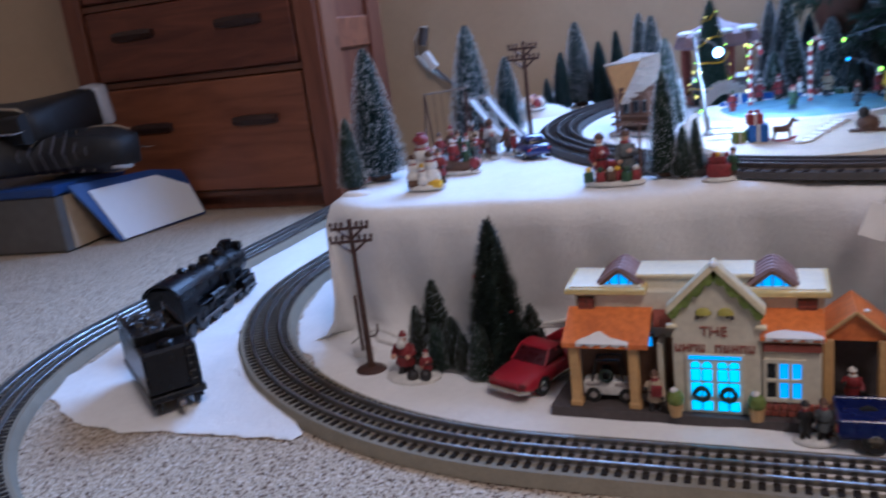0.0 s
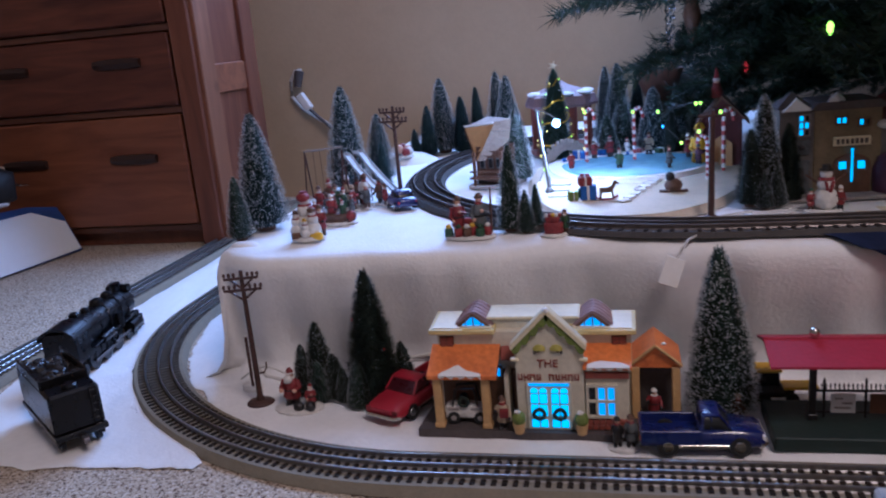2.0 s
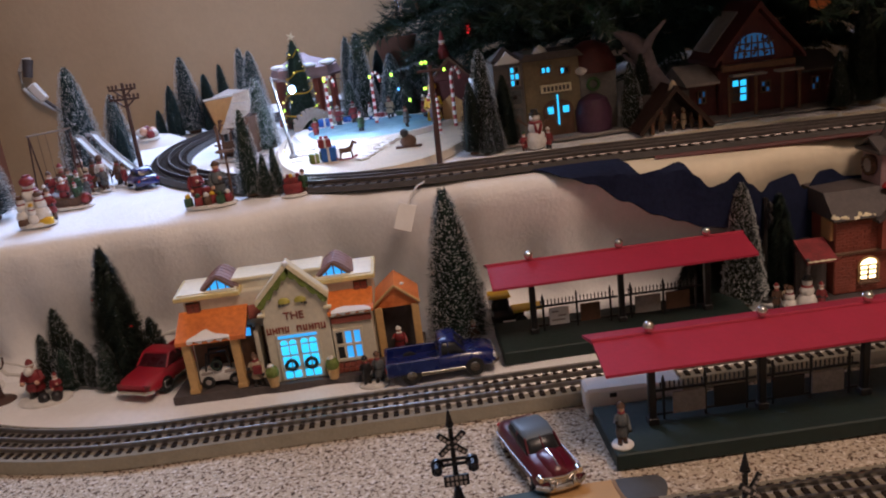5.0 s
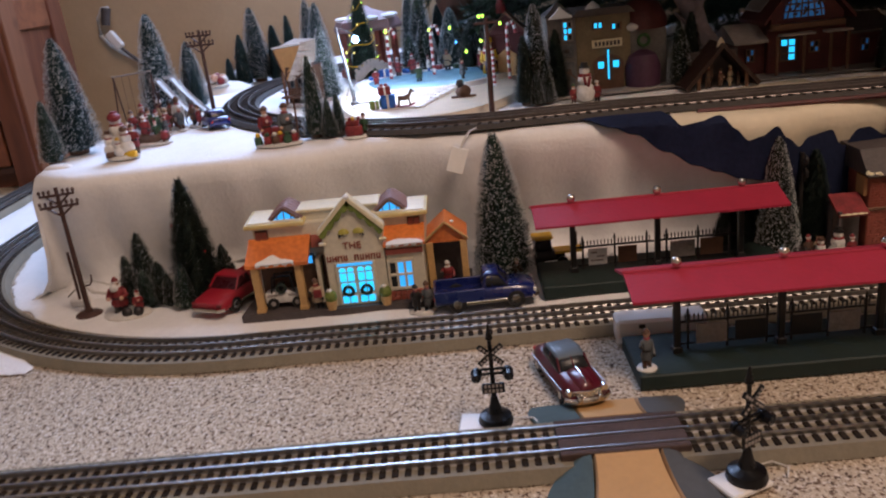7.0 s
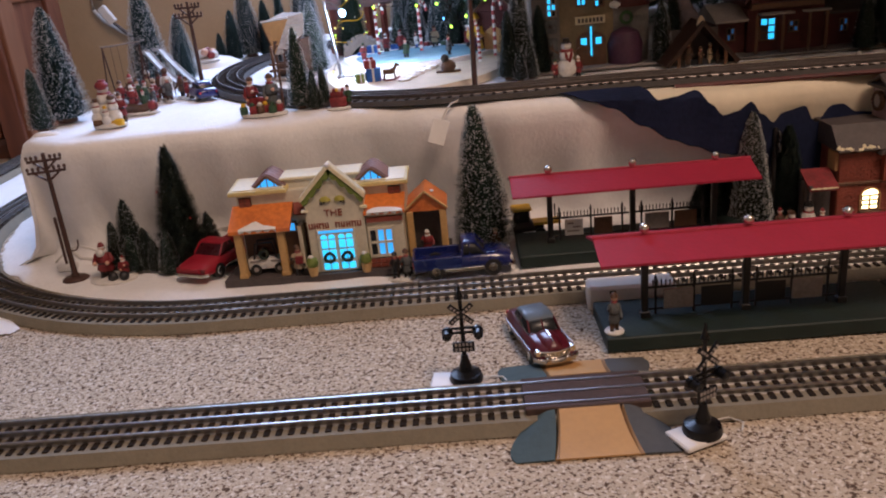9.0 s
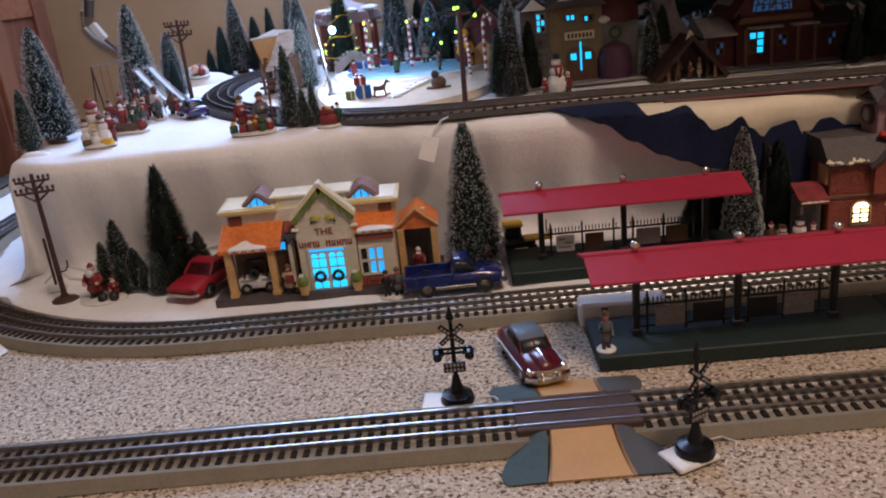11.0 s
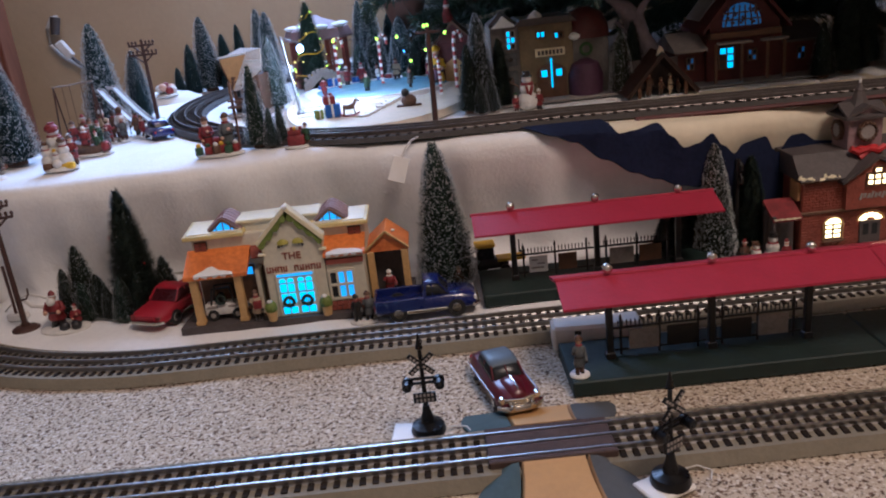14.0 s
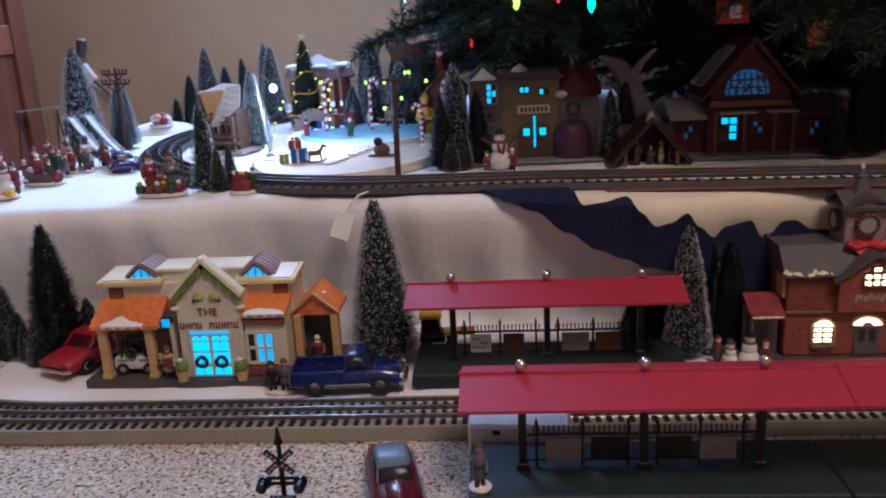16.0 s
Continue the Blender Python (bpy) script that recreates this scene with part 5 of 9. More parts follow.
def pickup(name, label, at, rz, L, W, H, paint, seats="carglass", face=("chrome", "white")):
    e = thing(name, label, "toy truck", at, rz)
    k = H / 0.036
    z0 = 0.008 * k
    l, w = L / 2, W / 2
    bm = new_bm()
    hull(bm, [(-0.02 * l, w * 0.96, w * 0.92, z0, 0.0225 * k), (l * 0.35, w * 0.97, w * 0.92, z0, 0.0225 * k), (l * 0.62, w * 0.97, w * 0.88, z0, 0.0222 * k), (l * 0.90, w * 0.96, w * 0.82, z0, 0.0205 * k), (l * 0.985, w * 0.9, w * 0.7, z0 + 0.001, 0.018 * k)])
    part("body", bm, paint, e, smooth=45)
    bm = new_bm()
    box(bm, (-l * 0.50, 0, 0.0115 * k), (l * 0.97, W * 0.94, 0.006 * k), bevel=0.0008)
    for s in (-1, 1):
        box(bm, (-l * 0.50, s * w * 0.92, 0.0165 * k), (l * 0.97, 0.0028, 0.0125 * k), bevel=0.0008)
    box(bm, (-l * 0.975, 0, 0.0165 * k), (0.0026, W * 0.92, 0.0125 * k), bevel=0.0007)
    box(bm, (-l * 0.02, 0, 0.0165 * k), (0.0026, W * 0.92, 0.0125 * k), bevel=0.0007)
    part("cargo_bed", bm, paint, e)
    bm = new_bm()
    hull(bm, [(-0.02 * l, w * 0.84, w * 0.68, 0.022 * k, 0.0235 * k), (0.03 * l, w * 0.84, w * 0.70, 0.022 * k, 0.0345 * k), (l * 0.26, w * 0.84, w * 0.68, 0.022 * k, 0.0348 * k), (l * 0.47, w * 0.82, w * 0.76, 0.022 * k, 0.0230 * k)])
    cab = part("cabin", bm, seats, e, "dark cabin glass", smooth=45)
    bm = new_bm()
    hull(bm, [(0.0, w * 0.72, w * 0.64, 0.0318 * k, 0.0345 * k), (0.05 * l, w * 0.75, w * 0.66, 0.0330 * k, 0.0362 * k), (l * 0.25, w * 0.74, w * 0.64, 0.0330 * k, 0.0364 * k), (l * 0.30, w * 0.70, w * 0.62, 0.0325 * k, 0.0345 * k)])
    part("roof", bm, paint, cab, smooth=45)
    for s in (-1, 1):
        for x0, y0, x1, y1, rad in ((0.47, 0.80, 0.28, 0.68, 0.0011), (0.0, 0.84, 0.03, 0.70, 0.0016), (0.15, 0.84, 0.15, 0.71, 0.0008)):
            bm = new_bm()
            cone(bm, (l * x0, s * w * y0, 0.0226 * k), (l * x1, s * w * y1, 0.0342 * k), rad, rad, 5)
            part("pillar", bm, paint, cab)
    wheels(e, (-l * 0.55, l * 0.60), w * 0.98, 0.0085 * k)
    bm = new_bm()
    tube(bm, [(l * 0.93, -w * 0.96, 0.0100 * k), (l * 1.02, -w * 0.7, 0.0100 * k), (l * 1.02, w * 0.7, 0.0100 * k), (l * 0.93, w * 0.96, 0.0100 * k)], 0.0022 * k, 6)
    part("front_bumper", bm, "chrome", e, "chrome bumper")
    bm = new_bm()
    tube(bm, [(-l * 0.98, -w * 0.9, 0.0095 * k), (-l * 1.01, 0, 0.0095 * k), (-l * 0.98, w * 0.9, 0.0095 * k)], 0.0016 * k, 6)
    part("rear_bumper", bm, "chrome", e)
    bm = new_bm()
    box(bm, (l * 0.99, 0, 0.0155 * k), (0.0016, W * 0.55, 0.0050 * k), bevel=0.0004)
    part("grille", bm, face[0], e)
    for s in (-1, 1):
        bm = new_bm()
        box(bm, (l * 0.975, s * w * 0.74, 0.0155 * k), (0.0026, W * 0.14, 0.0042 * k), bevel=0.0005)
        part("headlight", bm, face[1], e)
        bm = new_bm()
        box(bm, (l * 0.02, s * w * 0.985, 0.0090 * k), (l * 0.80, 0.0014, 0.0034 * k), bevel=0.0004)
        part("running_board", bm, "chrome", e, "bright sill trim")
        bm = new_bm()
        box(bm, (-l * 0.992, s * w * 0.80, 0.0160 * k), (0.0014, W * 0.1, 0.0050 * k))
        part("tail_light", bm, "red", e)
    return e


sedan("toy_sedan", "maroon vintage die-cast sedan with grey roof on the carpet", (0.2275, 0.500, 0.001), -77, 0.094, 0.038, 0.032, "maroon", "greytop")
pickup("toy_pickup", "blue die-cast pickup truck parked on the snow cloth", (0.164, 0.6740, 0.0055), 2, 0.106, 0.040, 0.039, "carblue")
pickup("toy_pickup", "red die-cast pickup truck parked beside the shop", (-0.119, 0.757, 0.0055), -113, 0.120, 0.046, 0.036, "carred", "wineglass", ("carred", "figred"))

# yellow works truck on the back platform
e = thing("toy_loader", "yellow and black toy works truck beside the platform", "toy vehicle", (0.2410, 0.7680, 0.0055), 2)
e.scale = (0.82, 0.80, 0.82)
bm = new_bm()
hull(bm, [(-0.020, 0.013, 0.011, 0.010, 0.022), (-0.012, 0.014, 0.012, 0.010, 0.024), (0.006, 0.014, 0.012, 0.010, 0.024), (0.012, 0.013, 0.010, 0.010, 0.020)])
part("body", bm, "blackp", e)
bm = new_bm()
box(bm, (-0.006, 0, 0.032), (0.024, 0.021, 0.018), bevel=0.002, taper=0.9)
cb = part("cabin", bm, "carglass", e)
for x in (-0.017, 0.005):
    for y in (-0.0105, 0.0105):
        bm = new_bm()
        cone(bm, (x, y, 0.022), (x * 0.9 - 0.0006, y * 0.95, 0.042), 0.0016, 0.0016, 5)
        part("pillar", bm, "blackp", cb)
bm = new_bm()
box(bm, (-0.006, 0, 0.0430), (0.029, 0.027, 0.004), bevel=0.0015)
part("roof", bm, "yellow", cb)
bm = new_bm()
box(bm, (0.030, 0, 0.0200), (0.040, 0.022, 0.004), bevel=0.0008)
part("fork_platform", bm, "yellow", e)
bm = new_bm()
box(bm, (0.044, 0.009, 0.030), (0.002, 0.002, 0.024), bevel=0.0003)
part("mast", bm, "blackp", e)
wheels(e, (-0.012, 0.020), 0.016, 0.0075, rim="blackp")

# ---------------- trees on the floor ----------------
G = "bottle-brush trees by the toy shop"
fir((0.536, 0.752, 0.004), 0.112, 0.030, "dark", None, "tall dark bottle-brush fir tree before the navy felt")
fir((-0.166, 0.764, 0.004), 0.148, 0.0375, "dark", "light", "tall dark bottle-brush fir tree with a few red beads", G)
fir((-0.234, 0.777, 0.004), 0.086, 0.023, "dark", "heavy", "", G)
fir((-0.250, 0.768, 0.004), 0.062, 0.0165, "dark", "heavy", "", G)
fir((-0.214, 0.766, 0.004), 0.052, 0.019, "dark", "some", "", G)
fir((-0.228, 0.757, 0.004), 0.046, 0.016, "green", "some", "", G)
fir((-0.179, 0.744, 0.004), 0.054, 0.0165, "green", "heavy", "short bottle-brush fir tree heavily flocked with snow", G)
fir((-0.200, 0.756, 0.004), 0.040, 0.012, "dark", "some", "", G)
fir((-0.137, 0.776, 0.004), 0.062, 0.019, "dark", "some", "", G)
fir((0.1915, 0.744, 0.004), 0.166, 0.0395, "green", "heavy", "tall bottle-brush fir tree flocked with snow between shop and platform")
fir((0.494, 0.737, 0.004), 0.133, 0.027, "dark", "heavy", "bottle-brush fir tree flocked with snow beside the station")
fir((0.462, 0.764, 0.004), 0.064, 0.026, "dark", None, "dark bottle-brush fir tree without snow")
fir((0.478, 0.768, 0.004), 0.066, 0.028, "dark", None, "dark bottle-brush fir tree without snow")
fir((0.445, 0.762, 0.004), 0.054, 0.020, "dark", None, "dark bottle-brush fir tree without snow")
rnd = random.Random(8)
for k in (1, 4, 7):
    bm = new_bm()
    z = 0.02 + 0.10 * k / 9
    a = -1.6 + rnd.uniform(-1.1, 1.1)
    r = 0.028 * (1 - z / 0.148) ** 0.46 + 0.001
    ball(bm, (0, 0, 0), 0.0011, 0, 6)
    ob = part("bead", bm, "red")
    ob.location = (-0.166 + r * math.cos(a), 0.762 + r * math.sin(a), 0.004 + z)
    ob.parent = [o for o in bpy.data.objects if "red beads" in o.get("label", "")][0]
    ob.matrix_parent_inverse = ob.parent.matrix_basis.inverted()

# ---------------- figurines on the floor ----------------
bm = new_bm()
disc(bm, 0, 0, 0, 0.022, 0.004, 1, 0.7)
person_shape(bm, -0.006, 0.002, 0.003, 0.036, 0, 7, 0, 1.35)
ball(bm, (-0.006, -0.003, 0.031), 0.0042, 1, 8)
person_shape(bm, 0.012, 0.0, 0.003, 0.022, 0, 7, 0, 1.2)
ball(bm, (0.004, -0.010, 0.007), 0.005, 7, 8)
ball(bm, (0.014, -0.009, 0.007), 0.005, 7, 8)
figurine("santa_figurine", "red-coated painted santa figurine seated with a sack", "figurine", (-0.247, 0.738, 0.004), bm).scale = (1.25, 1.2, 1.15)
bm = new_bm()
disc(bm, 0, 0, 0, 0.015, 0.003, 1, 0.6)
person_shape(bm, -0.006, 0, 0.002, 0.030, 7, 7, 7)
person_shape(bm, 0.006, 0.001, 0.002, 0.032, 8, 7, 4)
figurine("couple_figurine", "two dark-coated painted figurines on a snowy base", "figurine", (0.098, 0.668, 0.004), bm)
bm = new_bm()
person_shape(bm, 0, 0, 0, 0.033, 10, 7, 4, 1.2)
box(bm, (0.002, -0.006, 0.018), (0.008, 0.004, 0.008), mi=0)
figurine("shopkeeper_figurine", "painted figurine in a tan apron before the shop", "figurine", (-0.0150, 0.687, 0.0130), bm)
bm = new_bm()
person_shape(bm, 0, 0, 0, 0.034, 0, 0, 1, 1.3)
figurine("santa_figurine", "small red santa figurine in the shop side porch", "figurine", (0.1265, 0.718, 0.0130), bm).scale = (0.85, 0.85, 0.82)
bm = new_bm()
disc(bm, 0, 0, 0, 0.0095, 0.0025, 1)
person_shape(bm, 0, 0, 0.0015, 0.037, 8, 4, 4, 0.95)
figurine("traveller_figurine", "grey painted figurine on a white base waiting on the platform", "figurine", (0.2915, 0.4870, 0.0145), bm).scale = (0.88, 0.88, 0.95)
bm = new_bm()
snowman_shape(bm, 0, 0, 0, 0.036)
snowman_shape(bm, -0.016, 0.004, 0, 0.026, 4)
person_shape(bm, 0.015, 0.0, 0, 0.028, 0, 7, 0)
figurine("snowman_figurine", "white snowman figurines with scarves beside the brick station", "figurine", (0.543, 0.700, 0.005), bm)
bm = new_bm()
person_shape(bm, 0, 0, 0, 0.028, 4, 7, 0)
person_shape(bm, 0.012, 0.004, 0, 0.024, 10, 7, 4)
figurine("children_figurine", "painted brown figurines near the flocked tree", "figurine", (0.517, 0.712, 0.005), bm)
bm = new_bm()
person_shape(bm, 0, 0, 0, 0.030, 4, 4, 10)
figurine("worker_figurine", "brown painted figurine behind the blue pickup", "figurine", (0.203, 0.722, 0.005), bm)

# ---------------- brick station with clock tower ----------------
def brick_wall(bm, x0, x1, z0, z1, y, rnd, w=0.0085, h=0.0036):
    z, row = z0, 0
    while z + h <= z1 + 1e-6:
        x = x0 - (w / 2 if row % 2 else 0)
        while x < x1:
            a, b = max(x, x0), min(x + w - 0.0007, x1)
            if b - a > 0.001:
                box(bm, ((a + b) / 2, y - 0.0004, z + h / 2), (b - a, 0.0014, h - 0.0007))
            x += w
        z += h
        row += 1


def station():
    e = thing("brick_station", "lit ceramic brick station with clock tower and wreath", "toy building", (0.571, 0.712, 0.004))
    e.scale = (0.88, 0.88, 0.88)
    rnd = random.Random(3)
    bm = new_bm()
    box(bm, (0.105, 0.055, 0.003), (0.250, 0.125, 0.006), bevel=0.001)
    part("base", bm, "slate", e)
    bm = new_bm()
    box(bm, (0.105, 0.055, 0.052), (0.190, 0.100, 0.092), bevel=0.0008)
    prism(bm, [(0.060, 0.0600), (0.132, 0.0600), (0.132, 0.096), (0.096, 0.121), (0.060, 0.096)], -0.0055, 0.06)
    part("wall", bm, "brickred", e)
    bm = new_bm()
    brick_wall(bm, 0.011, 0.199, 0.008, 0.096, 0.0048, rnd)
    tagged(part("bricks", bm, "brickred", e, smooth=0), "raised ceramic bricks", kind="stuff")
    bm = new_bm()
    box(bm, (0.105, 0.003, 0.0575), (0.194, 0.004, 0.0035), bevel=0.0006)
    box(bm, (0.033, 0.003, 0.0985), (0.053, 0.006, 0.0045), bevel=0.0008)
    box(bm, (0.168, 0.003, 0.0985), (0.071, 0.006, 0.0045), bevel=0.0008)
    part("cornice", bm, "brown", e)
    bm = new_bm()
    prism(bm, [(-0.004, 0.100), (0.112, 0.100), (0.090, 0.128), (0.022, 0.128)], 0.004, 0.206, "x")
    part("roof", bm, "slate", e, "grey slate roof")
    for s in (-1, 1):
        bm = new_bm()
        prism(bm, [(0.096, 0.126), (0.096 + s * 0.043, 0.0965), (0.096 + s * 0.043, 0.0930), (0.096, 0.1215)], -0.0105, 0.06)
        part("gable_roof", bm, "slate", e)
    bm = new_bm()
    for x in (0.006, 0.036):
        lathe(bm, [(0.002, 0), (0.0035, 0.002), (0.001, 0.006)], (x, 0.001, 0.101), 8)
    snow_patch(bm, [0.004 + 0.0052 * i for i in range(11)], [0.1015 + 0.0012 * math.sin(i) for i in range(11)], 0.0005, 0, 0.0044)
    part("snow", bm, "ivory", e, "yellowed snow on the eave")
    bm = new_bm()
    snow_patch(bm, [0.135 + 0.0065 * i for i in range(11)], [0.1015 + 0.0010 * math.sin(i * 1.7) for i in range(11)], 0.0005, 2, 0.0040)
    part("snow", bm, "ivory", e, "yellowed snow on the eave")
    for x in (0.050, 0.142):
        win = pane_grid(e, "arched_window", x - 0.0105, x + 0.0105, 0.022, 0.040, 0.0028, 2, 3, "win_warm", "brown", 0.0016)
        bm = new_bm()
        prism(bm, [(x - 0.0105 * math.cos(math.pi * i / 10), 0.040 + 0.0085 * math.sin(math.pi * i / 10)) for i in range(11)], 0.0032, 0.0042)
        part("fanlight", bm, "win_warm", win)
        bm = new_bm()
        tube(bm, [(x - 0.0118, 0.0022, 0.020)] + [(x - 0.0118 * math.cos(math.pi * i / 10), 0.0022, 0.040 + 0.0098 * math.sin(math.pi * i / 10)) for i in range(11)] + [(x + 0.0118, 0.0022, 0.020)], 0.0014, 6)
        part("arch", bm, "post", win)
        bm = new_bm()
        box(bm, (x, 0.001, 0.0195), (0.026, 0.006, 0.003), bevel=0.0005)
        part("sill", bm, "brown", win)
    x = 0.096
    bm = new_bm()
    box(bm, (x, 0.0030, 0.024), (0.026, 0.003, 0.034), bevel=0.0005)
    d = part("door", bm, "slate", e)
    for k in range(5):
        a0, a1 = math.pi * (k + 0.12) / 5, math.pi * (k + 0.88) / 5
        bm = new_bm()
        prism(bm, [(x - 0.006 * math.cos(a0), 0.0415 + 0.004 * math.sin(a0)), (x - 0.0145 * math.cos(a0), 0.0415 + 0.009 * math.sin(a0)), (x - 0.0145 * math.cos(a1), 0.0415 + 0.009 * math.sin(a1)), (x - 0.006 * math.cos(a1), 0.0415 + 0.004 * math.sin(a1))], 0.0012, 0.0026)
        part("fanlight_pane", bm, "win_warm", d)
    bm = new_bm()
    tube(bm, [(x - 0.0165 * math.cos(math.pi * i / 10), 0.0018, 0.0415 + 0.0115 * math.sin(math.pi * i / 10)) for i in range(11)], 0.0013, 6)
    part("arch", bm, "post", d)
    for dx in (-0.0055, 0.0055):
        bm = new_bm()
        box(bm, (x + dx, 0.0012, 0.030), (0.0065, 0.001, 0.014))
        part("door_pane", bm, "carglass", d)
    win = pane_grid(e, "gable_window", x - 0.0130, x + 0.0130, 0.0890, 0.1035, -0.0079, 3, 2, "win_warm", "brown", 0.0022)
    pane_grid(e, "gable_window", x - 0.0050, x + 0.0050, 0.1045, 0.1110, -0.0079, 1, 1, "win_warm", "brown", 0.0022)
    bm = new_bm()
    for k in range(9):
        box(bm, (x - 0.018 + 0.0045 * k, -0.0062, 0.0755 + 0.001 * (k % 2)), (0.0028, 0.001, 0.006 if k % 3 else 0.0085), ry=18)
    part("lettering", bm, "stonegrey", e, "pale script sign bars")
    bm = new_bm()
    prism(bm, [(-0.014, 0.056), (-0.014, 0.059), (0.020, 0.076), (0.020, 0.073)], -0.032, 0.004, "x")
    part("side_awning", bm, "figred", e, "dark red awning")
    bm = new_bm()
    snow_patch(bm, [-0.031 + 0.0037 * i for i in range(10)], [0.0590 for i in range(10)], -0.014, 0, 0.0016)
    part("snow", bm, "ivory", e)
    bm = new_bm()
    for yy in (-0.011, 0.016):
        box(bm, (-0.030, yy, 0.033), (0.004, 0.004, 0.060), bevel=0.0005)
    part("awning_post", bm, "slate", e)
    bm = new_bm()
    box(bm, (-0.010, 0.040, 0.034), (0.034, 0.05, 0.062), bevel=0.001)
    part("side_wing", bm, "slate", e)
    bm = new_bm()
    box(bm, (0.0085, 0.020, 0.085), (0.004, 0.022, 0.024), bevel=0.0006)
    part("gable_panel", bm, "tanwood", e, "tan ceramic panel")
    # clock tower
    bm = new_bm()
    box(bm, (0.092, 0.040, 0.1350), (0.042, 0.040, 0.068), bevel=0.001)
    tw = part("clock_tower", bm, "mauve", e, "grey-brown clock tower")
    for s in (-1, 1):
        bm = new_bm()
        prism(bm, [(0.092, 0.1830), (0.092 + s * 0.027, 0.1690), (0.092 + s * 0.027, 0.1655), (0.092, 0.1790)], 0.014, 0.066)
        part("tower_gable", bm, "slate", tw)
        bm = new_bm()
        prism(bm, [(0.040, 0.1830), (0.040 + s * 0.027, 0.1690), (0.040 + s * 0.027, 0.1655), (0.040, 0.1790)], 0.066, 0.118, "x")
        part("tower_gable", bm, "slate", tw)
    bm = new_bm()
    prism(bm, [(0.071, 0.1680), (0.113, 0.1680), (0.092, 0.1790)], 0.0185, 0.0215)
    part("tower_face", bm, "mauve", tw)
    bm = new_bm()
    lathe(bm, [(0.016, 0.1740), (0.011, 0.1820), (0.0075, 0.1900), (0.0055, 0.1955), (0.0060, 0.1970), (0.0015, 0.2060)], (0.092, 0.040, 0), 8)
    part("spire", bm, "slate", tw)
    bm = new_bm()
    lathe(bm, [(0.0014, 0.2040), (0.0018, 0.2080), (0.0008, 0.2120)], (0.092, 0.040, 0), 8)
    part("spire_tip", bm, "white", tw)
    for cx, cy, ax in ((0.092, 0.0178, 0), (0.0698, 0.040, 1)):
        def clock_at(d):
            return (cx, cy - d, 0.1500) if ax == 0 else (cx - d, cy, 0.1500)
        bm = new_bm()
        cone(bm, clock_at(0), clock_at(0.003), 0.0125, 0.0125, 20)
        ck = part("clock_rim", bm, "brown", tw)
        bm = new_bm()
        cone(bm, clock_at(0.003), clock_at(0.0038), 0.0100, 0.0100, 20)
        part("clock_face", bm, "stonegrey", ck)
        for k in range(14):
            a = 2 * math.pi * k / 14
            bm = new_bm()
            dx = 0.0105 * math.cos(a)
            ball(bm, (cx + dx, cy - 0.0035, 0.1500 + 0.0105 * math.sin(a)) if ax == 0 else (cx - 0.0035, cy + dx, 0.1500 + 0.0105 * math.sin(a)), 0.0026, 0, 6)
            part("wreath_sprig", bm, "figbrown", ck)
    bm = new_bm()
    for s in (-1, 1):
        ball(bm, (0.092 + s * 0.008, 0.014, 0.1300), 0.0060, 0, 8, 0.68)
        tube(bm, [(0.092, 0.012, 0.1300), (0.092 + s * 0.012, 0.011, 0.1265), (0.092 + s * 0.021, 0.013, 0.1310)], 0.0040, 7)
        cone(bm, (0.092, 0.013, 0.1260), (0.092 + s * 0.010, 0.012, 0.1190), 0.003, 0.0045, 6)
    part("bow", bm, "red", e, "red ribbon bow")
    return e


station()

# dark telegraph pole beside the station
telegraph_pole((0.520, 0.745, 0.004), 0.112, "dark brown telegraph pole beside the brick station", False, 75, "blackp")

# ---------------- navy mountain felt on the slope ----------------
bm = new_bm()
NX = 240
tops, bots = [], []
HILLS = [(0.253, 0.1700), (0.380, 0.1685), (0.3855, 0.163), (0.393, 0.155), (0.410, 0.158), (0.437, 0.160), (0.448, 0.148), (0.4615, 0.1345), (0.475, 0.138), (0.4905, 0.1475), (0.5025, 0.133), (0.518, 0.121), (0.530, 0.130), (0.5555, 0.134), (0.5675, 0.116), (0.572, 0.113), (0.5895, 0.1305), (0.599, 0.131), (0.6205, 0.1195), (0.66, 0.113), (0.76, 0.110), (0.85, 0.12), (0.99, 0.11)]
FOOT = [(0.253, 0.1695), (0.287, 0.163), (0.321, 0.158), (0.3455, 0.1485), (0.3785, 0.127), (0.4085, 0.1105), (0.433, 0.101), (0.4565, 0.092), (0.485, 0.087), (0.525, 0.03), (0.56, 0.012), (0.99, 0.012)]


def along(rows, x):
    """Height of an outline at x, eased between its corners."""
    for (x0, z0), (x1, z1) in zip(rows, rows[1:]):
        if x <= x1:
            t = (x - x0) / (x1 - x0)
            return z0 + (z1 - z0) * t * t * (3 - 2 * t)
    return rows[-1][1]


for i in range(NX + 1):
    x = 0.253 + i * 0.732 / NX
    tops.append((x, along(HILLS, x)))
    bots.append((x, min(along(FOOT, x), along(HILLS, x) - 0.0005)))


def felt_at(x, z):
    """The felt hangs down the slope and turns back over the lip on to the shelf."""
    lip = 0.158
    y = front_y(x) - 0.010 - 0.002 * math.sin(x * 45 + z * 30)
    if z <= lip:
        return Vector((x, y + 0.006 * max(0, (lip - z) / lip), z))
    return Vector((x, y + 0.002 + (z - lip) / 0.19, 0.1645 - 0.0065 * math.exp(-(z - lip) * 400)))


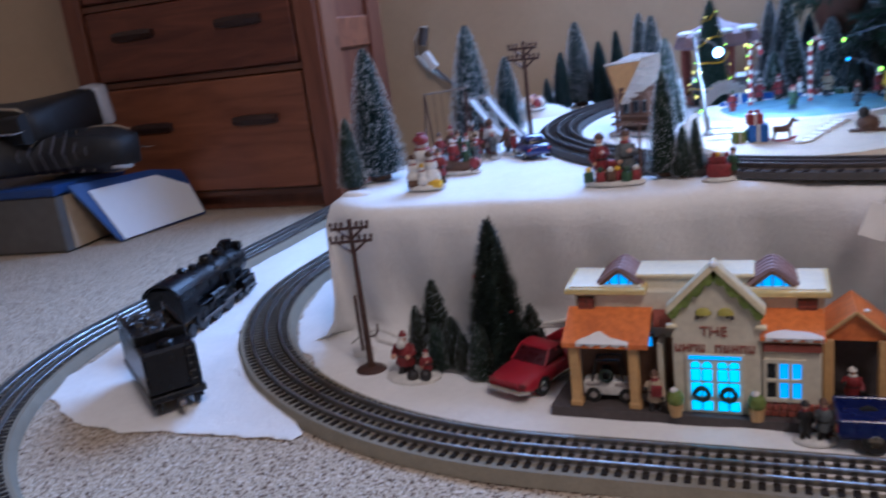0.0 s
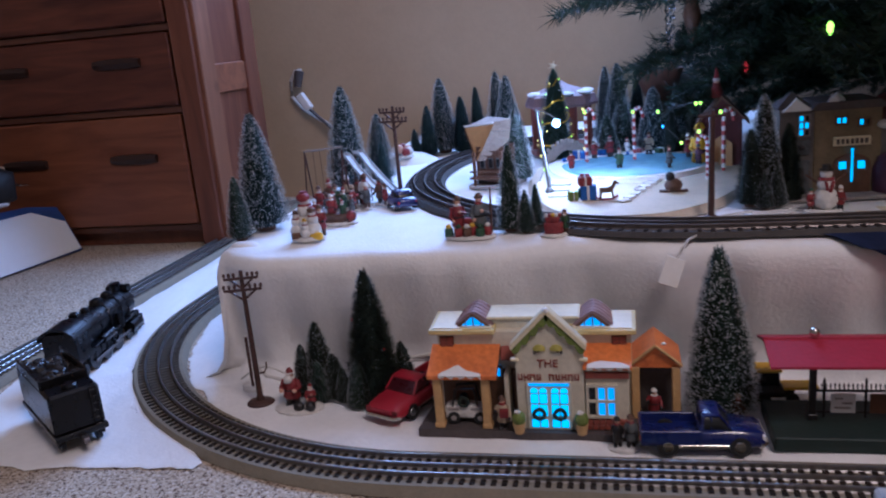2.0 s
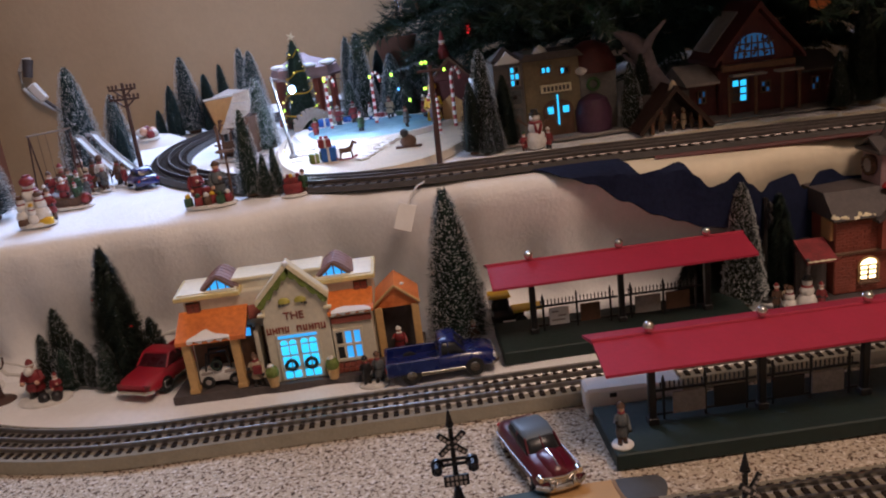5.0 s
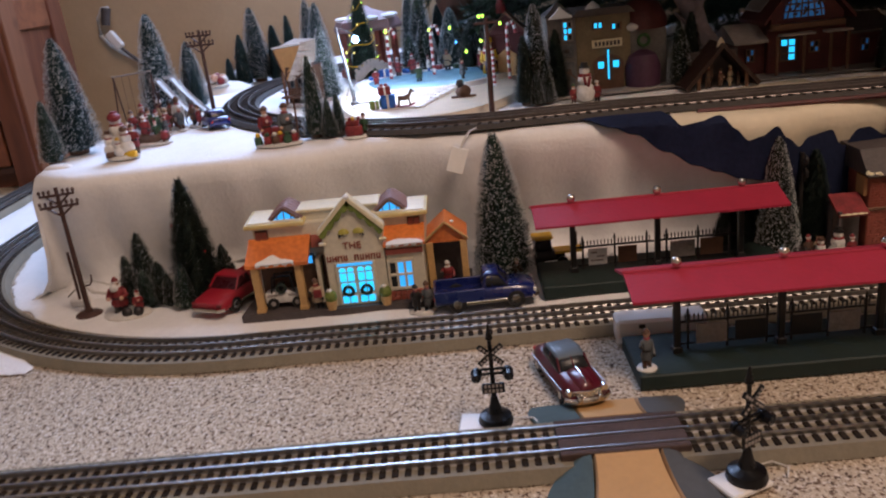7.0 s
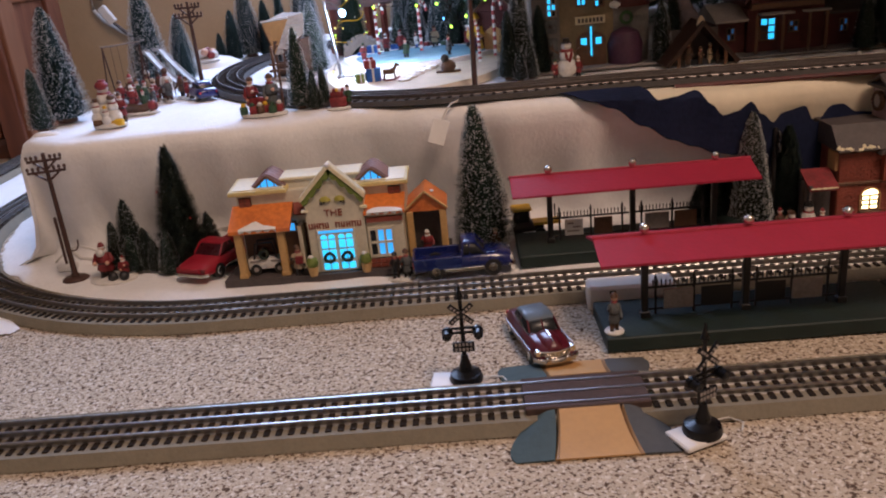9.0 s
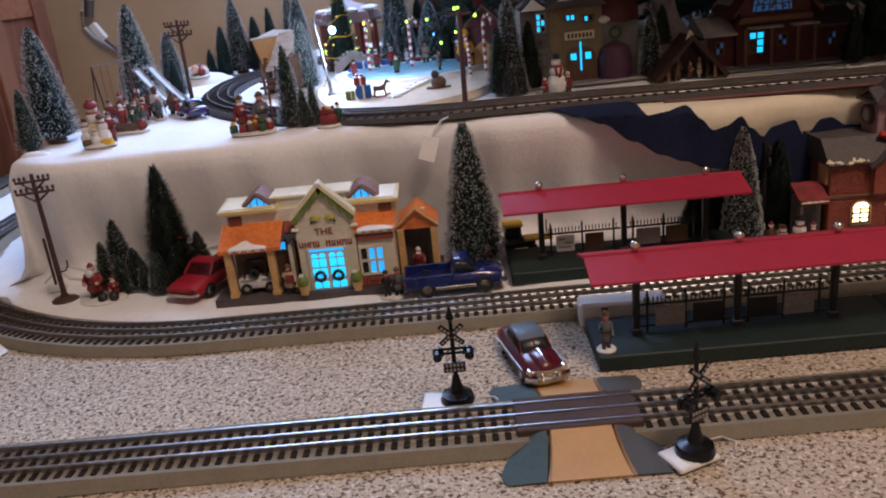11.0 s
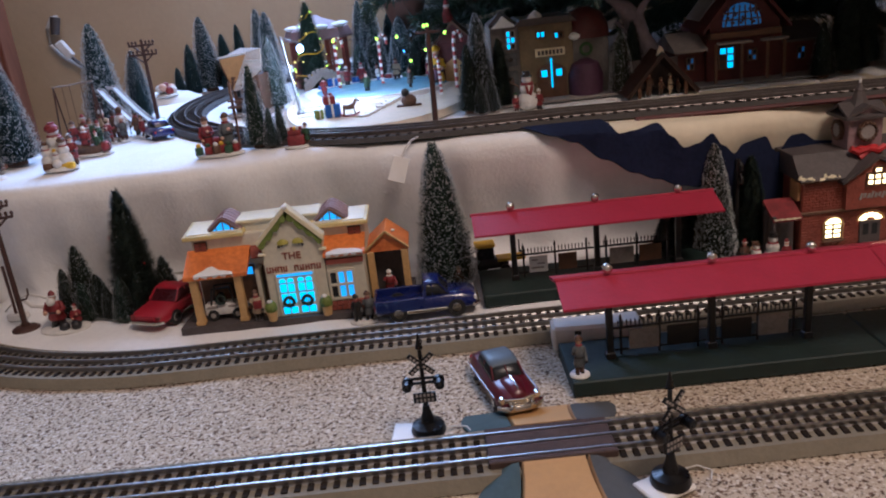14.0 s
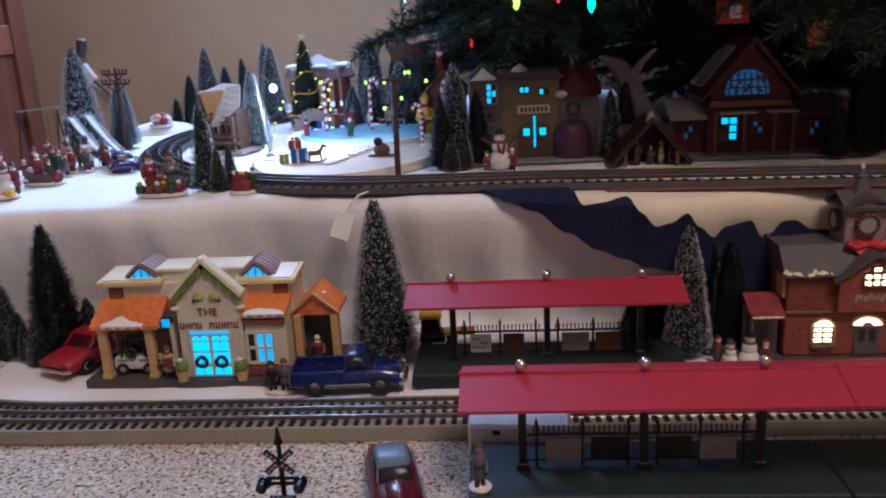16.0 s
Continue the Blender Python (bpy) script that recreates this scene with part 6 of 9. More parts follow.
sheets = []
for off in (0.0, 1.0):
    vv = []
    for f in [j / 14 for j in range(15)]:
        vv.append([bm.verts.new(felt_at(bx, bz + (tz - bz) * f) + Vector((0, -0.0025, 0.0012)) * off) for (bx, bz), (tx, tz) in zip(bots, tops)])
    for a, b in zip(vv, vv[1:]):
        for i in range(NX):
            bm.faces.new((a[i], a[i + 1], b[i + 1], b[i]))
    sheets.append(vv)
for k in (0, -1):
    for i in range(NX):
        bm.faces.new((sheets[0][k][i], sheets[0][k][i + 1], sheets[1][k][i + 1], sheets[1][k][i]))
tagged(part("mountain_felt", bm, "navy", smooth=50), "dark navy felt cut into a wavy mountain outline", "felt cloth")

# strip above the felt: warm lamp light, without daylight, put into the blanket's colour
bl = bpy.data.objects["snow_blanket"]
bl.data.materials.append(M["snow_warm"])
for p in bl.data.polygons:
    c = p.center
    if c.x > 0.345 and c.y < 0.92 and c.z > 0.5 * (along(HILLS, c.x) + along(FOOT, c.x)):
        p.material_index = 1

# red ribbon edge under the right part of the upper track
bm = new_bm()
tube(bm, [(0.42, 0.789, DECK + 0.0015), (0.52, 0.780, DECK + 0.002), (0.62, 0.7745, DECK + 0.002), (0.75, 0.762, DECK + 0.002), (1.0, 0.737, DECK + 0.001)], 0.0030, 6)
tagged(part("red_cord", bm, "lodgered"), "dark red cord along the shelf edge below the track", "cord")

# ---------------- price tag and string ----------------
e = thing("hanging_tag", "blank white card tag hung over the snowy edge", "tag")
bm = new_bm()
box(bm, (0.148, 0.7830, 0.1360), (0.0195, 0.0016, 0.029), ry=20, rx=-12, bevel=0.0006)
part("card", bm, "white", e)
bm = new_bm()
tube(bm, [(0.153, 0.787, 0.149), (0.158, 0.791, 0.158), (0.165, 0.799, 0.1645), (0.176, 0.812, 0.1660)], 0.0011, 5)
part("string", bm, "cable", e)

# ---------------- cable along the foot of the shelf ----------------
bm = new_bm()
tube(bm, [(-0.383, 0.905, 0.030), (-0.368, 0.87, 0.022), (-0.345, 0.84, 0.012), (-0.318, 0.812, 0.008), (-0.28, 0.797, 0.008), (-0.24, 0.815, 0.009), (-0.19, 0.835, 0.012), (-0.15, 0.833, 0.022), (-0.12, 0.826, 0.030), (-0.09, 0.815, 0.034), (-0.07, 0.772, 0.034)], 0.0024, 7)
tagged(part("power_cable", bm, "cable"), "white power cable along the foot of the snow", "cable")
e = thing("plug_block", "small white plug block beside the telegraph pole", "plug", (-0.322, 0.783, 0.004))
bm = new_bm()
box(bm, (0, 0, 0.005), (0.022, 0.014, 0.010), bevel=0.002)
part("body", bm, "white", e)

# ---------------- steam engine and tender ----------------
def locomotive(at, rz):
    """Front towards +x."""
    e = thing("toy_locomotive", "black die-cast steam locomotive standing off the track", "toy train", at, rz)
    e.scale = (0.94, 0.94, 0.94)
    bm = new_bm()
    cone(bm, (-0.062, 0, 0.050), (0.094, 0, 0.050), 0.0205, 0.0205, 22)
    cone(bm, (-0.005, 0, 0.050), (-0.062, 0, 0.051), 0.0208, 0.0235, 22)
    boiler = part("boiler", bm, "iron", e)
    for x in (-0.045, -0.02, 0.01, 0.04, 0.07):
        bm = new_bm()
        cone(bm, (x, 0, 0.050), (x + 0.003, 0, 0.050), 0.0222 if x < -0.01 else 0.0212, 0.0222 if x < -0.01 else 0.0212, 22)
        part("boiler_band", bm, "iron", boiler)
    bm = new_bm()
    cone(bm, (0.094, 0, 0.050), (0.099, 0, 0.050), 0.0205, 0.0185, 22)
    cone(bm, (0.099, 0, 0.050), (0.102, 0, 0.050), 0.012, 0.010, 18)
    sb = part("smokebox_door", bm, "iron", e)
    bm = new_bm()
    cone(bm, (0.100, 0, 0.0565), (0.108, 0, 0.0565), 0.0055, 0.0060, 14)
    part("headlamp", bm, "iron", sb)
    bm = new_bm()
    lathe(bm, [(0.0075, 0.066), (0.0065, 0.070), (0.0065, 0.079), (0.0085, 0.081), (0.0085, 0.083), (0.006, 0.083)], (0.082, 0, 0), 14)
    part("chimney", bm, "iron", e)
    for x, r, h in ((0.052, 0.0095, 0.080), (0.018, 0.0100, 0.081), (-0.018, 0.0070, 0.079)):
        bm = new_bm()
        lathe(bm, [(r, 0.066), (r, h - 0.006), (r * 0.8, h - 0.002), (r * 0.3, h)], (x, 0, 0), 14)
        part("dome", bm, "iron", e)
    bm = new_bm()
    lathe(bm, [(0.003, 0.069), (0.004, 0.076), (0.0025, 0.083)], (0.066, 0.003, 0), 8)
    part("bell", bm, "iron", e)
    bm = new_bm()
    cone(bm, (0.092, -0.016, 0.0715), (0.092, 0.016, 0.0715), 0.0065, 0.0065, 12)
    part("feedwater_heater", bm, "iron", e)
    for s in (-1, 1):
        bm = new_bm()
        tube(bm, [(0.052, s * 0.006, 0.074), (0.050, s * 0.017, 0.064), (0.047, s * 0.0215, 0.050), (0.046, s * 0.022, 0.036)], 0.0012, 5)
        part("sand_pipe", bm, "iron", e)
        bm = new_bm()
        tube(bm, [(0.018, s * 0.006, 0.074), (0.014, s * 0.017, 0.064), (0.010, s * 0.0215, 0.050), (0.009, s * 0.022, 0.036)], 0.0012, 5)
        part("sand_pipe", bm, "iron", e)
        bm = new_bm()
        cone(bm, (0.030, s * 0.0245, 0.032), (0.030, s * 0.0245, 0.052), 0.0052, 0.0052, 10)
        cone(bm, (0.030, s * 0.0245, 0.050), (0.030, s * 0.0245, 0.054), 0.0062, 0.0062, 10)
        part("air_pump", bm, "iron", e)
        bm = new_bm()
        cone(bm, (-0.030, s * 0.0235, 0.0345), (0.004, s * 0.0235, 0.0345), 0.0060, 0.0060, 10)
        part("air_tank", bm, "iron", e)
        bm = new_bm()
        box(bm, (0.074, s * 0.0215, 0.0335), (0.030, 0.010, 0.008), bevel=0.0015)
        part("valve_chest", bm, "iron", e)
    bm = new_bm()
    box(bm, (-0.040, 0.004, 0.0755), (0.012, 0.012, 0.008), bevel=0.002)
    part("turret", bm, "iron", e)
    bm = new_bm()
    box(bm, (-0.080, 0, 0.0475), (0.038, 0.046, 0.046), bevel=0.0015)
    cb = part("cab", bm, "iron", e)
    bm = new_bm()
    rows = []
    for x in (-0.104, -0.058):
        rows.append([Vector((x, 0.027 * math.sin(a), 0.0565 + 0.0215 * math.cos(a))) for a in [(-1.25 + 2.5 * i / 10) for i in range(11)]] + [Vector((x, 0.024 * math.sin(a), 0.0545 + 0.0205 * math.cos(a))) for a in [(1.25 - 2.5 * i / 10) for i in range(11)]])
    rings(bm, rows)
    part("cab_roof", bm, "iron", cb)
    for s in (-1, 1):
        for x in (-0.088, -0.073):
            bm = new_bm()
            box(bm, (x, s * 0.0232, 0.058), (0.010, 0.001, 0.012))
            part("cab_window", bm, "carglass", cb)
    bm = new_bm()
    box(bm, (0.002, 0, 0.0245), (0.180, 0.026, 0.010), bevel=0.001)
    for s in (-1, 1):
        box(bm, (0.016, s * 0.0215, 0.0345), (0.150, 0.010, 0.0022), bevel=0.0005)
    part("frame", bm, "iron", e)
    for s in (-1, 1):
        for x in (-0.048, -0.012, 0.024):
            bm = new_bm()
            cone(bm, (x, s * 0.0145, 0.0175), (x, s * 0.0195, 0.0175), 0.0175, 0.0172, 22)
            cone(bm, (x, s * 0.0195, 0.0175), (x, s * 0.0205, 0.0175), 0.0060, 0.0045, 12)
            part("driving_wheel", bm, "iron", e)
        for x in (0.062, 0.084, -0.078):
            bm = new_bm()
            cone(bm, (x, s * 0.0150, 0.009), (x, s * 0.0190, 0.009), 0.009, 0.0088, 16)
            part("small_wheel", bm, "iron", e)
        bm = new_bm()
        box(bm, (-0.012, s * 0.0222, 0.0125), (0.084, 0.0020, 0.0040), bevel=0.0004)
        box(bm, (0.040, s * 0.0242, 0.0165), (0.070, 0.0018, 0.0034), bevel=0.0004)
        part("side_rod", bm, "rail_dark", e)
        bm = new_bm()
        cone(bm, (0.058, s * 0.0220, 0.0195), (0.092, s * 0.0220, 0.0195), 0.0085, 0.0085, 16)
        part("cylinder", bm, "iron", e)
        bm = new_bm()
        tube(bm, [(-0.058, s * 0.0225, 0.060), (0.0, s * 0.0220, 0.060), (0.060, s * 0.0216, 0.060), (0.096, s * 0.0200, 0.056)], 0.0008, 5)
        part("handrail", bm, "iron", e)
    bm = new_bm()
    prism(bm, [(0.098, 0.004), (0.118, 0.004), (0.100, 0.020), (0.098, 0.020)], -0.019, 0.019)
    box(bm, (0.099, 0, 0.0235), (0.006, 0.050, 0.007), bevel=0.0008)
    part("pilot", bm, "iron", e)
    return e


def tender(at, rz):
    e = thing("toy_tender", "black die-cast coal tender standing askew behind the locomotive", "toy train", at, rz)
    e.scale = (1.10, 1.08, 1.08)
    bm = new_bm()
    box(bm, (0, 0, 0.0400), (0.118, 0.046, 0.040), bevel=0.0025)
    box(bm, (0, 0, 0.0175), (0.124, 0.048, 0.006), bevel=0.001)
    part("body", bm, "iron", e)
    bm = new_bm()
    for s in (-1, 1):
        box(bm, (0.012, s * 0.0215, 0.0635), (0.088, 0.0022, 0.010), bevel=0.0006)
        part("coal_board", bm, "iron", e)
        bm = new_bm()
    box(bm, (-0.033, 0, 0.0635), (0.0022, 0.043, 0.010), bevel=0.0006)
    part("coal_board", bm, "iron", e)
    bm = new_bm()
    rnd = random.Random(5)
    for k in range(46):
        x, y = rnd.uniform(-0.028, 0.050), rnd.uniform(-0.017, 0.017)
        box(bm, (x, y, 0.0585 + 0.003 * rnd.random() + 0.03 * max(0, 0.02 - abs(y)) * 0.4), (0.008, 0.007, 0.006), rz=rnd.uniform(0, 90), rx=rnd.uniform(-40, 40), bevel=0.001)
    tagged(part("coal", bm, "blackp", e), "black coal load", kind="stuff")
    bm = new_bm()
    lathe(bm, [(0.0070, 0.059), (0.0070, 0.063), (0.0055, 0.0645)], (-0.048, 0, 0), 14)
    part("water_hatch", bm, "iron", e)
    bm = new_bm()
    for y in (-0.019, -0.013):
        cone(bm, (-0.061, y, 0.016), (-0.061, y, 0.060), 0.0008, 0.0008, 5)
    for k in range(6):
        cone(bm, (-0.061, -0.019, 0.021 + 0.007 * k), (-0.061, -0.013, 0.021 + 0.007 * k), 0.0006, 0.0006, 5)
    part("ladder", bm, "iron", e)
    for x in (-0.034, 0.034):
        bm = new_bm()
        for s in (-1, 1):
            box(bm, (x, s * 0.0205, 0.0105), (0.040, 0.003, 0.007), bevel=0.0008)
        tr = part("bogie", bm, "iron", e)
        for dx in (-0.012, 0.012):
            for s in (-1, 1):
                bm = new_bm()
                cone(bm, (x + dx, s * 0.0145, 0.0085), (x + dx, s * 0.0190, 0.0085), 0.0085, 0.0083, 16)
                part("wheel", bm, "iron", tr)
    bm = new_bm()
    box(bm, (-0.066, 0, 0.013), (0.012, 0.006, 0.005), bevel=0.001)
    part("coupler", bm, "rail_dark", e)
    return e


locomotive((-0.591, 0.880, 0.006), 100)
tender((-0.492, 0.677, 0.006), 142)

# ---------------- dresser ----------------
def dresser():
    e = thing("pine_dresser", "dark-stained knotty pine chest of drawers on the carpet", "dresser", (-1.012, 1.486, 0))
    w, d, h = 0.60, 0.26, 1.06
    bm = new_bm()
    for s in (-1, 1):
        box(bm, (s * (w / 2 - 0.012), d / 2, h / 2), (0.024, d, h), bevel=0.002)
    box(bm, (0, d - 0.006, h / 2), (w - 0.05, 0.010, h))
    box(bm, (0, d / 2 + 0.01, 0.030), (w - 0.05, d - 0.03, 0.058))
    part("carcass", bm, "pine_v", e)
    bm = new_bm()
    box(bm, (0, d / 2 - 0.008, h + 0.011), (w + 0.03, d + 0.02, 0.022), bevel=0.004)
    part("top", bm, "pine", e)
    bm = new_bm()
    for s in (-1, 1):
        bm = new_bm()
        box(bm, (s * (w / 2 - 0.021), -0.004, h / 2), (0.044, 0.014, h), bevel=0.002)
        part("stile", bm, "pine_v", e)
    for y, wd, mt in ((0.030, 0.060, "pine_gold"), (d - 0.030, 0.060, "pine_v")):
        bm = new_bm()
        box(bm, (w / 2 + 0.0045, y, h / 2), (0.011, wd, h - 0.004), bevel=0.002)
        part("side_post", bm, mt, e)
    for z in (0.035, 0.335, 0.70, 1.02):
        bm = new_bm()
        box(bm, (w / 2 + 0.0030, d / 2, z), (0.008, d - 0.124, 0.060), bevel=0.002)
        part("side_rail", bm, "pine_light", e)
    zs = [(0.045, 0.276), (0.290, 0.437), (0.451, 0.600), (0.614, 0.790), (0.804, 1.035)]
    for k, (a, b) in enumerate(zs):
        bm = new_bm()
        box(bm, (0, 0.012, a - 0.0065), (w - 0.06, 0.02, 0.012))
        part("rail", bm, "pine_dark", e)
        bm = new_bm()
        box(bm, (0, 0.004, (a + b) / 2), (w - 0.104, 0.020, b - a - 0.004), bevel=0.003)
        dr = part("drawer", bm, "pine" if k else "pine_light", e, "" if k else "lighter orange pine drawer")
        for x in (-0.13, 0.13):
            bm = new_bm()
            zc = a + (b - a) * 0.62
            rows = []
            for i in range(9):
                u = -1 + i / 4
                hh = 0.011 * (1 - 0.25 * u ** 4)
                rows.append([Vector((x + 0.052 * u, yy, zc + zz * hh)) for yy, zz in ((-0.004, -1), (-0.012, -0.8), (-0.017, 0.1), (-0.014, 0.9), (-0.004, 1))])
            rings(bm, rows)
            part("pull", bm, "pull", dr, "dark carved drawer pull")
    return e


dresser()

# ---------------- skates, box and card by the dresser ----------------
def skate(at, rz, tilt, label, cuff="whiterub", holder="leather"):
    """A hockey skate along x, toe towards +x."""
    e = thing("hockey_skate", label, "skate", at, rz)
    bm = new_bm()
    hull(bm, [(-0.118, 0.018, 0.024, 0.02, 0.065), (-0.108, 0.030, 0.034, 0.012, 0.14), (-0.095, 0.036, 0.038, 0.010, 0.20), (-0.055, 0.039, 0.040, 0.010, 0.210), (-0.030, 0.040, 0.038, 0.010, 0.165), (-0.005, 0.041, 0.036, 0.010, 0.125), (0.04, 0.044, 0.034, 0.010, 0.095), (0.09, 0.043, 0.031, 0.010, 0.078), (0.122, 0.036, 0.024, 0.010, 0.066), (0.140, 0.022, 0.014, 0.012, 0.050)])
    boot = part("boot", bm, "leather", e, "black leather boot", smooth=60)
    bm = new_bm()
    hull(bm, [(-0.112, 0.026, 0.028, -0.008, 0.013), (-0.06, 0.024, 0.026, -0.010, 0.010), (0.0, 0.012, 0.014, -0.006, 0.008), (0.06, 0.024, 0.026, -0.010, 0.010), (0.125, 0.028, 0.030, -0.008, 0.013)])
    part("holder", bm, holder, e, "blade holder")
    bm = new_bm()
    box(bm, (0.005, 0, -0.020), (0.262, 0.003, 0.024), bevel=0.001)
    part("blade", bm, "chrome", e)
    bm = new_bm()
    hull(bm, [(-0.104, 0.036, 0.038, 0.186, 0.204), (-0.095, 0.039, 0.040, 0.176, 0.214), (-0.055, 0.042, 0.043, 0.176, 0.222), (-0.046, 0.041, 0.041, 0.184, 0.218)])
    part("ankle_cuff", bm, cuff, e, "pale ankle cuff", smooth=60)
    for k in range(7):
        x, z = -0.024 + 0.0165 * k, 0.150 - 0.0115 * k
        bm = new_bm()
        tube(bm, [(x, -0.032, z - 0.014), (x + 0.005, 0, z + 0.004), (x, 0.032, z - 0.014)], 0.002, 5)
        part("lace", bm, "slate", e)
        for s in (-1, 1):
            bm = new_bm()
            lathe(bm, [(0.0022, 0), (0.0034, 0.0006), (0.0034, 0.0016), (0.0018, 0.0018)], (x - 0.004, s * 0.0365, z - 0.020), 8)
            part("eyelet", bm, "chrome", boot)
    bm = new_bm()
    rings(bm, [[Vector((0.118 + (0.016 + 0.004 * math.cos(b)) * math.cos(a), -0.034 + 0.004 * math.sin(b), 0.036 + (0.016 + 0.004 * math.cos(b)) * math.sin(a))) for b in [q * math.pi / 3 for q in range(6)]] for a in [k * math.pi / 8 for k in range(17)]], cap=False)
    part("toe_ring", bm, "whiterub", boot)
    for s in (-1, 1):
        bm = new_bm()
        tube(bm, [(-0.110, s * 0.024, 0.016), (-0.09, s * 0.036, 0.013), (-0.03, s * 0.0405, 0.013), (0.04, s * 0.0445, 0.013), (0.09, s * 0.0435, 0.013), (0.124, s * 0.035, 0.013)], 0.0022, 5)
        part("welt", bm, "tan", boot, "tan stitched welt")
    e.matrix_basis = e.matrix_basis @ pose(0, 0, 0, tilt, 0, 0)
    return e


e = thing("card_box", "worn dark grey storage box on the carpet", "box", (-1.29, 1.275, 0), 6)
bm = new_bm()
box(bm, (0, 0, 0.055), (0.27, 0.20, 0.108), bevel=0.003)
part("body", bm, "cardgrey", e)
bm = new_bm()
box(bm, (0, 0, 0.118), (0.280, 0.210, 0.018), bevel=0.003)
part("lid", bm, "bluecard", e, "blue box lid")
bm = new_bm()
box(bm, (0.1365, 0, 0.055), (0.003, 0.16, 0.10))
part("end_panel", bm, "tan", e)
skate((-1.190, 1.345, 0.170), -4, 84, "black and white hockey skate lying on its side on a box")
skate((-1.300, 1.215, 0.232), 172, 84, "black and white hockey skate lying across the other skate")
e = thing("open_box_flap", "white-lined blue card flap leaning open on the storage box", "box flap")
LINING = [Vector(p) for p in ((-1.123, 1.244, 0.104), (-1.080, 1.264, 0.003), (-1.046, 1.466, 0.005), (-1.071, 1.466, 0.065), (-1.097, 1.402, 0.100))]
BACKING = [Vector(p) for p in ((-1.136, 1.212, 0.122), (-1.082, 1.256, 0.002), (-1.044, 1.470, 0.002), (-1.074, 1.470, 0.076), (-1.088, 1.470, 0.098), (-1.103, 1.400, 0.113))]
nrm = Vector((0.93, 0.0, 0.38)) * 0.003
for name, corners, o0, o1, mt, lab in (("outer_sheet", BACKING, 0.0, 0.9, "bluecard", "blue card"), ("lining", LINING, 1.0, 1.7, "paper", "white lining")):
    bm = new_bm()
    a = [bm.verts.new(p + nrm * o1) for p in corners]
    b = [bm.verts.new(p + nrm * o0) for p in corners]
    bm.faces.new(a)
    bm.faces.new(b[::-1])
    for i in range(len(a)):
        j = (i + 1) % len(a)
        bm.faces.new((a[i], b[i], b[j], a[j]))
    part(name, bm, mt, e, lab, smooth=0)

# white lamp leads along the foot of the snow slope
for lab, pts in (("thin white lead running from shop to the fir trees", [(-0.085, 0.757, 0.050), (-0.100, 0.770, 0.0475), (-0.118, 0.776, 0.0445), (-0.140, 0.778, 0.0425), (-0.165, 0.780, 0.040), (-0.185, 0.783, 0.020), (-0.195, 0.784, 0.006)]),
                 ("thin white lead on the snow behind telegraph pole", [(-0.345, 0.800, 0.010), (-0.318, 0.781, 0.030), (-0.299, 0.776, 0.037), (-0.285, 0.775, 0.033), (-0.268, 0.776, 0.024), (-0.252, 0.780, 0.006)])):
    e = thing("lamp_lead", lab, "cable")
    bm = new_bm()
    tube(bm, pts, 0.0011, 6)
    part("lead", bm, "cable", e)

# ================ on the snowy shelf ================
Z = DECK + 0.0015
U = "bottle-brush trees on the snowy shelf"
for x, y, h, r, st, sn in (
        (-0.344, 0.922, 0.146, 0.037, "blue", "some"), (-0.352, 0.868, 0.078, 0.019, "green", "some"),
        (-0.310, 1.165, 0.157, 0.040, "blue", "some"), (-0.277, 1.225, 0.108, 0.030, "blue", "some"), (-0.262, 1.185, 0.066, 0.017, "blue", "light"),
        (-0.021, 0.868, 0.098, 0.020, "green", "some"), (-0.003, 0.858, 0.048, 0.013, "green", "some"), (0.008, 0.868, 0.052, 0.012, "green", "some"),
        (-0.046, 1.168, 0.112, 0.027, "green", "some"), (-0.10, 1.19, 0.060, 0.020, "green", None),
        (-0.230, 1.505, 0.140, 0.036, "blue", "some"), (-0.252, 1.46, 0.095, 0.026, "blue", "light"), (-0.190, 1.49, 0.105, 0.030, "blue", "light"),
        (-0.272, 1.44, 0.056, 0.018, "blue", "light"), (-0.165, 1.52, 0.118, 0.026, "blue", "light"), (-0.131, 1.55, 0.142, 0.030, "blue", "some"), (-0.106, 1.50, 0.136, 0.034, "blue", "some"),
        (0.074, 1.47, 0.140, 0.028, "blue", "some"), (0.095, 1.43, 0.146, 0.034, "blue", "some"), (0.128, 1.46, 0.112, 0.030, "blue", "light"), (0.105, 1.36, 0.098, 0.028, "green", "heavy"), (0.160, 1.47, 0.120, 0.030, "blue", "some"),
        (0.178, 1.285, 0.074, 0.024, "dark", "light"), (0.150, 1.345, 0.110, 0.032, "blue", "some"), (0.190, 1.370, 0.100, 0.030, "blue", "heavy"), (0.235, 1.40, 0.115, 0.032, "blue", "some"), (0.080, 1.30, 0.075, 0.024, "green", "some"),
        (0.262, 0.962, 0.124, 0.027, "dark", "some"), (0.245, 0.944, 0.088, 0.022, "dark", "light"), (0.272, 0.938, 0.046, 0.013, "dark", "heavy"), (0.257, 0.930, 0.040, 0.012, "dark", "some"), (0.287, 0.962, 0.090, 0.022, "dark", None),
        (0.448, 0.965, 0.084, 0.020, "dark", "some"), (0.468, 0.985, 0.092, 0.022, "dark", "light"), (0.70, 0.93, 0.07, 0.02, "dark", "light")):
    fir((x, y, Z), h, r, st, sn, "", U)

for x, y, h, r in ((0.735, 0.945, 0.120, 0.036), (0.775, 0.985, 0.150, 0.042), (0.815, 0.930, 0.110, 0.036), (0.860, 0.985, 0.150, 0.045), (0.915, 0.950, 0.130, 0.042)):
    fir((x, y, Z), h, r, "dark", None, "dark bottle-brush fir tree without snow", U)

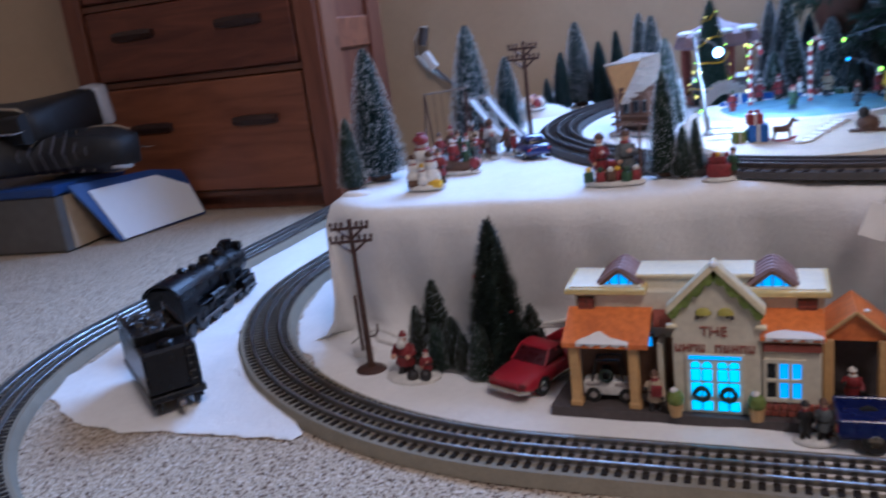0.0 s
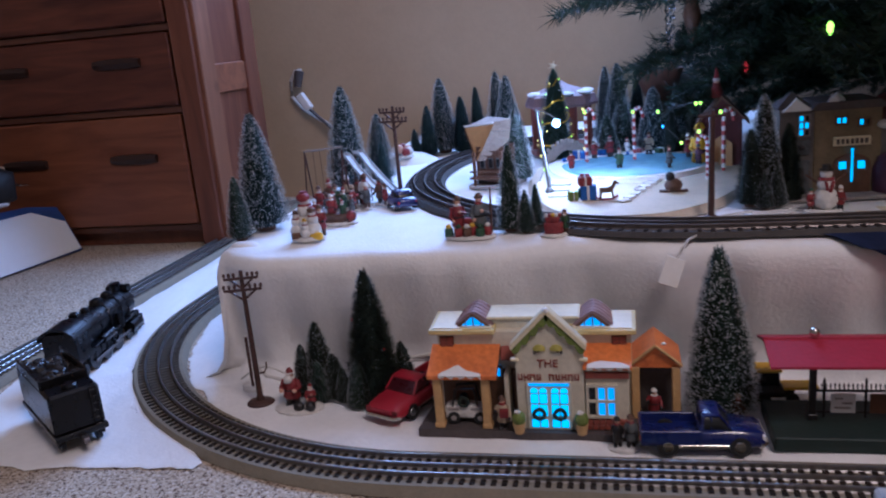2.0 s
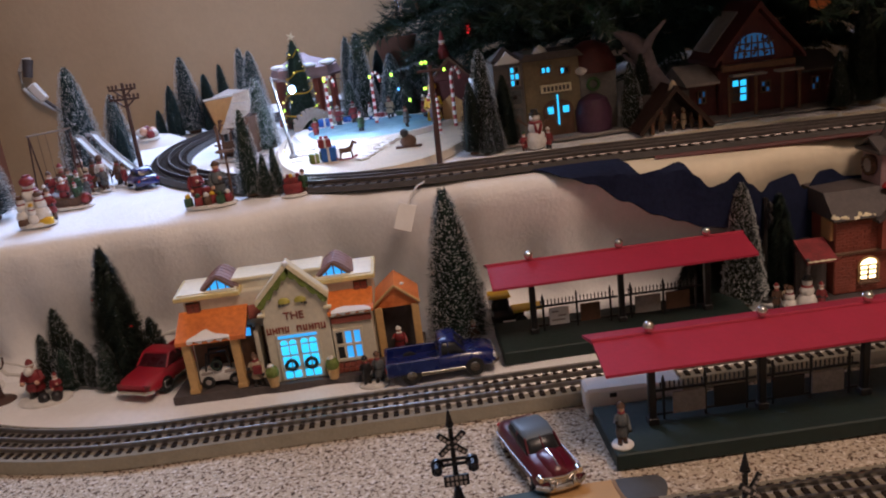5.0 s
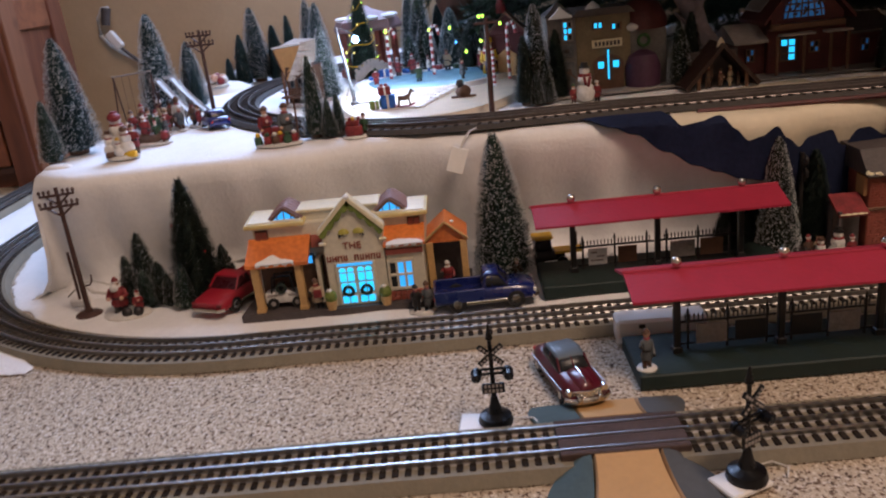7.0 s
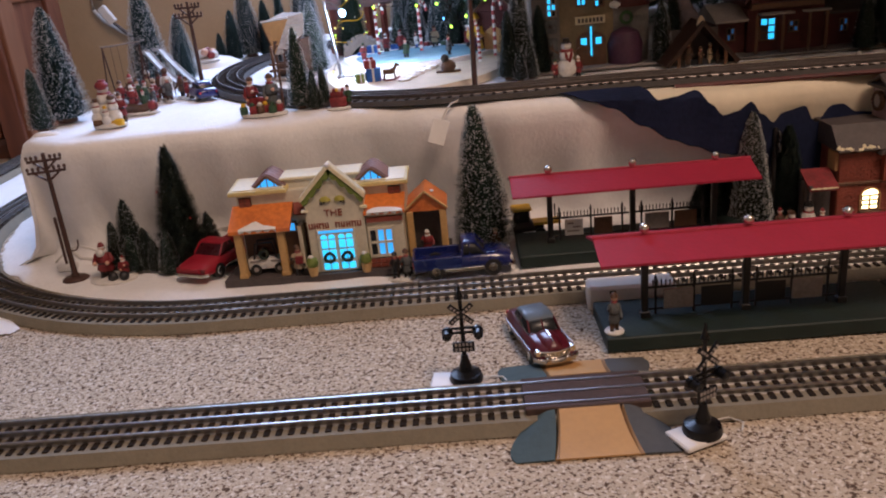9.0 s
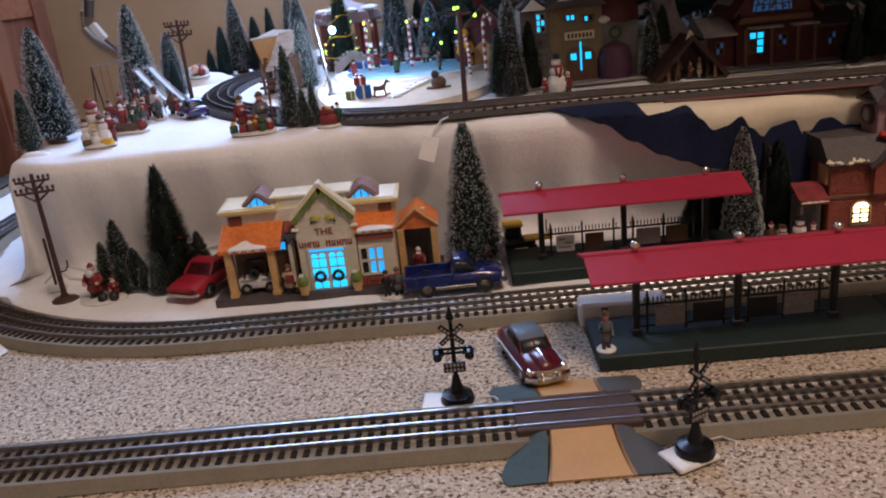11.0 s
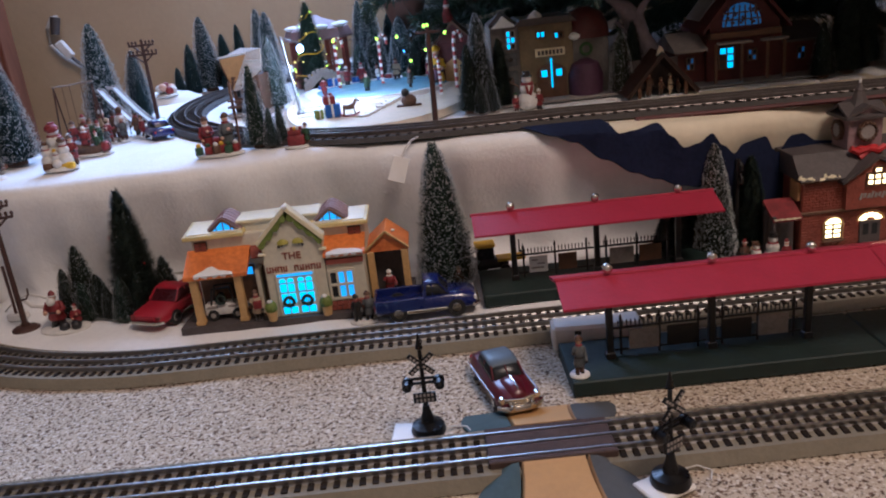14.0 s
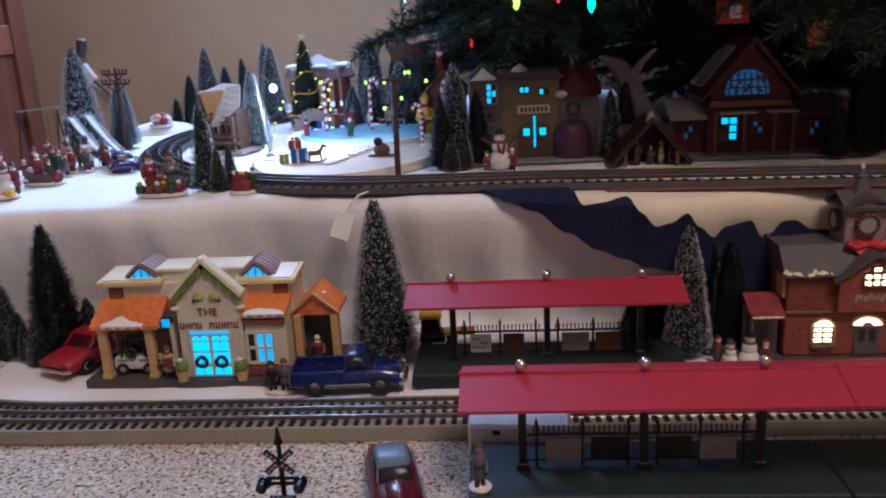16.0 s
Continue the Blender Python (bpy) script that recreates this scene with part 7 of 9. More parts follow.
telegraph_pole((-0.204, 1.072, Z), 0.131, "brown plastic telegraph pole on the snowy shelf", False, -6)
sedan("toy_sedan", "small dark blue die-cast car parked on the snow", (-0.189, 1.020, Z), 122, 0.056, 0.033, 0.026, "carblue", "carblue", chrome=False)

# tall dark post beside the pond
e = thing("lamp_post", "tall plain dark wooden post beside the upper track", "post", (0.196, 0.893, Z))
bm = new_bm()
lathe(bm, [(0.008, 0), (0.008, 0.002), (0.005, 0.004)], seg=12)
part("foot", bm, "pole", e)
bm = new_bm()
cone(bm, (0, 0, 0.002), (0.0015, 0.002, 0.118), 0.0036, 0.0028, 10)
part("shaft", bm, "pole", e)
bm = new_bm()
box(bm, (0.0015, 0.0, 0.112), (0.030, 0.003, 0.003), bevel=0.0004)
part("cross_arm", bm, "pole", e)
bm = new_bm()
tube(bm, [(0.004, -0.004, 0.0012), (0.016, 0.006, 0.0015), (0.030, 0.012, 0.0015), (0.045, 0.016, 0.001)], 0.0014, 5)
part("wire", bm, "cable", e)

# snow family, sleigh, onlookers
bm = new_bm()
disc(bm, 0, 0, 0, 0.021, 0.005, 1, 0.75)
snowman_shape(bm, -0.002, 0.004, 0.004, 0.050, 0)
snowman_shape(bm, 0.009, -0.004, 0.004, 0.034, 0)
snowman_shape(bm, -0.012, -0.004, 0.004, 0.030, 4)
snowman_shape(bm, 0.001, -0.011, 0.004, 0.022, 6)
ball(bm, (-0.002, 0.002, 0.050), 0.0085, 0, 9, 0.7)
ball(bm, (0.009, -0.005, 0.036), 0.0055, 4, 8, 0.7)
box(bm, (0.013, -0.010, 0.006), (0.018, 0.006, 0.008), rz=-15, bevel=0.0012, mi=6)
box(bm, (-0.010, -0.012, 0.007), (0.012, 0.005, 0.007), rz=20, bevel=0.001, mi=4)
person_shape(bm, 0.016, 0.003, 0.004, 0.036, 0, 4, 4, 1.1)
figurine("snow_family_figurine", "white snowman family figurine with red scarves and yellow sled", "figurine", (-0.262, 0.862, Z), bm)
bm = new_bm()
disc(bm, 0, 0, 0, 0.027, 0.003, 1, 0.5)
hull(bm, [(-0.020, 0.005, 0.008, 0.005, 0.020), (-0.010, 0.008, 0.009, 0.003, 0.014), (0.008, 0.008, 0.008, 0.003, 0.012), (0.020, 0.004, 0.005, 0.006, 0.018)], 4)
tube(bm, [(-0.024, -0.008, 0.004), (0.015, -0.008, 0.002), (0.027, -0.008, 0.008), (0.025, -0.008, 0.015)], 0.0011, 5, 4)
person_shape(bm, -0.006, 0, 0.008, 0.030, 0, 0, 1, 1.3)
person_shape(bm, 0.008, 0, 0.006, 0.024, 3, 4, 0)
ball(bm, (0.020, -0.004, 0.010), 0.007, 0, 8)
figurine("sleigh_figurine", "brown sleigh figurine with red santa on a snowy base", "figurine", (-0.252, 0.938, Z), bm)
for i, (x, y, h, c, l, ht) in enumerate(((-0.292, 1.025, 0.040, 4, 7, 0), (-0.280, 1.015, 0.036, 3, 4, 4), (-0.268, 1.030, 0.044, 10, 7, 1), (-0.255, 1.012, 0.034, 0, 4, 10), (-0.246, 1.040, 0.044, 1, 0, 4), (-0.282, 0.985, 0.030, 8, 7, 4), (-0.270, 0.978, 0.032, 4, 0, 0), (-0.238, 1.020, 0.034, 8, 4, 1), (-0.300, 1.005, 0.036, 0, 7, 4), (-0.262, 0.995, 0.034, 3, 4, 0), (-0.248, 0.985, 0.028, 8, 7, 0), (-0.258, 1.045, 0.040, 4, 4, 7), (-0.228, 1.048, 0.036, 4, 7, 8), (-0.216, 1.035, 0.030, 0, 4, 4), (-0.292, 0.965, 0.026, 0, 4, 1))):
    bm = new_bm()
    disc(bm, 0, 0, 0, h * 0.22, 0.002, 1)
    person_shape(bm, 0, 0, 0.001, h, c, l, ht)
    figurine("onlooker_figurine", "small painted villager figurine standing on the snow", "figurine", (x, y, Z), bm, i * 50, "villager figurines by the playground")

# playground swing and slide
e = thing("toy_swing", "thin dark metal toy swing frame on the snow", "toy swing", (-0.290, 1.015, Z))
for x in (-0.027, 0.026):
    for s in (-1, 1):
        bm = new_bm()
        cone(bm, (x, s * 0.016, 0), (x, 0, 0.083), 0.0012, 0.0012, 6)
        part("leg", bm, "pole", e)
bm = new_bm()
cone(bm, (-0.029, 0, 0.083), (0.028, 0, 0.087), 0.0014, 0.0014, 6)
part("top_bar", bm, "stonegrey", e)
for x in (-0.010, 0.016):
    bm = new_bm()
    box(bm, (x, 0, 0.022), (0.012, 0.006, 0.0016))
    st = part("seat", bm, "brown", e)
    bm = new_bm()
    for dx in (-0.005, 0.005):
        cone(bm, (x + dx, 0, 0.022), (x + dx, 0, 0.083), 0.0004, 0.0004, 4)
    part("chain", bm, "pole", st)


def slide(at, rz):
    e = thing("toy_slide", "pale grey toy playground slide with dark legs", "toy slide", at, rz, "toy slides")
    e.scale = (0.92, 1.0, 0.92)
    bm = new_bm()
    prof = [(-0.040, 0.072), (-0.030, 0.071), (-0.016, 0.052), (0.004, 0.030), (0.024, 0.012), (0.036, 0.005), (0.046, 0.004)]
    rows = [[Vector((x, y, z + dz)) for y, dz in ((-0.0075, 0.004), (-0.0065, 0.004), (-0.006, 0.0005), (0.006, 0.0005), (0.0065, 0.004), (0.0075, 0.004), (0.0072, -0.001), (-0.0072, -0.001))] for x, z in prof]
    rings(bm, rows)
    part("chute", bm, "slide", e)
    for y in (-0.006, 0.006):
        bm = new_bm()
        cone(bm, (-0.044, y, 0), (-0.036, y, 0.074), 0.0009, 0.0009, 5)
        part("leg", bm, "pole", e)
        bm = new_bm()
        cone(bm, (0.002, y, 0), (0.002, y, 0.031), 0.0008, 0.0008, 5)
        part("leg", bm, "pole", e)
    for k in range(6):
        bm = new_bm()
        t = (k + 1) / 7
        cone(bm, (-0.044 + 0.008 * t, -0.006, 0.074 * t), (-0.044 + 0.008 * t, 0.006, 0.074 * t), 0.0007, 0.0007, 5)
        part("rung", bm, "pole", e)
    return e


slide((-0.250, 1.066, Z), -14)
slide((-0.238, 1.090, Z), -14)

# carolers and crate
bm = new_bm()
prism(bm, [(0.031 * math.cos(i * math.pi / 8), 0.016 * math.sin(i * math.pi / 8)) for i in range(16)], 0.0, 0.004, "z", 1)
person_shape(bm, -0.014, 0.004, 0.003, 0.050, 0, 6, 4)
person_shape(bm, 0.012, 0.004, 0.003, 0.052, 8, 4, 4, 1.1)
for i, (x, y, c) in enumerate(((-0.024, -0.007, 3), (-0.012, -0.009, 0), (-0.002, -0.009, 4), (0.004, -0.004, 0), (0.014, -0.010, 3), (0.022, -0.004, 0))):
    box(bm, (x, y, 0.009), (0.009, 0.008, 0.011), rz=i * 17, bevel=0.001, mi=c)
    ball(bm, (x, y, 0.0165), 0.0034, (6, 3, 1)[i % 3], 7)
box(bm, (0.0, 0.0, 0.020), (0.012, 0.008, 0.010), bevel=0.001, mi=0)
cone(bm, (0.025, 0.006, 0.003), (0.026, 0.006, 0.062), 0.0016, 0.0012, 6, 4)
figurine("carolers_figurine", "painted carolers figurine with baskets and red crates", "figurine", (-0.064, 0.845, Z), bm).scale = (0.94, 0.94, 0.88)
bm = new_bm()
disc(bm, 0, 0, 0, 0.015, 0.003, 1, 0.75)
box(bm, (0, 0, 0.009), (0.020, 0.014, 0.012), bevel=0.0012, mi=0)
box(bm, (-0.001, 0, 0.018), (0.015, 0.011, 0.008), bevel=0.001, mi=0)
person_shape(bm, 0.012, 0.002, 0.002, 0.026, 3, 4, 4)
for k in range(5):
    ball(bm, (-0.007 + 0.0035 * k, -0.004, 0.0235), 0.0024, (1, 0, 6)[k % 3], 7)
figurine("mail_stand_figurine", "small red stand figurine with a green-coated helper", "figurine", (0.029, 0.841, Z), bm)

# wooden lookout house with snowy shingles
def lookout():
    e = thing("toy_lookout_house", "tall brown wooden toy house with snowy shingle roof", "toy building", (-0.078, 1.140, Z))
    S = Matrix.Rotation(radians(-14), 4, "Z")

    def rot(bm):
        bmesh.ops.transform(bm, matrix=S, verts=bm.verts)
        return bm

    def slab(name, pts, th, material, label=""):
        """A flat piece with the given front corners and a thickness behind them."""
        n = (pts[1] - pts[0]).cross(pts[-1] - pts[0]).normalized()
        n = -n if n.y > 0 else n
        bm = new_bm()
        front = [bm.verts.new(p) for p in pts]
        back = [bm.verts.new(p - n * th) for p in pts]
        bm.faces.new(front)
        bm.faces.new(back[::-1])
        for i in range(len(pts)):
            k = (i + 1) % len(pts)
            bm.faces.new((front[i], front[k], back[k], back[i]))
        return part(name, bm, material, e, label, smooth=0)

    bm = new_bm()
    box(bm, (0, 0.004, 0.003), (0.066, 0.060, 0.006), bevel=0.0012)
    part("base", rot(bm), "stonegrey", e)
    bm = new_bm()
    box(bm, (0, 0.010, 0.032), (0.046, 0.046, 0.056), bevel=0.001)
    wl = part("wall", rot(bm), "figbrown", e)
    for k in range(9):
        bm = new_bm()
        box(bm, (-0.0205 + 0.0051 * k, -0.0136, 0.030), (0.0045, 0.0014, 0.047), bevel=0.0003)
        part("board", rot(bm), "figbrown", wl, smooth=0)
    for x in (-0.013, 0.0, 0.012):
        bm = new_bm()
        box(bm, (x, -0.0148, 0.036), (0.0078, 0.0016, 0.015), bevel=0.0003)
        part("window_frame", rot(bm), "figgrey", wl)
        bm = new_bm()
        box(bm, (x, -0.0158, 0.036), (0.0050, 0.0010, 0.0120))
        part("pane", rot(bm), "carglass", wl)
    for x, y in ((-0.022, -0.024), (0.020, -0.024)):
        bm = new_bm()
        box(bm, (x, y, 0.029), (0.0040, 0.0040, 0.050), bevel=0.0005)
        part("post", rot(bm), "brown", e)
    bm = new_bm()
    box(bm, (0, -0.022, 0.0165), (0.056, 0.016, 0.0035), bevel=0.0006)
    part("porch_floor", rot(bm), "figbrown", e)
    bm = new_bm()
    box(bm, (0, -0.029, 0.0260), (0.054, 0.0020, 0.0026), bevel=0.0005)
    part("railing", rot(bm), "figbrown", e)
    # roof: boarded gable, snowy top and a steep slope of shingle courses
    A, B, C = Vector((-0.0420, 0.010, 0.0860)), Vector((0.0040, -0.013, 0.0910)), Vector((-0.0235, -0.010, 0.0400))
    T, U = Vector((-0.0100, 0.026, 0.0985)), Vector((0.0290, -0.022, 0.0985))
    V, W = Vector((0.0260, -0.018, 0.0690)), Vector((-0.0150, -0.010, 0.0385))
    slab("gable_board", [A, B, C], 0.002, "tanwood", "tan boarded gable")
    slab("roof_top", [A + Vector((0, 0, 0.001)), B + Vector((0, 0, 0.001)), U, T], 0.0025, "shingle", "snowy roof top")
    for k in range(6):
        t0, t1 = k / 6, (k + 1) / 6 + 0.02

        def edge(t):
            left = B.lerp(C, t)
            right = U.lerp(V, t / 0.33) if t < 0.33 else V.lerp(W, (t - 0.33) / 0.70)
            return left, right
        l0, r0 = edge(t0)
        l1, r1 = edge(t1)
        lift = Vector((0.0008, -0.0034, 0.0010))
        slab("shingle", [l0, r0, r1 + lift, l1 + lift], 0.0016, "shingle")
    bm = new_bm()
    for p in (A, B, C, T, U, V, W):
        bm.verts.new(p + Vector((-0.003, 0.007, -0.004)))
    for p in ((-0.040, 0.034, 0.052), (-0.012, 0.036, 0.052)):
        bm.verts.new(p)
    bmesh.ops.convex_hull(bm, input=bm.verts)
    part("loft", bm, "figbrown", e, "brown wooden loft")
    bm = new_bm()
    tube(bm, [A + Vector((-0.001, -0.001, 0.002)), A.lerp(B, 0.5) + Vector((0, -0.001, 0.0022)), B + Vector((0, 0, 0.002))], 0.0016, 6)
    part("snow_lip", bm, "white", e)
    return e


lookout()

# ---------------- skating pond ----------------
def pond_shape(bm, rx, ry, z0, z1, cx, cy, mi=0, n=36, wob=0.06, front=None):
    rows = []
    for k, z in ((1.03, z0), (1.0, (z0 + z1) / 2), (0.985, z1)):
        rows.append([Vector((cx + rx * k * (1 + wob * math.sin(3 * a + 0.7)) * math.cos(a), max(cy + ry * k * (1 + wob * math.sin(2 * a)) * math.sin(a), front or -9), z)) for a in [2 * math.pi * i / n for i in range(n)]])
    rings(bm, rows, mi)


e = thing("skating_pond", "toy skating pond with blue ice and raised tan bank", "toy pond", (0, 0, Z))
bm = new_bm()
pond_shape(bm, 0.150, 0.250, 0.0, 0.0085, 0.118, 1.13, front=0.888)
part("bank", bm, "sand", e, "tan velvet bank")
bm = new_bm()
pond_shape(bm, 0.125, 0.115, 0.0085, 0.0145, 0.112, 1.185, wob=0.08)
part("snow_rim", bm, "snow", e, "white snow rim", smooth=50)
bm = new_bm()
pond_shape(bm, 0.104, 0.088, 0.0145, 0.0160, 0.118, 1.180, wob=0.07)
part("ice", bm, "cyanp", e, "pale blue shiny ice")
for k in range(3):
    bm = new_bm()
    box(bm, (0.022, 1.078 - 0.034 * k, 0.0118 - 0.0014 * k), (0.026, 0.020, 0.0030), bevel=0.0008)
    part("step", bm, "white", e, "white step")
for k in range(7):
    bm = new_bm()
    box(bm, (0.104 + 0.0065 * k, 0.958 + 0.019 * k, 0.0100), (0.015, 0.012, 0.0025), rz=40 + 17 * k, bevel=0.0009)
    part("path_stone", bm, "white", e, "white path stone")

PZ = Z + 0.0085
e = thing("gift_stack", "stacked red and blue wrapped gift boxes on the bank", "toy gifts", (0.056, 0.980, PZ))
for c, sz, rz, col, lab in (((0.005, 0, 0.009), (0.019, 0.016, 0.018), 0, "blue", "blue gift box"), ((0.001, -0.001, 0.0235), (0.016, 0.014, 0.011), 12, "figred", "red gift box"), ((-0.014, -0.004, 0.006), (0.011, 0.011, 0.012), 20, "garland", "olive gift box"), ((0.0, 0.012, 0.006), (0.015, 0.010, 0.012), -14, "figgreen", "green gift box")):
    bm = new_bm()
    box(bm, c, sz, rz=rz, bevel=0.001)
    gift = part("gift_box", bm, col, e, lab)
    bm = new_bm()
    box(bm, c, (sz[0] * 0.16, sz[1] * 1.03, sz[2] * 1.03), rz=rz, bevel=0.0003)
    part("ribbon", bm, "figwhite", gift)
bm = new_bm()
for k in (-1, 1):
    ball(bm, (0.001 + k * 0.003, -0.001, 0.031), 0.003, 0, 8, 0.6)
part("bow", bm, "figred", e)
bm = new_bm()
hull(bm, [(-0.010, 0.003, 0.003, 0.012, 0.019), (0.0, 0.0035, 0.003, 0.011, 0.018), (0.009, 0.003, 0.0025, 0.012, 0.021)], 4)
cone(bm, (0.008, 0, 0.017), (0.013, 0, 0.027), 0.003, 0.0022, 6, 4)
cone(bm, (0.011, 0, 0.027), (0.018, 0, 0.023), 0.0024, 0.0016, 6, 4)
for x in (-0.008, 0.008):
    for y in (-0.003, 0.003):
        cone(bm, (x, y, 0.013), (x * 1.2, y, 0.002), 0.0012, 0.001, 5, 4)
for y in (-0.0035, 0.0035):
    tube(bm, [(-0.017, y, 0.005), (-0.008, y, 0.001), (0.008, y, 0.001), (0.017, y, 0.005)], 0.0009, 5, 0)
figurine("rocking_horse", "brown toy rocking horse on red rockers", "toy horse", (0.083, 0.973, PZ), bm, 10).scale = (0.82, 0.82, 0.82)
bm = new_bm()
ball(bm, (0, 0, 0.008), 0.011, 4, 10, 0.8)
ball(bm, (-0.004, -0.002, 0.019), 0.006, 7, 9)
box(bm, (0.0, -0.002, 0.0015), (0.034, 0.010, 0.002), bevel=0.0005, mi=4)
figurine("sled_figurine", "brown bundled figurine on a small sled", "figurine", (0.163, 1.005, PZ), bm)
for i, (x, y, h, c, l, ht) in enumerate(((0.098, 1.150, 0.028, 3, 7, 0), (0.165, 1.135, 0.030, 8, 7, 4), (0.060, 1.245, 0.030, 0, 7, 1), (0.084, 1.255, 0.032, 0, 7, 0), (0.110, 1.265, 0.026, 1, 5, 0), (0.142, 1.258, 0.034, 10, 7, 4), (0.196, 1.215, 0.034, 0, 7, 1), (0.205, 1.150, 0.028, 9, 7, 8), (0.030, 1.165, 0.026, 0, 0, 3))):
    bm = new_bm()
    person_shape(bm, 0, 0, 0, h, c, l, ht, 1.15)
    figurine("skater_figurine", "small painted skater figurine on the pond", "figurine", (x, y, Z + 0.0155), bm, i * 70, "skater figurines")
for i, (x, y, w, c) in enumerate(((0.036, 1.262, 0.020, 5), (0.018, 1.235, 0.012, 5), (0.160, 1.268, 0.016, 3), (0.128, 1.290, 0.014, 0), (0.072, 1.285, 0.016, 5))):
    bm = new_bm()
    box(bm, (0, 0, w * 0.4), (w, w * 0.8, w * 0.8), bevel=0.001, mi=c)
    box(bm, (0, 0, w * 0.4), (w * 0.16, w * 0.83, w * 0.83), mi=1)
    figurine("gift_box", "small wrapped gift box by the pond", "toy gift", (x, y, Z + 0.010), bm, i * 20, "gift boxes by the pond")
# stone bridge
e = thing("stone_bridge", "small arched grey stone toy footbridge", "toy bridge", (0.018, 1.285, Z + 0.008), -4)
bm = new_bm()
arcp = [(-0.034 + 0.068 * i / 12, 0.012 + 0.020 * math.sin(math.pi * i / 12)) for i in range(13)]
prism(bm, arcp + [(0.034, 0.0), (0.026, 0.0)] + [(0.022 - 0.044 * i / 8, 0.002 + 0.016 * math.sin(math.pi * i / 8)) for i in range(9)] + [(-0.026, 0.0), (-0.034, 0.0)], -0.010, 0.010)
part("arch", bm, "stonegrey", e)
for i in range(9):
    bm = new_bm()
    x = -0.030 + 0.0075 * i
    box(bm, (x, -0.0105, 0.016 + 0.018 * math.sin(math.pi * (i + 0.5) / 9)), (0.0065, 0.0025, 0.006), ry=-35 + 8.5 * i, bevel=0.0008)
    part("stone", bm, "stonegrey", e)


def candy_cane(at, h, rz=0):
    e = thing("candy_cane", "red and white striped toy candy cane", "toy candy cane", at, rz, "candy canes round the pond")
    path = [(0, 0, h * 0.8 * i / 12) for i in range(13)] + [(0.0065 - 0.0065 * math.cos(math.pi * i / 8), 0, h * 0.8 + h * 0.18 * math.sin(math.pi * i / 8)) for i in range(1, 9)]
    for k in range(len(path) - 1):
        bm = new_bm()
        cone(bm, path[k], path[k + 1], 0.0025, 0.0025, 8)
        part("stripe", bm, "candy" if k % 2 else "white", e)
    return e


candy_cane((0.050, 1.215, Z + 0.008), 0.088)
candy_cane((0.120, 1.215, Z + 0.008), 0.086)
candy_cane((0.236, 1.130, Z), 0.094)
candy_cane((0.210, 1.075, PZ), 0.058, 160)

# lamp post with lit globe
e = thing("street_lamp", "white toy street lamp with a glowing white globe", "toy lamp", (0.0085, 1.035, PZ), -4)
e.scale = (1.0, 1.0, 1.06)
bm = new_bm()
lathe(bm, [(0.006, 0), (0.006, 0.003), (0.0028, 0.006), (0.0022, 0.02)], seg=10)
cone(bm, (0, 0, 0.006), (-0.012, 0, 0.102), 0.0023, 0.0019, 8)
tube(bm, [(-0.012, 0, 0.100), (-0.004, 0, 0.099), (0.006, 0, 0.0945), (0.012, 0, 0.090)], 0.0009, 6)
part("post", bm, "lamppost", e)
bm = new_bm()
ball(bm, (0.013, 0, 0.0845), 0.0050, 0, 12)
part("globe", bm, "bulb_white", e, "glowing white globe")
point_lamp("street_lamp_light", (0.030, 1.034, PZ + 0.070), 0.75, (0.72, 0.86, 1.0), 0.006)

# decorated toy christmas tree with garland
e = thing("toy_christmas_tree", "dark green toy christmas tree with gold garland and lights", "toy tree", (-0.003, 1.325, Z))
share("crown", CROWNS["green"][0], e, Matrix.Diagonal((0.036, 0.036, 0.150, 1)))
bm = new_bm()
pts = []
for i in range(90):
    t = i / 89
    z = 0.012 + 0.128 * t
    r = 0.037 * (1 - z / 0.155) ** 0.85 + 0.001
    pts.append((r * math.cos(t * 26), r * math.sin(t * 26), z - 0.003 * math.cos(t * 70)))
tube(bm, pts, 0.0011, 4)
part("garland", bm, "yellow", e, "gold garland")
bm = new_bm()
for i in range(5):
    a = 2 * math.pi * i / 5
    cone(bm, (0, 0, 0.156), (0.008 * math.cos(a), 0, 0.156 + 0.008 * math.sin(a)), 0.0022, 0.0003, 5)
part("star", bm, "ivory", e)
for i in range(22):
    t = (i + 0.5) / 22
    z = 0.012 + 0.125 * t
    r = 0.038 * (1 - z / 0.155) ** 0.85 + 0.001
    bm = new_bm()
    ball(bm, (r * math.cos(i * 2.4), r * math.sin(i * 2.4), z), 0.0012, 0, 7)
    part("bulb", bm, ("bulb_yellow", "bulb_lime", "white", "bulb_yellow")[i % 4], e)

# bandstand with snowy roof
e = thing("toy_bandstand", "red-brown toy bandstand with a snow-covered roof", "toy building", (0.000, 1.43, Z))
bm = new_bm()
lathe(bm, [(0.060, 0), (0.060, 0.012), (0.056, 0.014)], seg=8)
part("base", bm, "brickred", e)
for i in range(8):
    a = 2 * math.pi * (i + 0.5) / 8
    bm = new_bm()
    box(bm, (0.050 * math.cos(a), 0.050 * math.sin(a), 0.048), (0.008, 0.008, 0.072), rz=math.degrees(a), bevel=0.0008)
    part("pillar", bm, "brickred", e)
bm = new_bm()
lathe(bm, [(0.062, 0.082), (0.064, 0.086), (0.058, 0.100), (0.030, 0.112), (0.012, 0.118), (0.004, 0.124)], seg=8)
part("roof", bm, "mauve", e)
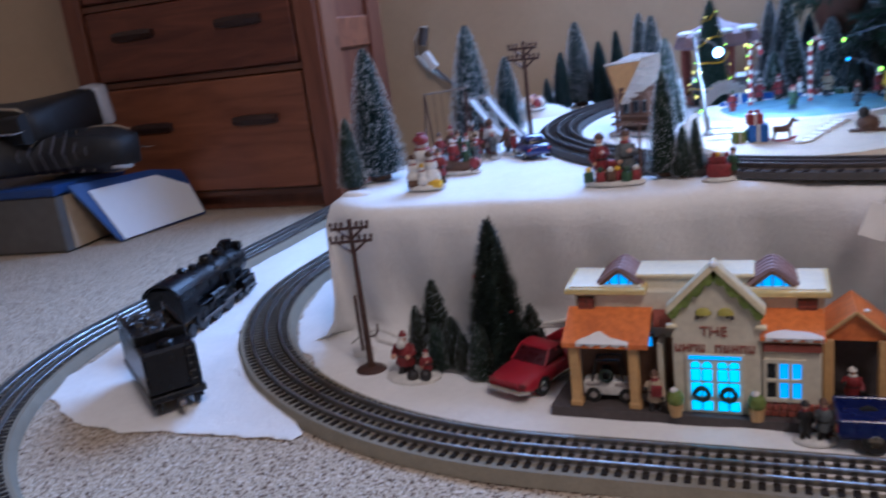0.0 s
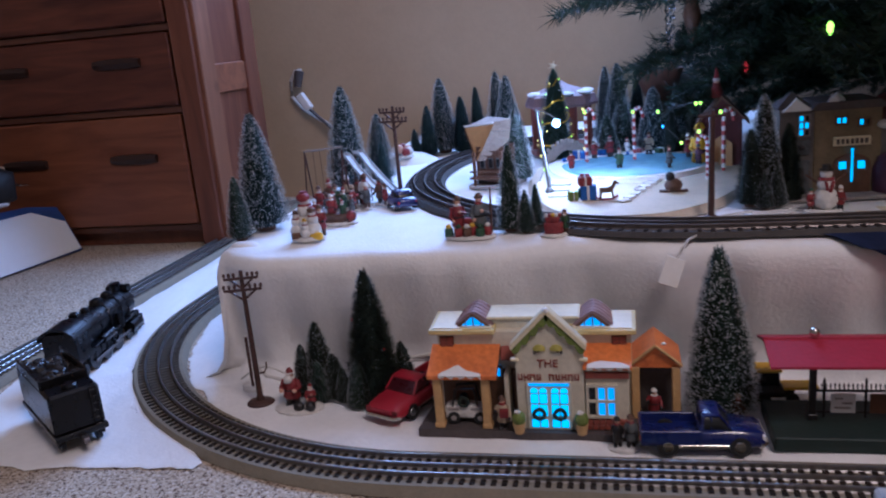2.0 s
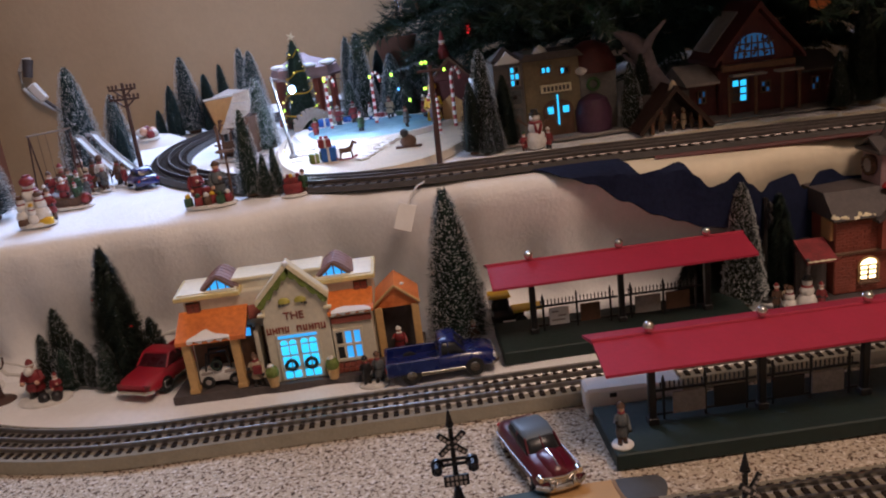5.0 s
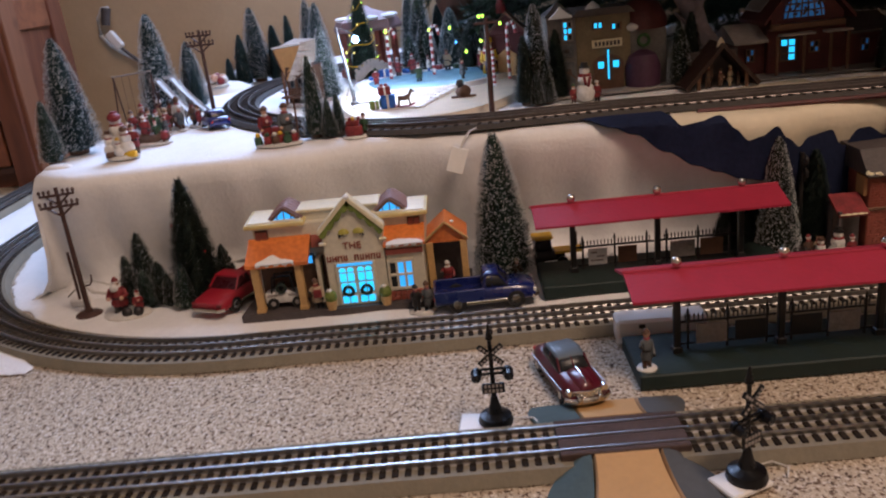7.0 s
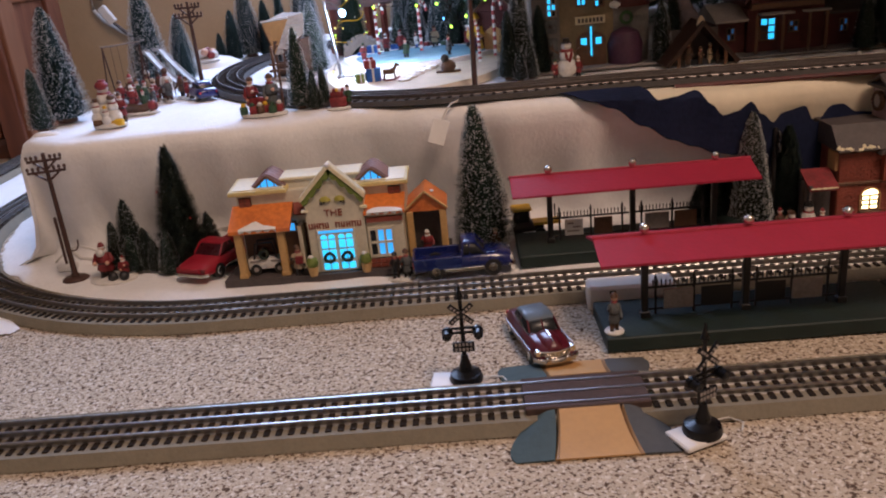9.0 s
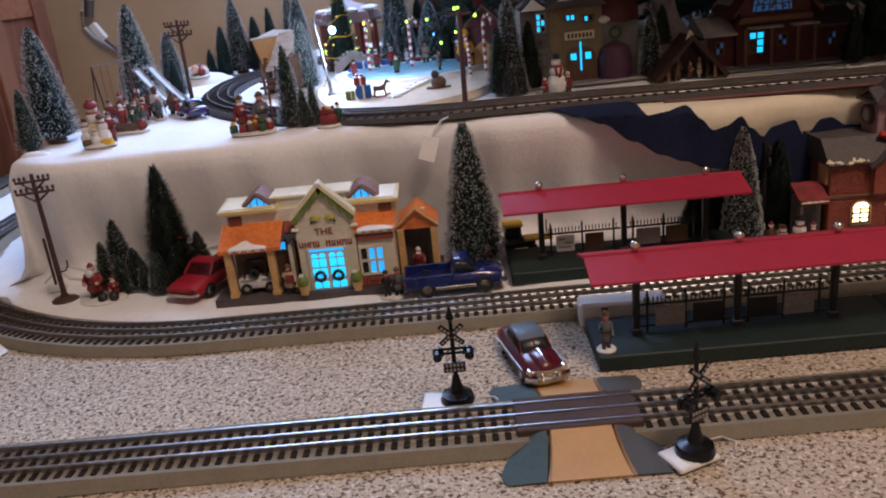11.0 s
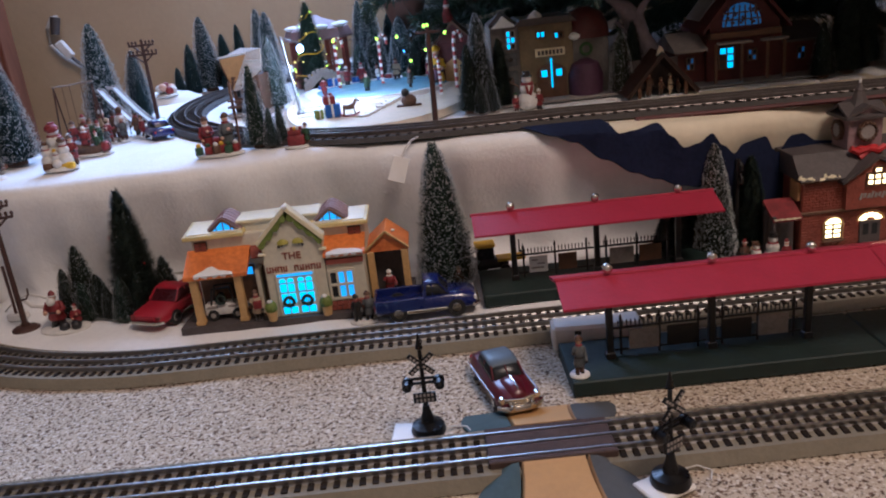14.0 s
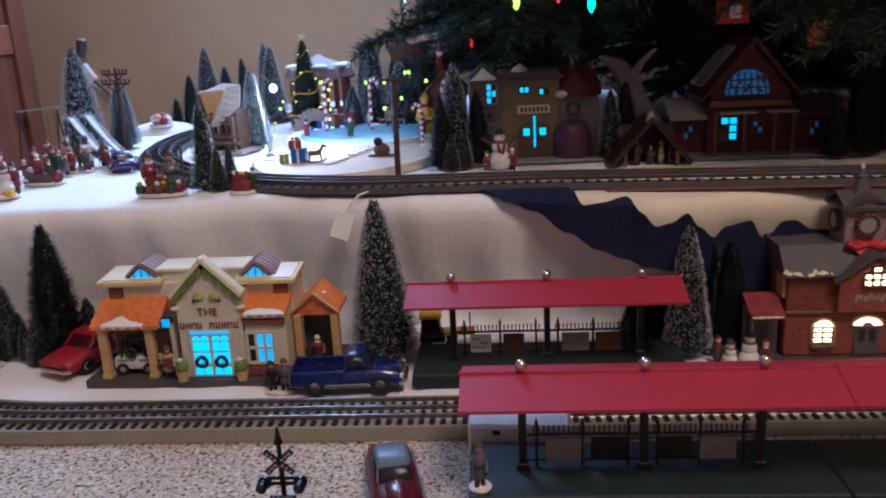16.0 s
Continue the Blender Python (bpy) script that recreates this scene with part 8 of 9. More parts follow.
for i, (a, s) in enumerate(((200, 1), (250, 1.2), (285, 1), (330, 1.1), (20, 1))):
    bm = new_bm()
    ball(bm, (0.046 * math.cos(radians(a)), 0.046 * math.sin(radians(a)), 0.1045), 0.014 * s, 0, 10, 0.32)
    part("snow", bm, "white", e)

# clay urn, arched shed, red toy house
e = thing("clay_urn", "wide brown clay urn on a stem behind the pond", "urn", (0.165, 1.40, Z))
bm = new_bm()
lathe(bm, [(0.020, 0), (0.020, 0.006), (0.010, 0.012), (0.012, 0.070), (0.020, 0.080), (0.030, 0.105), (0.038, 0.130), (0.039, 0.134), (0.035, 0.134), (0.028, 0.12)], seg=20)
part("bowl", bm, "terracotta", e)
e = thing("toy_arch_shed", "grey stone arched toy shed with a snowy top", "toy building", (0.205, 1.43, Z))
bm = new_bm()
prism(bm, [(-0.034, 0), (0.034, 0)] + [(0.034 * math.cos(math.pi * i / 12), 0.080 + 0.034 * math.sin(math.pi * i / 12)) for i in range(13)], -0.02, 0.02)
part("wall", bm, "stonegrey", e)
bm = new_bm()
prism(bm, [(-0.018, 0.002), (0.018, 0.002)] + [(0.018 * math.cos(math.pi * i / 10), 0.055 + 0.018 * math.sin(math.pi * i / 10)) for i in range(11)], -0.0225, -0.0195)
part("door", bm, "stonegrey", e)
bm = new_bm()
tube(bm, [(0.034 * math.cos(math.pi * i / 12), -0.012, 0.083 + 0.034 * math.sin(math.pi * i / 12)) for i in range(1, 12)], 0.005, 7)
part("snow", bm, "white", e)
e = thing("toy_red_house", "dark red toy house with a tan front", "toy building", (0.238, 1.165, Z), -6)
e.scale = (0.84, 0.80, 0.80)
bm = new_bm()
box(bm, (0, 0.025, 0.045), (0.062, 0.05, 0.090), bevel=0.001)
prism(bm, [(-0.034, 0.09), (0.034, 0.09), (0, 0.125)], -0.002, 0.052)
part("wall", bm, "lodgered", e)
bm = new_bm()
prism(bm, [(-0.020, 0.004), (0.016, 0.004), (0.016, 0.050), (-0.002, 0.064), (-0.020, 0.050)], -0.004, -0.001)
part("door_panel", bm, "tanwood", e)
for s in (-1, 1):
    bm = new_bm()
    prism(bm, [(0, 0.132), (s * 0.042, 0.086), (s * 0.042, 0.082), (0, 0.126)], -0.006, 0.056)
    part("roof", bm, "brown", e)
bm = new_bm()
lathe(bm, [(0.0090, 0), (0.0085, 0.008), (0.0050, 0.018), (0.0050, 0.020)], seg=10, mi=0)
ball(bm, (0, -0.001, 0.0215), 0.0040, 2, 8)
lathe(bm, [(0.0046, 0.0225), (0.0050, 0.0245), (0.0046, 0.0262)], seg=10, mi=1)
lathe(bm, [(0.0042, 0.0258), (0.0026, 0.034), (0.0006, 0.041)], seg=10, mi=0)
figurine("santa_figurine", "small red santa figurine with a pointed cap on the roof ridge", "figurine", (0.232, 1.178, Z + 0.1025), bm)
bm = new_bm()
person_shape(bm, 0, 0, 0, 0.070, 6, 6, 6, 1.0)
figurine("yellow_figurine", "plain yellow painted figurine beside the red house", "figurine", (0.208, 1.165, Z), bm)
bm = new_bm()
box(bm, (0, 0, 0.010), (0.026, 0.012, 0.004), bevel=0.0006, mi=7)
box(bm, (0, 0.005, 0.020), (0.026, 0.002, 0.014), bevel=0.0006, mi=7)
for x in (-0.010, 0.010):
    box(bm, (x, 0, 0.0045), (0.002, 0.010, 0.009), mi=7)
figurine("toy_bench", "small dark toy park bench", "toy bench", (0.238, 1.180, Z), bm)
bm = new_bm()
disc(bm, 0, 0, 0, 0.020, 0.004, 1)
for k in range(7):
    a = k * 0.9
    ball(bm, (0.012 * math.cos(a), 0.010 * math.sin(a), 0.010 + 0.003 * (k % 3)), 0.008, (1, 2, 0, 10)[k % 4], 8)
figurine("snow_village_figurine", "pale painted snow figurine by the far trees", "figurine", (-0.285, 1.395, Z + 0.012), bm)
bm = new_bm()
lathe(bm, [(0.075, 0), (0.066, 0.010), (0.045, 0.020), (0.015, 0.026)], seg=20, sy=0.7)
mound = tagged(part("snow_mound", bm, "snow", smooth=60), "low mound of white felt snow at the far track", "snow mound")
mound.location = (-0.295, 1.42, DECK - 0.006)

# strings of small bulbs round the pond
def bulb_string(label, pts, kinds, r=0.0012):
    e = thing("light_string", label, "light string")
    bm = new_bm()
    tube(bm, pts, 0.0005, 4)
    part("wire", bm, "blackp", e)
    for i, p in enumerate(pts):
        k = kinds[i % len(kinds)]
        if k:
            bm = new_bm()
            ball(bm, (p[0], p[1], p[2] - 0.002), r, 0, 8, 1.3)
            part("bulb", bm, k, e)


bulb_string("string of tiny yellow and green bulbs hung by the pond", [(0.044, 1.275, Z + 0.090), (0.047, 1.268, Z + 0.076), (0.045, 1.270, Z + 0.060), (0.047, 1.268, Z + 0.045), (0.045, 1.266, Z + 0.030), (0.047, 1.265, Z + 0.016)], ["bulb_yellow", "bulb_lime"], 0.0017)
bulb_string("string of tiny yellow bulbs on the toy trees", [(-0.020, 1.235, Z + 0.064), (-0.016, 1.20, Z + 0.056), (-0.010, 1.14, Z + 0.042), (-0.004, 1.11, Z + 0.028), (-0.010, 1.09, Z + 0.012)], ["bulb_yellow", "bulb_lime"], 0.0017)
bulb_string("string of lime bulbs strung between the candy canes", [(0.050, 1.20, 0.2555), (0.085, 1.195, 0.2525), (0.119, 1.19, 0.2530), (0.152, 1.15, 0.2555), (0.176, 1.09, 0.2660), (0.194, 1.05, 0.2740), (0.199, 1.045, 0.2745), (0.222, 1.04, 0.2630)], ["bulb_lime", None, "bulb_lime", "bulb_lime", None, "bulb_lime", "bulb_lime", "bulb_lime"], 0.0019)
bulb_string("string of lime and blue bulbs hung beside the pond", [(0.199, 1.045, 0.2740), (0.193, 1.00, 0.2460), (0.172, 0.99, 0.2350), (0.160, 1.19, 0.2300), (0.180, 1.20, 0.2280)], [None, "bulb_lime", "bulb_lime", "bulb_blue", None], 0.0017)

# ---------------- inn ----------------
def inn():
    e = thing("toy_inn", "dim tan ceramic inn with lit cyan windows", "toy building", (0.280, 0.972, Z), 3)
    bm = new_bm()
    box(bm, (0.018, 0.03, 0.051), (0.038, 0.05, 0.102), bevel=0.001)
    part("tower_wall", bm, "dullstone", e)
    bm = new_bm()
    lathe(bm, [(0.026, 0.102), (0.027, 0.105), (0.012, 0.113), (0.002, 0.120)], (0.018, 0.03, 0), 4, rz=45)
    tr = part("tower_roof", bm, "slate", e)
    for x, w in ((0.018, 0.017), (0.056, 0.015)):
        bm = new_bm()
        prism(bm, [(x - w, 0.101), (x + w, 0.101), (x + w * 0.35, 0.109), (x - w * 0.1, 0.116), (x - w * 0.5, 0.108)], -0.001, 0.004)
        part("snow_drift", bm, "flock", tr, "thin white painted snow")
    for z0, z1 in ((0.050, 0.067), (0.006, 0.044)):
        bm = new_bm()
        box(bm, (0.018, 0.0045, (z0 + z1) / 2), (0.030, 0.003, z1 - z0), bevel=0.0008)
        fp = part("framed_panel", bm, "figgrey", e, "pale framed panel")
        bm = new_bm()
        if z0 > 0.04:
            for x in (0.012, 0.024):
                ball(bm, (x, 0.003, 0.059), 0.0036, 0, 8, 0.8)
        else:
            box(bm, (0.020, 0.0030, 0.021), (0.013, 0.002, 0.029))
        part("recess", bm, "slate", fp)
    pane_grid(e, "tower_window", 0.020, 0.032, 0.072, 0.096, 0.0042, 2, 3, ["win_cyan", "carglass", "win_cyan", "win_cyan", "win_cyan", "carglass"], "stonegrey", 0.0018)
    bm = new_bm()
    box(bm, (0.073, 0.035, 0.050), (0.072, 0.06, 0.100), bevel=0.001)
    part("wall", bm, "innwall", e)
    bm = new_bm()
    prism(bm, [(0.030, 0.100), (0.114, 0.100), (0.106, 0.109), (0.040, 0.109)], -0.002, 0.07)
    part("roof", bm, "slate", e)
    bm = new_bm()
    lathe(bm, [(0.012, 0.104), (0.008, 0.112), (0.001, 0.118)], (0.062, 0.012, 0), 8)
    part("snow", bm, "white", e)
    pane_grid(e, "window", 0.060, 0.072, 0.083, 0.091, 0.0042, 2, 1, "win_cyan", "brown", 0.0018)
    pane_grid(e, "window", 0.084, 0.096, 0.080, 0.088, 0.0042, 2, 1, ["win_cyan", "carglass"], "brown", 0.0018)
    bm = new_bm()
    box(bm, (0.077, 0.0025, 0.0635), (0.040, 0.003, 0.0105), bevel=0.0006)
    sg = part("sign_board", bm, "ivory", e)
    bm = new_bm()
    for k in range(7):
        box(bm, (0.062 + 0.005 * k, 0.0006, 0.0635), (0.003, 0.001, 0.0055))
    part("lettering", bm, "slate", sg)
    bm = new_bm()
    prism(bm, [(0.058, 0.004), (0.098, 0.004)] + [(0.078 + 0.020 * math.cos(math.pi * i / 10), 0.036 + 0.013 * math.sin(math.pi * i / 10)) for i in range(11)], 0.002, 0.0045)
    d = part("archway", bm, "brown", e)
    for x0, x1 in ((0.064, 0.0715), (0.0768, 0.0788), (0.084, 0.0915)):
        bm = new_bm()
        box(bm, ((x0 + x1) / 2, 0.0012, 0.036), (x1 - x0, 0.001, 0.0085 if x1 - x0 > 0.005 else 0.038))
        part("lit_pane", bm, "win_cyan", d)
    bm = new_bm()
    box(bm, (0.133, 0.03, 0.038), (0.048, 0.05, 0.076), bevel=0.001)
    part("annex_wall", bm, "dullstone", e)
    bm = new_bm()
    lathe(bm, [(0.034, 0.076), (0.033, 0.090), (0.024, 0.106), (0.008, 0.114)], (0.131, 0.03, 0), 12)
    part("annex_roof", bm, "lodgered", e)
    bm = new_bm()
    ball(bm, (0.112, 0.006, 0.080), 0.009, 0, 8, 0.6)
    part("snow", bm, "white", e)
    bm = new_bm()
    rows = []
    for k in range(12):
        a = 2 * math.pi * k / 12
        rows.append([Vector((0.126 + (0.0072 + 0.0022 * math.cos(b)) * math.cos(a), 0.003 + 0.0022 * math.sin(b), 0.062 + (0.0072 + 0.0022 * math.cos(b)) * math.sin(a))) for b in [j * math.pi / 3 for j in range(6)]])
    rings(bm, rows + rows[:1], 0, cap=False)
    part("wreath", bm, "green", e)
    bm = new_bm()
    lathe(bm, [(0.023, 0.004), (0.024, 0.030), (0.018, 0.044), (0.006, 0.050)], (0.124, 0.004, 0), 12)
    part("porch_awning", bm, "purple", e, "plum rounded awning")
    bm = new_bm()
    box(bm, (0.085, 0.02, 0.002), (0.175, 0.085, 0.004), bevel=0.001)
    part("base", bm, "stonegrey", e)
    return e


inn()
bm = new_bm()
disc(bm, 0, 0, 0, 0.020, 0.004, 1, 0.6)
snowman_shape(bm, 0.002, 0, 0.003, 0.046)
lathe(bm, [(0.0075, 0.0345), (0.0088, 0.0362), (0.0072, 0.0382)], (0.002, 0, 0.0), 10, 0)
box(bm, (0.006, -0.0085, 0.029), (0.0035, 0.002, 0.013), ry=14, bevel=0.0006, mi=0)
box(bm, (0.001, -0.0085, 0.030), (0.0032, 0.002, 0.010), ry=-10, bevel=0.0006, mi=0)
person_shape(bm, -0.013, -0.002, 0.003, 0.024, 0, 4, 3)
person_shape(bm, 0.016, -0.003, 0.003, 0.026, 0, 7, 1)
for k in (-1, 1):
    cone(bm, (0.002 + k * 0.007, 0, 0.031), (0.002 + k * 0.021, 0, 0.042), 0.0012, 0.0008, 5, 4)
    cone(bm, (0.002 + k * 0.016, 0, 0.038), (0.002 + k * 0.017, 0, 0.046), 0.0008, 0.0005, 5, 4)
figurine("snowman_figurine", "white snowman figurine with black hat and red scarf", "figurine", (0.312, 0.903, Z), bm)

# ---------------- stable ----------------
e = thing("toy_stable", "dark wooden toy nativity stable with small figures", "toy building", (0.488, 0.935, Z), 2)
bm = new_bm()
for s in (-1, 1):
    prism(bm, [(0, 0.056), (s * 0.048, 0.004), (s * 0.044, 0.0), (0, 0.050)], -0.022, 0.03)
part("roof", bm, "pull", e)
bm = new_bm()
box(bm, (0, 0.028, 0.022), (0.070, 0.003, 0.040))
part("back_wall", bm, "slate", e)
for x in (-0.030, 0.030):
    bm = new_bm()
    box(bm, (x, -0.018, 0.011), (0.004, 0.004, 0.022), bevel=0.0005)
    part("post", bm, "brown", e)
bm = new_bm()
lathe(bm, [(0.006, 0.05), (0.004, 0.058), (0.001, 0.062)], (0, -0.01, 0), 8)
part("star", bm, "tan", e)
for i, (x, h, c) in enumerate(((-0.014, 0.030, 4), (0.002, 0.022, 4), (0.014, 0.026, 10), (0.024, 0.019, 4))):
    bm = new_bm()
    person_shape(bm, 0, 0, 0, h, c, c, c)
    figurine("nativity_figurine", "small brown painted figurine in the stable", "figurine", (0.488 + x, 0.930, Z), bm, i * 30, "nativity figurines")

# ---------------- lodge ----------------
def lodge():
    e = thing("toy_lodge", "dark red ceramic lodge with a lit blue arched window", "toy building", (0.613, 0.970, Z), 0)
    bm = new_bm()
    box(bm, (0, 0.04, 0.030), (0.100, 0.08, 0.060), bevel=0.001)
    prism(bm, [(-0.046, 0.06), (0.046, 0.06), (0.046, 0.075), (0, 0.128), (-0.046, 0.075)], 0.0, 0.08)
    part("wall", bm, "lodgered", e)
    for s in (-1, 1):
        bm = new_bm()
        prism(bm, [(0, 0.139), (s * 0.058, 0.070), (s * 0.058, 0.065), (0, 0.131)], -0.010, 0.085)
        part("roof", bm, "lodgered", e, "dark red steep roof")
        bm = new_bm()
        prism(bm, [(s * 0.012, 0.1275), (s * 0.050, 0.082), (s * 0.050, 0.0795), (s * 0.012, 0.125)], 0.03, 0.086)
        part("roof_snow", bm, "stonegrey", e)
    bm = new_bm()
    prism(bm, [(-0.030, 0.072), (0.020, 0.072)] + [(-0.005 + 0.025 * math.cos(math.pi * i / 12), 0.076 + 0.025 * math.sin(math.pi * i / 12)) for i in range(13)], -0.003, -0.001)
    w = part("arched_window", bm, "win_dim", e, "lit blue arched window")
    bm = new_bm()
    for k in range(6):
        cone(bm, (-0.027 + 0.0088 * k, -0.0035, 0.072), (-0.022 + 0.0068 * k, -0.0035, 0.098), 0.0011, 0.0011, 5)
    for zz in (0.080, 0.089):
        cone(bm, (-0.030, -0.0035, zz), (0.020, -0.0035, zz), 0.0011, 0.0011, 5)
    rn = random.Random(4)
    for k in range(26):
        ball(bm, (rn.uniform(-0.026, 0.016), -0.004, rn.uniform(0.074, 0.096)), 0.0018, 0, 6)
    part("glazing_lattice", bm, "brown", w)
    bm = new_bm()
    box(bm, (-0.002, -0.006, 0.062), (0.094, 0.010, 0.008), bevel=0.001)
    bal = part("balcony", bm, "brown", e)
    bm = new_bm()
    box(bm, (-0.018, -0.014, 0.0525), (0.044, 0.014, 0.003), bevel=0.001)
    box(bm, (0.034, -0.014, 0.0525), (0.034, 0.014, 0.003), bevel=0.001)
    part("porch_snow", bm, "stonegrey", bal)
    pane_grid(e, "lit_door", -0.034, -0.014, 0.018, 0.046, -0.0015, 2, 3, ["slate", "win_cyan", "slate", "win_cyan", "win_cyan", "win_cyan"], "brown", 0.0018)
    pane_grid(e, "small_window", 0.004, 0.016, 0.026, 0.040, -0.0015, 2, 2, ["carglass", "win_dim", "win_dim", "carglass"], "brown", 0.0018)
    for x in (-0.044, -0.010, 0.024, 0.046):
        bm = new_bm()
        cone(bm, (x, -0.018, 0), (x, -0.018, 0.052), 0.0022, 0.0022, 7)
        part("porch_post", bm, "brown", e)
    for s, w2 in ((-1, 0.040), (1, 0.058)):
        bm = new_bm()
        box(bm, (s * (0.05 + w2 / 2), 0.04, 0.024), (w2, 0.065, 0.048), bevel=0.001)
        wg = part("wing", bm, "lodgered", e)
        bm = new_bm()
        prism(bm, [(-0.004, 0.044), (-0.004, 0.047), (0.046, 0.066), (0.080, 0.050), (0.080, 0.046)], s * 0.05 - (w2 + 0.004 if s < 0 else 0), s * 0.05 + (w2 + 0.004 if s > 0 else 0), "x")
        part("wing_roof", bm, "stonegrey" if s < 0 else "slate", wg)
        pane_grid(e, "wing_window", s * (0.05 + w2 / 2) - 0.005, s * (0.05 + w2 / 2) + 0.005, 0.020, 0.036, 0.006, 2, 2, ["win_dim", "carglass", "carglass", "win_dim"], "brown", 0.0016)
    bm = new_bm()
    box(bm, (0.01, 0.02, 0.0015), (0.22, 0.11, 0.003), bevel=0.001)
    part("base", bm, "dullstone", e)
    return e


lodge()
bm = new_bm()
lathe(bm, [(0.003, 0), (0.003, 0.008), (0.0018, 0.012)], seg=8, mi=1)
figurine("white_candle", "tiny white candle-like ornament on the shelf", "ornament", (0.655, 0.850, Z), bm)

# crooked grey toy tree between inn and lodge
e = thing("crooked_toy_tree", "crooked grey-lilac painted toy tree trunk", "toy tree", (0.500, 1.000, Z))
bm = new_bm()
rows = []
for i, (x, y, z, r) in enumerate(((0.012, 0, 0.0, 0.024), (0.008, 0, 0.02, 0.017), (-0.004, 0.002, 0.045, 0.014), (-0.018, 0.004, 0.07, 0.013), (-0.026, 0.004, 0.095, 0.013), (-0.040, 0.004, 0.113, 0.010), (-0.058, 0.004, 0.122, 0.005))):
    rows.append([Vector((x + r * (1 + 0.14 * math.sin(5 * a + i)) * math.cos(a), y + r * 0.8 * math.sin(a), z + 0.3 * r * math.cos(a))) for a in [2 * math.pi * k / 14 for k in range(14)]])
rings(bm, rows)
part("trunk", bm, "lilac", e)
for pts in ([(-0.024, 0, 0.09), (-0.012, -0.004, 0.112), (0.004, -0.006, 0.128)], [(-0.016, 0, 0.066), (-0.034, -0.006, 0.074), (-0.050, -0.006, 0.092)]):
    bm = new_bm()
    rows = []
    for k, p in enumerate(pts):
        r = 0.0075 - 0.0025 * k
        rows.append([Vector((p[0] + r * math.cos(a), p[1] + r * math.sin(a), p[2] + 0.3 * r * math.sin(2 * a))) for a in [2 * math.pi * q / 8 for q in range(8)]])
    rings(bm, rows)
    part("limb", bm, "lilac", e)

# cord and lamp holder hung on the wall
e = thing("hanging_lamp_cord", "white cord with a bulb holder hung against the wall", "cord")
bm = new_bm()
tube(bm, [(-0.58, 1.90, 0.165), (-0.62, 1.945, 0.185), (-0.66, 1.955, 0.205), (-0.70, 1.955, 0.235), (-0.718, 1.955, 0.262), (-0.716, 1.955, 0.30), (-0.70, 1.955, 0.325), (-0.684, 1.955, 0.325)], 0.0045, 7)
part("cord", bm, "cable", e)
bm = new_bm()
cone(bm, (-0.686, 1.945, 0.325), (-0.694, 1.94, 0.285), 0.012, 0.010, 12)
part("holder", bm, "slate", e)
bm = new_bm()
box(bm, (-0.680, 1.94, 0.248), (0.022, 0.016, 0.046), ry=-32, bevel=0.003)
part("plug", bm, "white", e)
bm = new_bm()
tube(bm, [(-0.668, 1.94, 0.228), (-0.640, 1.94, 0.200), (-0.60, 1.93, 0.165), (-0.57, 1.90, 0.150)], 0.004, 7)
part("lower_cord", bm, "slate", e)

bm = new_bm()
lathe(bm, [(0.018, 0), (0.0175, 0.002), (0.012, 0.005), (0.003, 0.006)], seg=16, sy=0.6)
mound = tagged(part("snow_mound", bm, "snow", smooth=60), "small heap of white felt snow under the corner tree", "snow mound")
mound.location = (-0.338, 0.846, DECK - 0.001)

# ================ the big christmas tree over the village ================
def bough_mesh(seed, n=2600):
    """A drooping bough one unit long: a twig with side shoots, all set with needles."""
    rnd = random.Random(seed)
    vs, fs = [], []

    def needle(p, d, ln):
        side = d.cross(Vector((rnd.uniform(-1, 1), rnd.uniform(-1, 1), rnd.uniform(-1, 1)))).normalized() * 0.0022
        b = len(vs)
        q = p + d * ln
        vs.extend([tuple(p - side), tuple(p + side), tuple(q)])
        fs.append((b, b + 1, b + 2))

    shoots = [(Vector((0, 0, 0)), Vector((1, 0, -0.16)), 1.0)]
    for k in range(26):
        t = 0.10 + 0.88 * k / 26
        s = 1 if k % 2 else -1
        o = Vector((t, 0, -0.16 * t - 0.10 * t * t))
        shoots.append((o, Vector((0.72, s * rnd.uniform(0.5, 0.9), rnd.uniform(-0.35, 0.15))).normalized(), rnd.uniform(0.20, 0.42) * (1.15 - t * 0.6)))
    for o, d, ln in shoots:
        m = int(n * ln / 4.5)
        for i in range(m):
            t = i / m
            p = o + d * ln * t + Vector((0, 0, -0.10 * t * t * ln))
            a = rnd.random() * 6.283
            u = d.orthogonal().normalized()
            v = d.cross(u).normalized()
            nd = (d * rnd.uniform(0.5, 0.9) + (u * math.cos(a) + v * math.sin(a)) * 0.8).normalized()
            needle(p, nd, rnd.uniform(0.030, 0.052))
        b = len(vs)
        e = o + d * ln
        w = Vector((0, 0, 0.004))
        vs.extend([tuple(o - w), tuple(o + w), tuple(e)])
        fs.append((b, b + 1, b + 2))
    me = bpy.data.meshes.new("bough")
    me.from_pydata(vs, [], fs)
    me.materials.append(M["needle"])
    return me


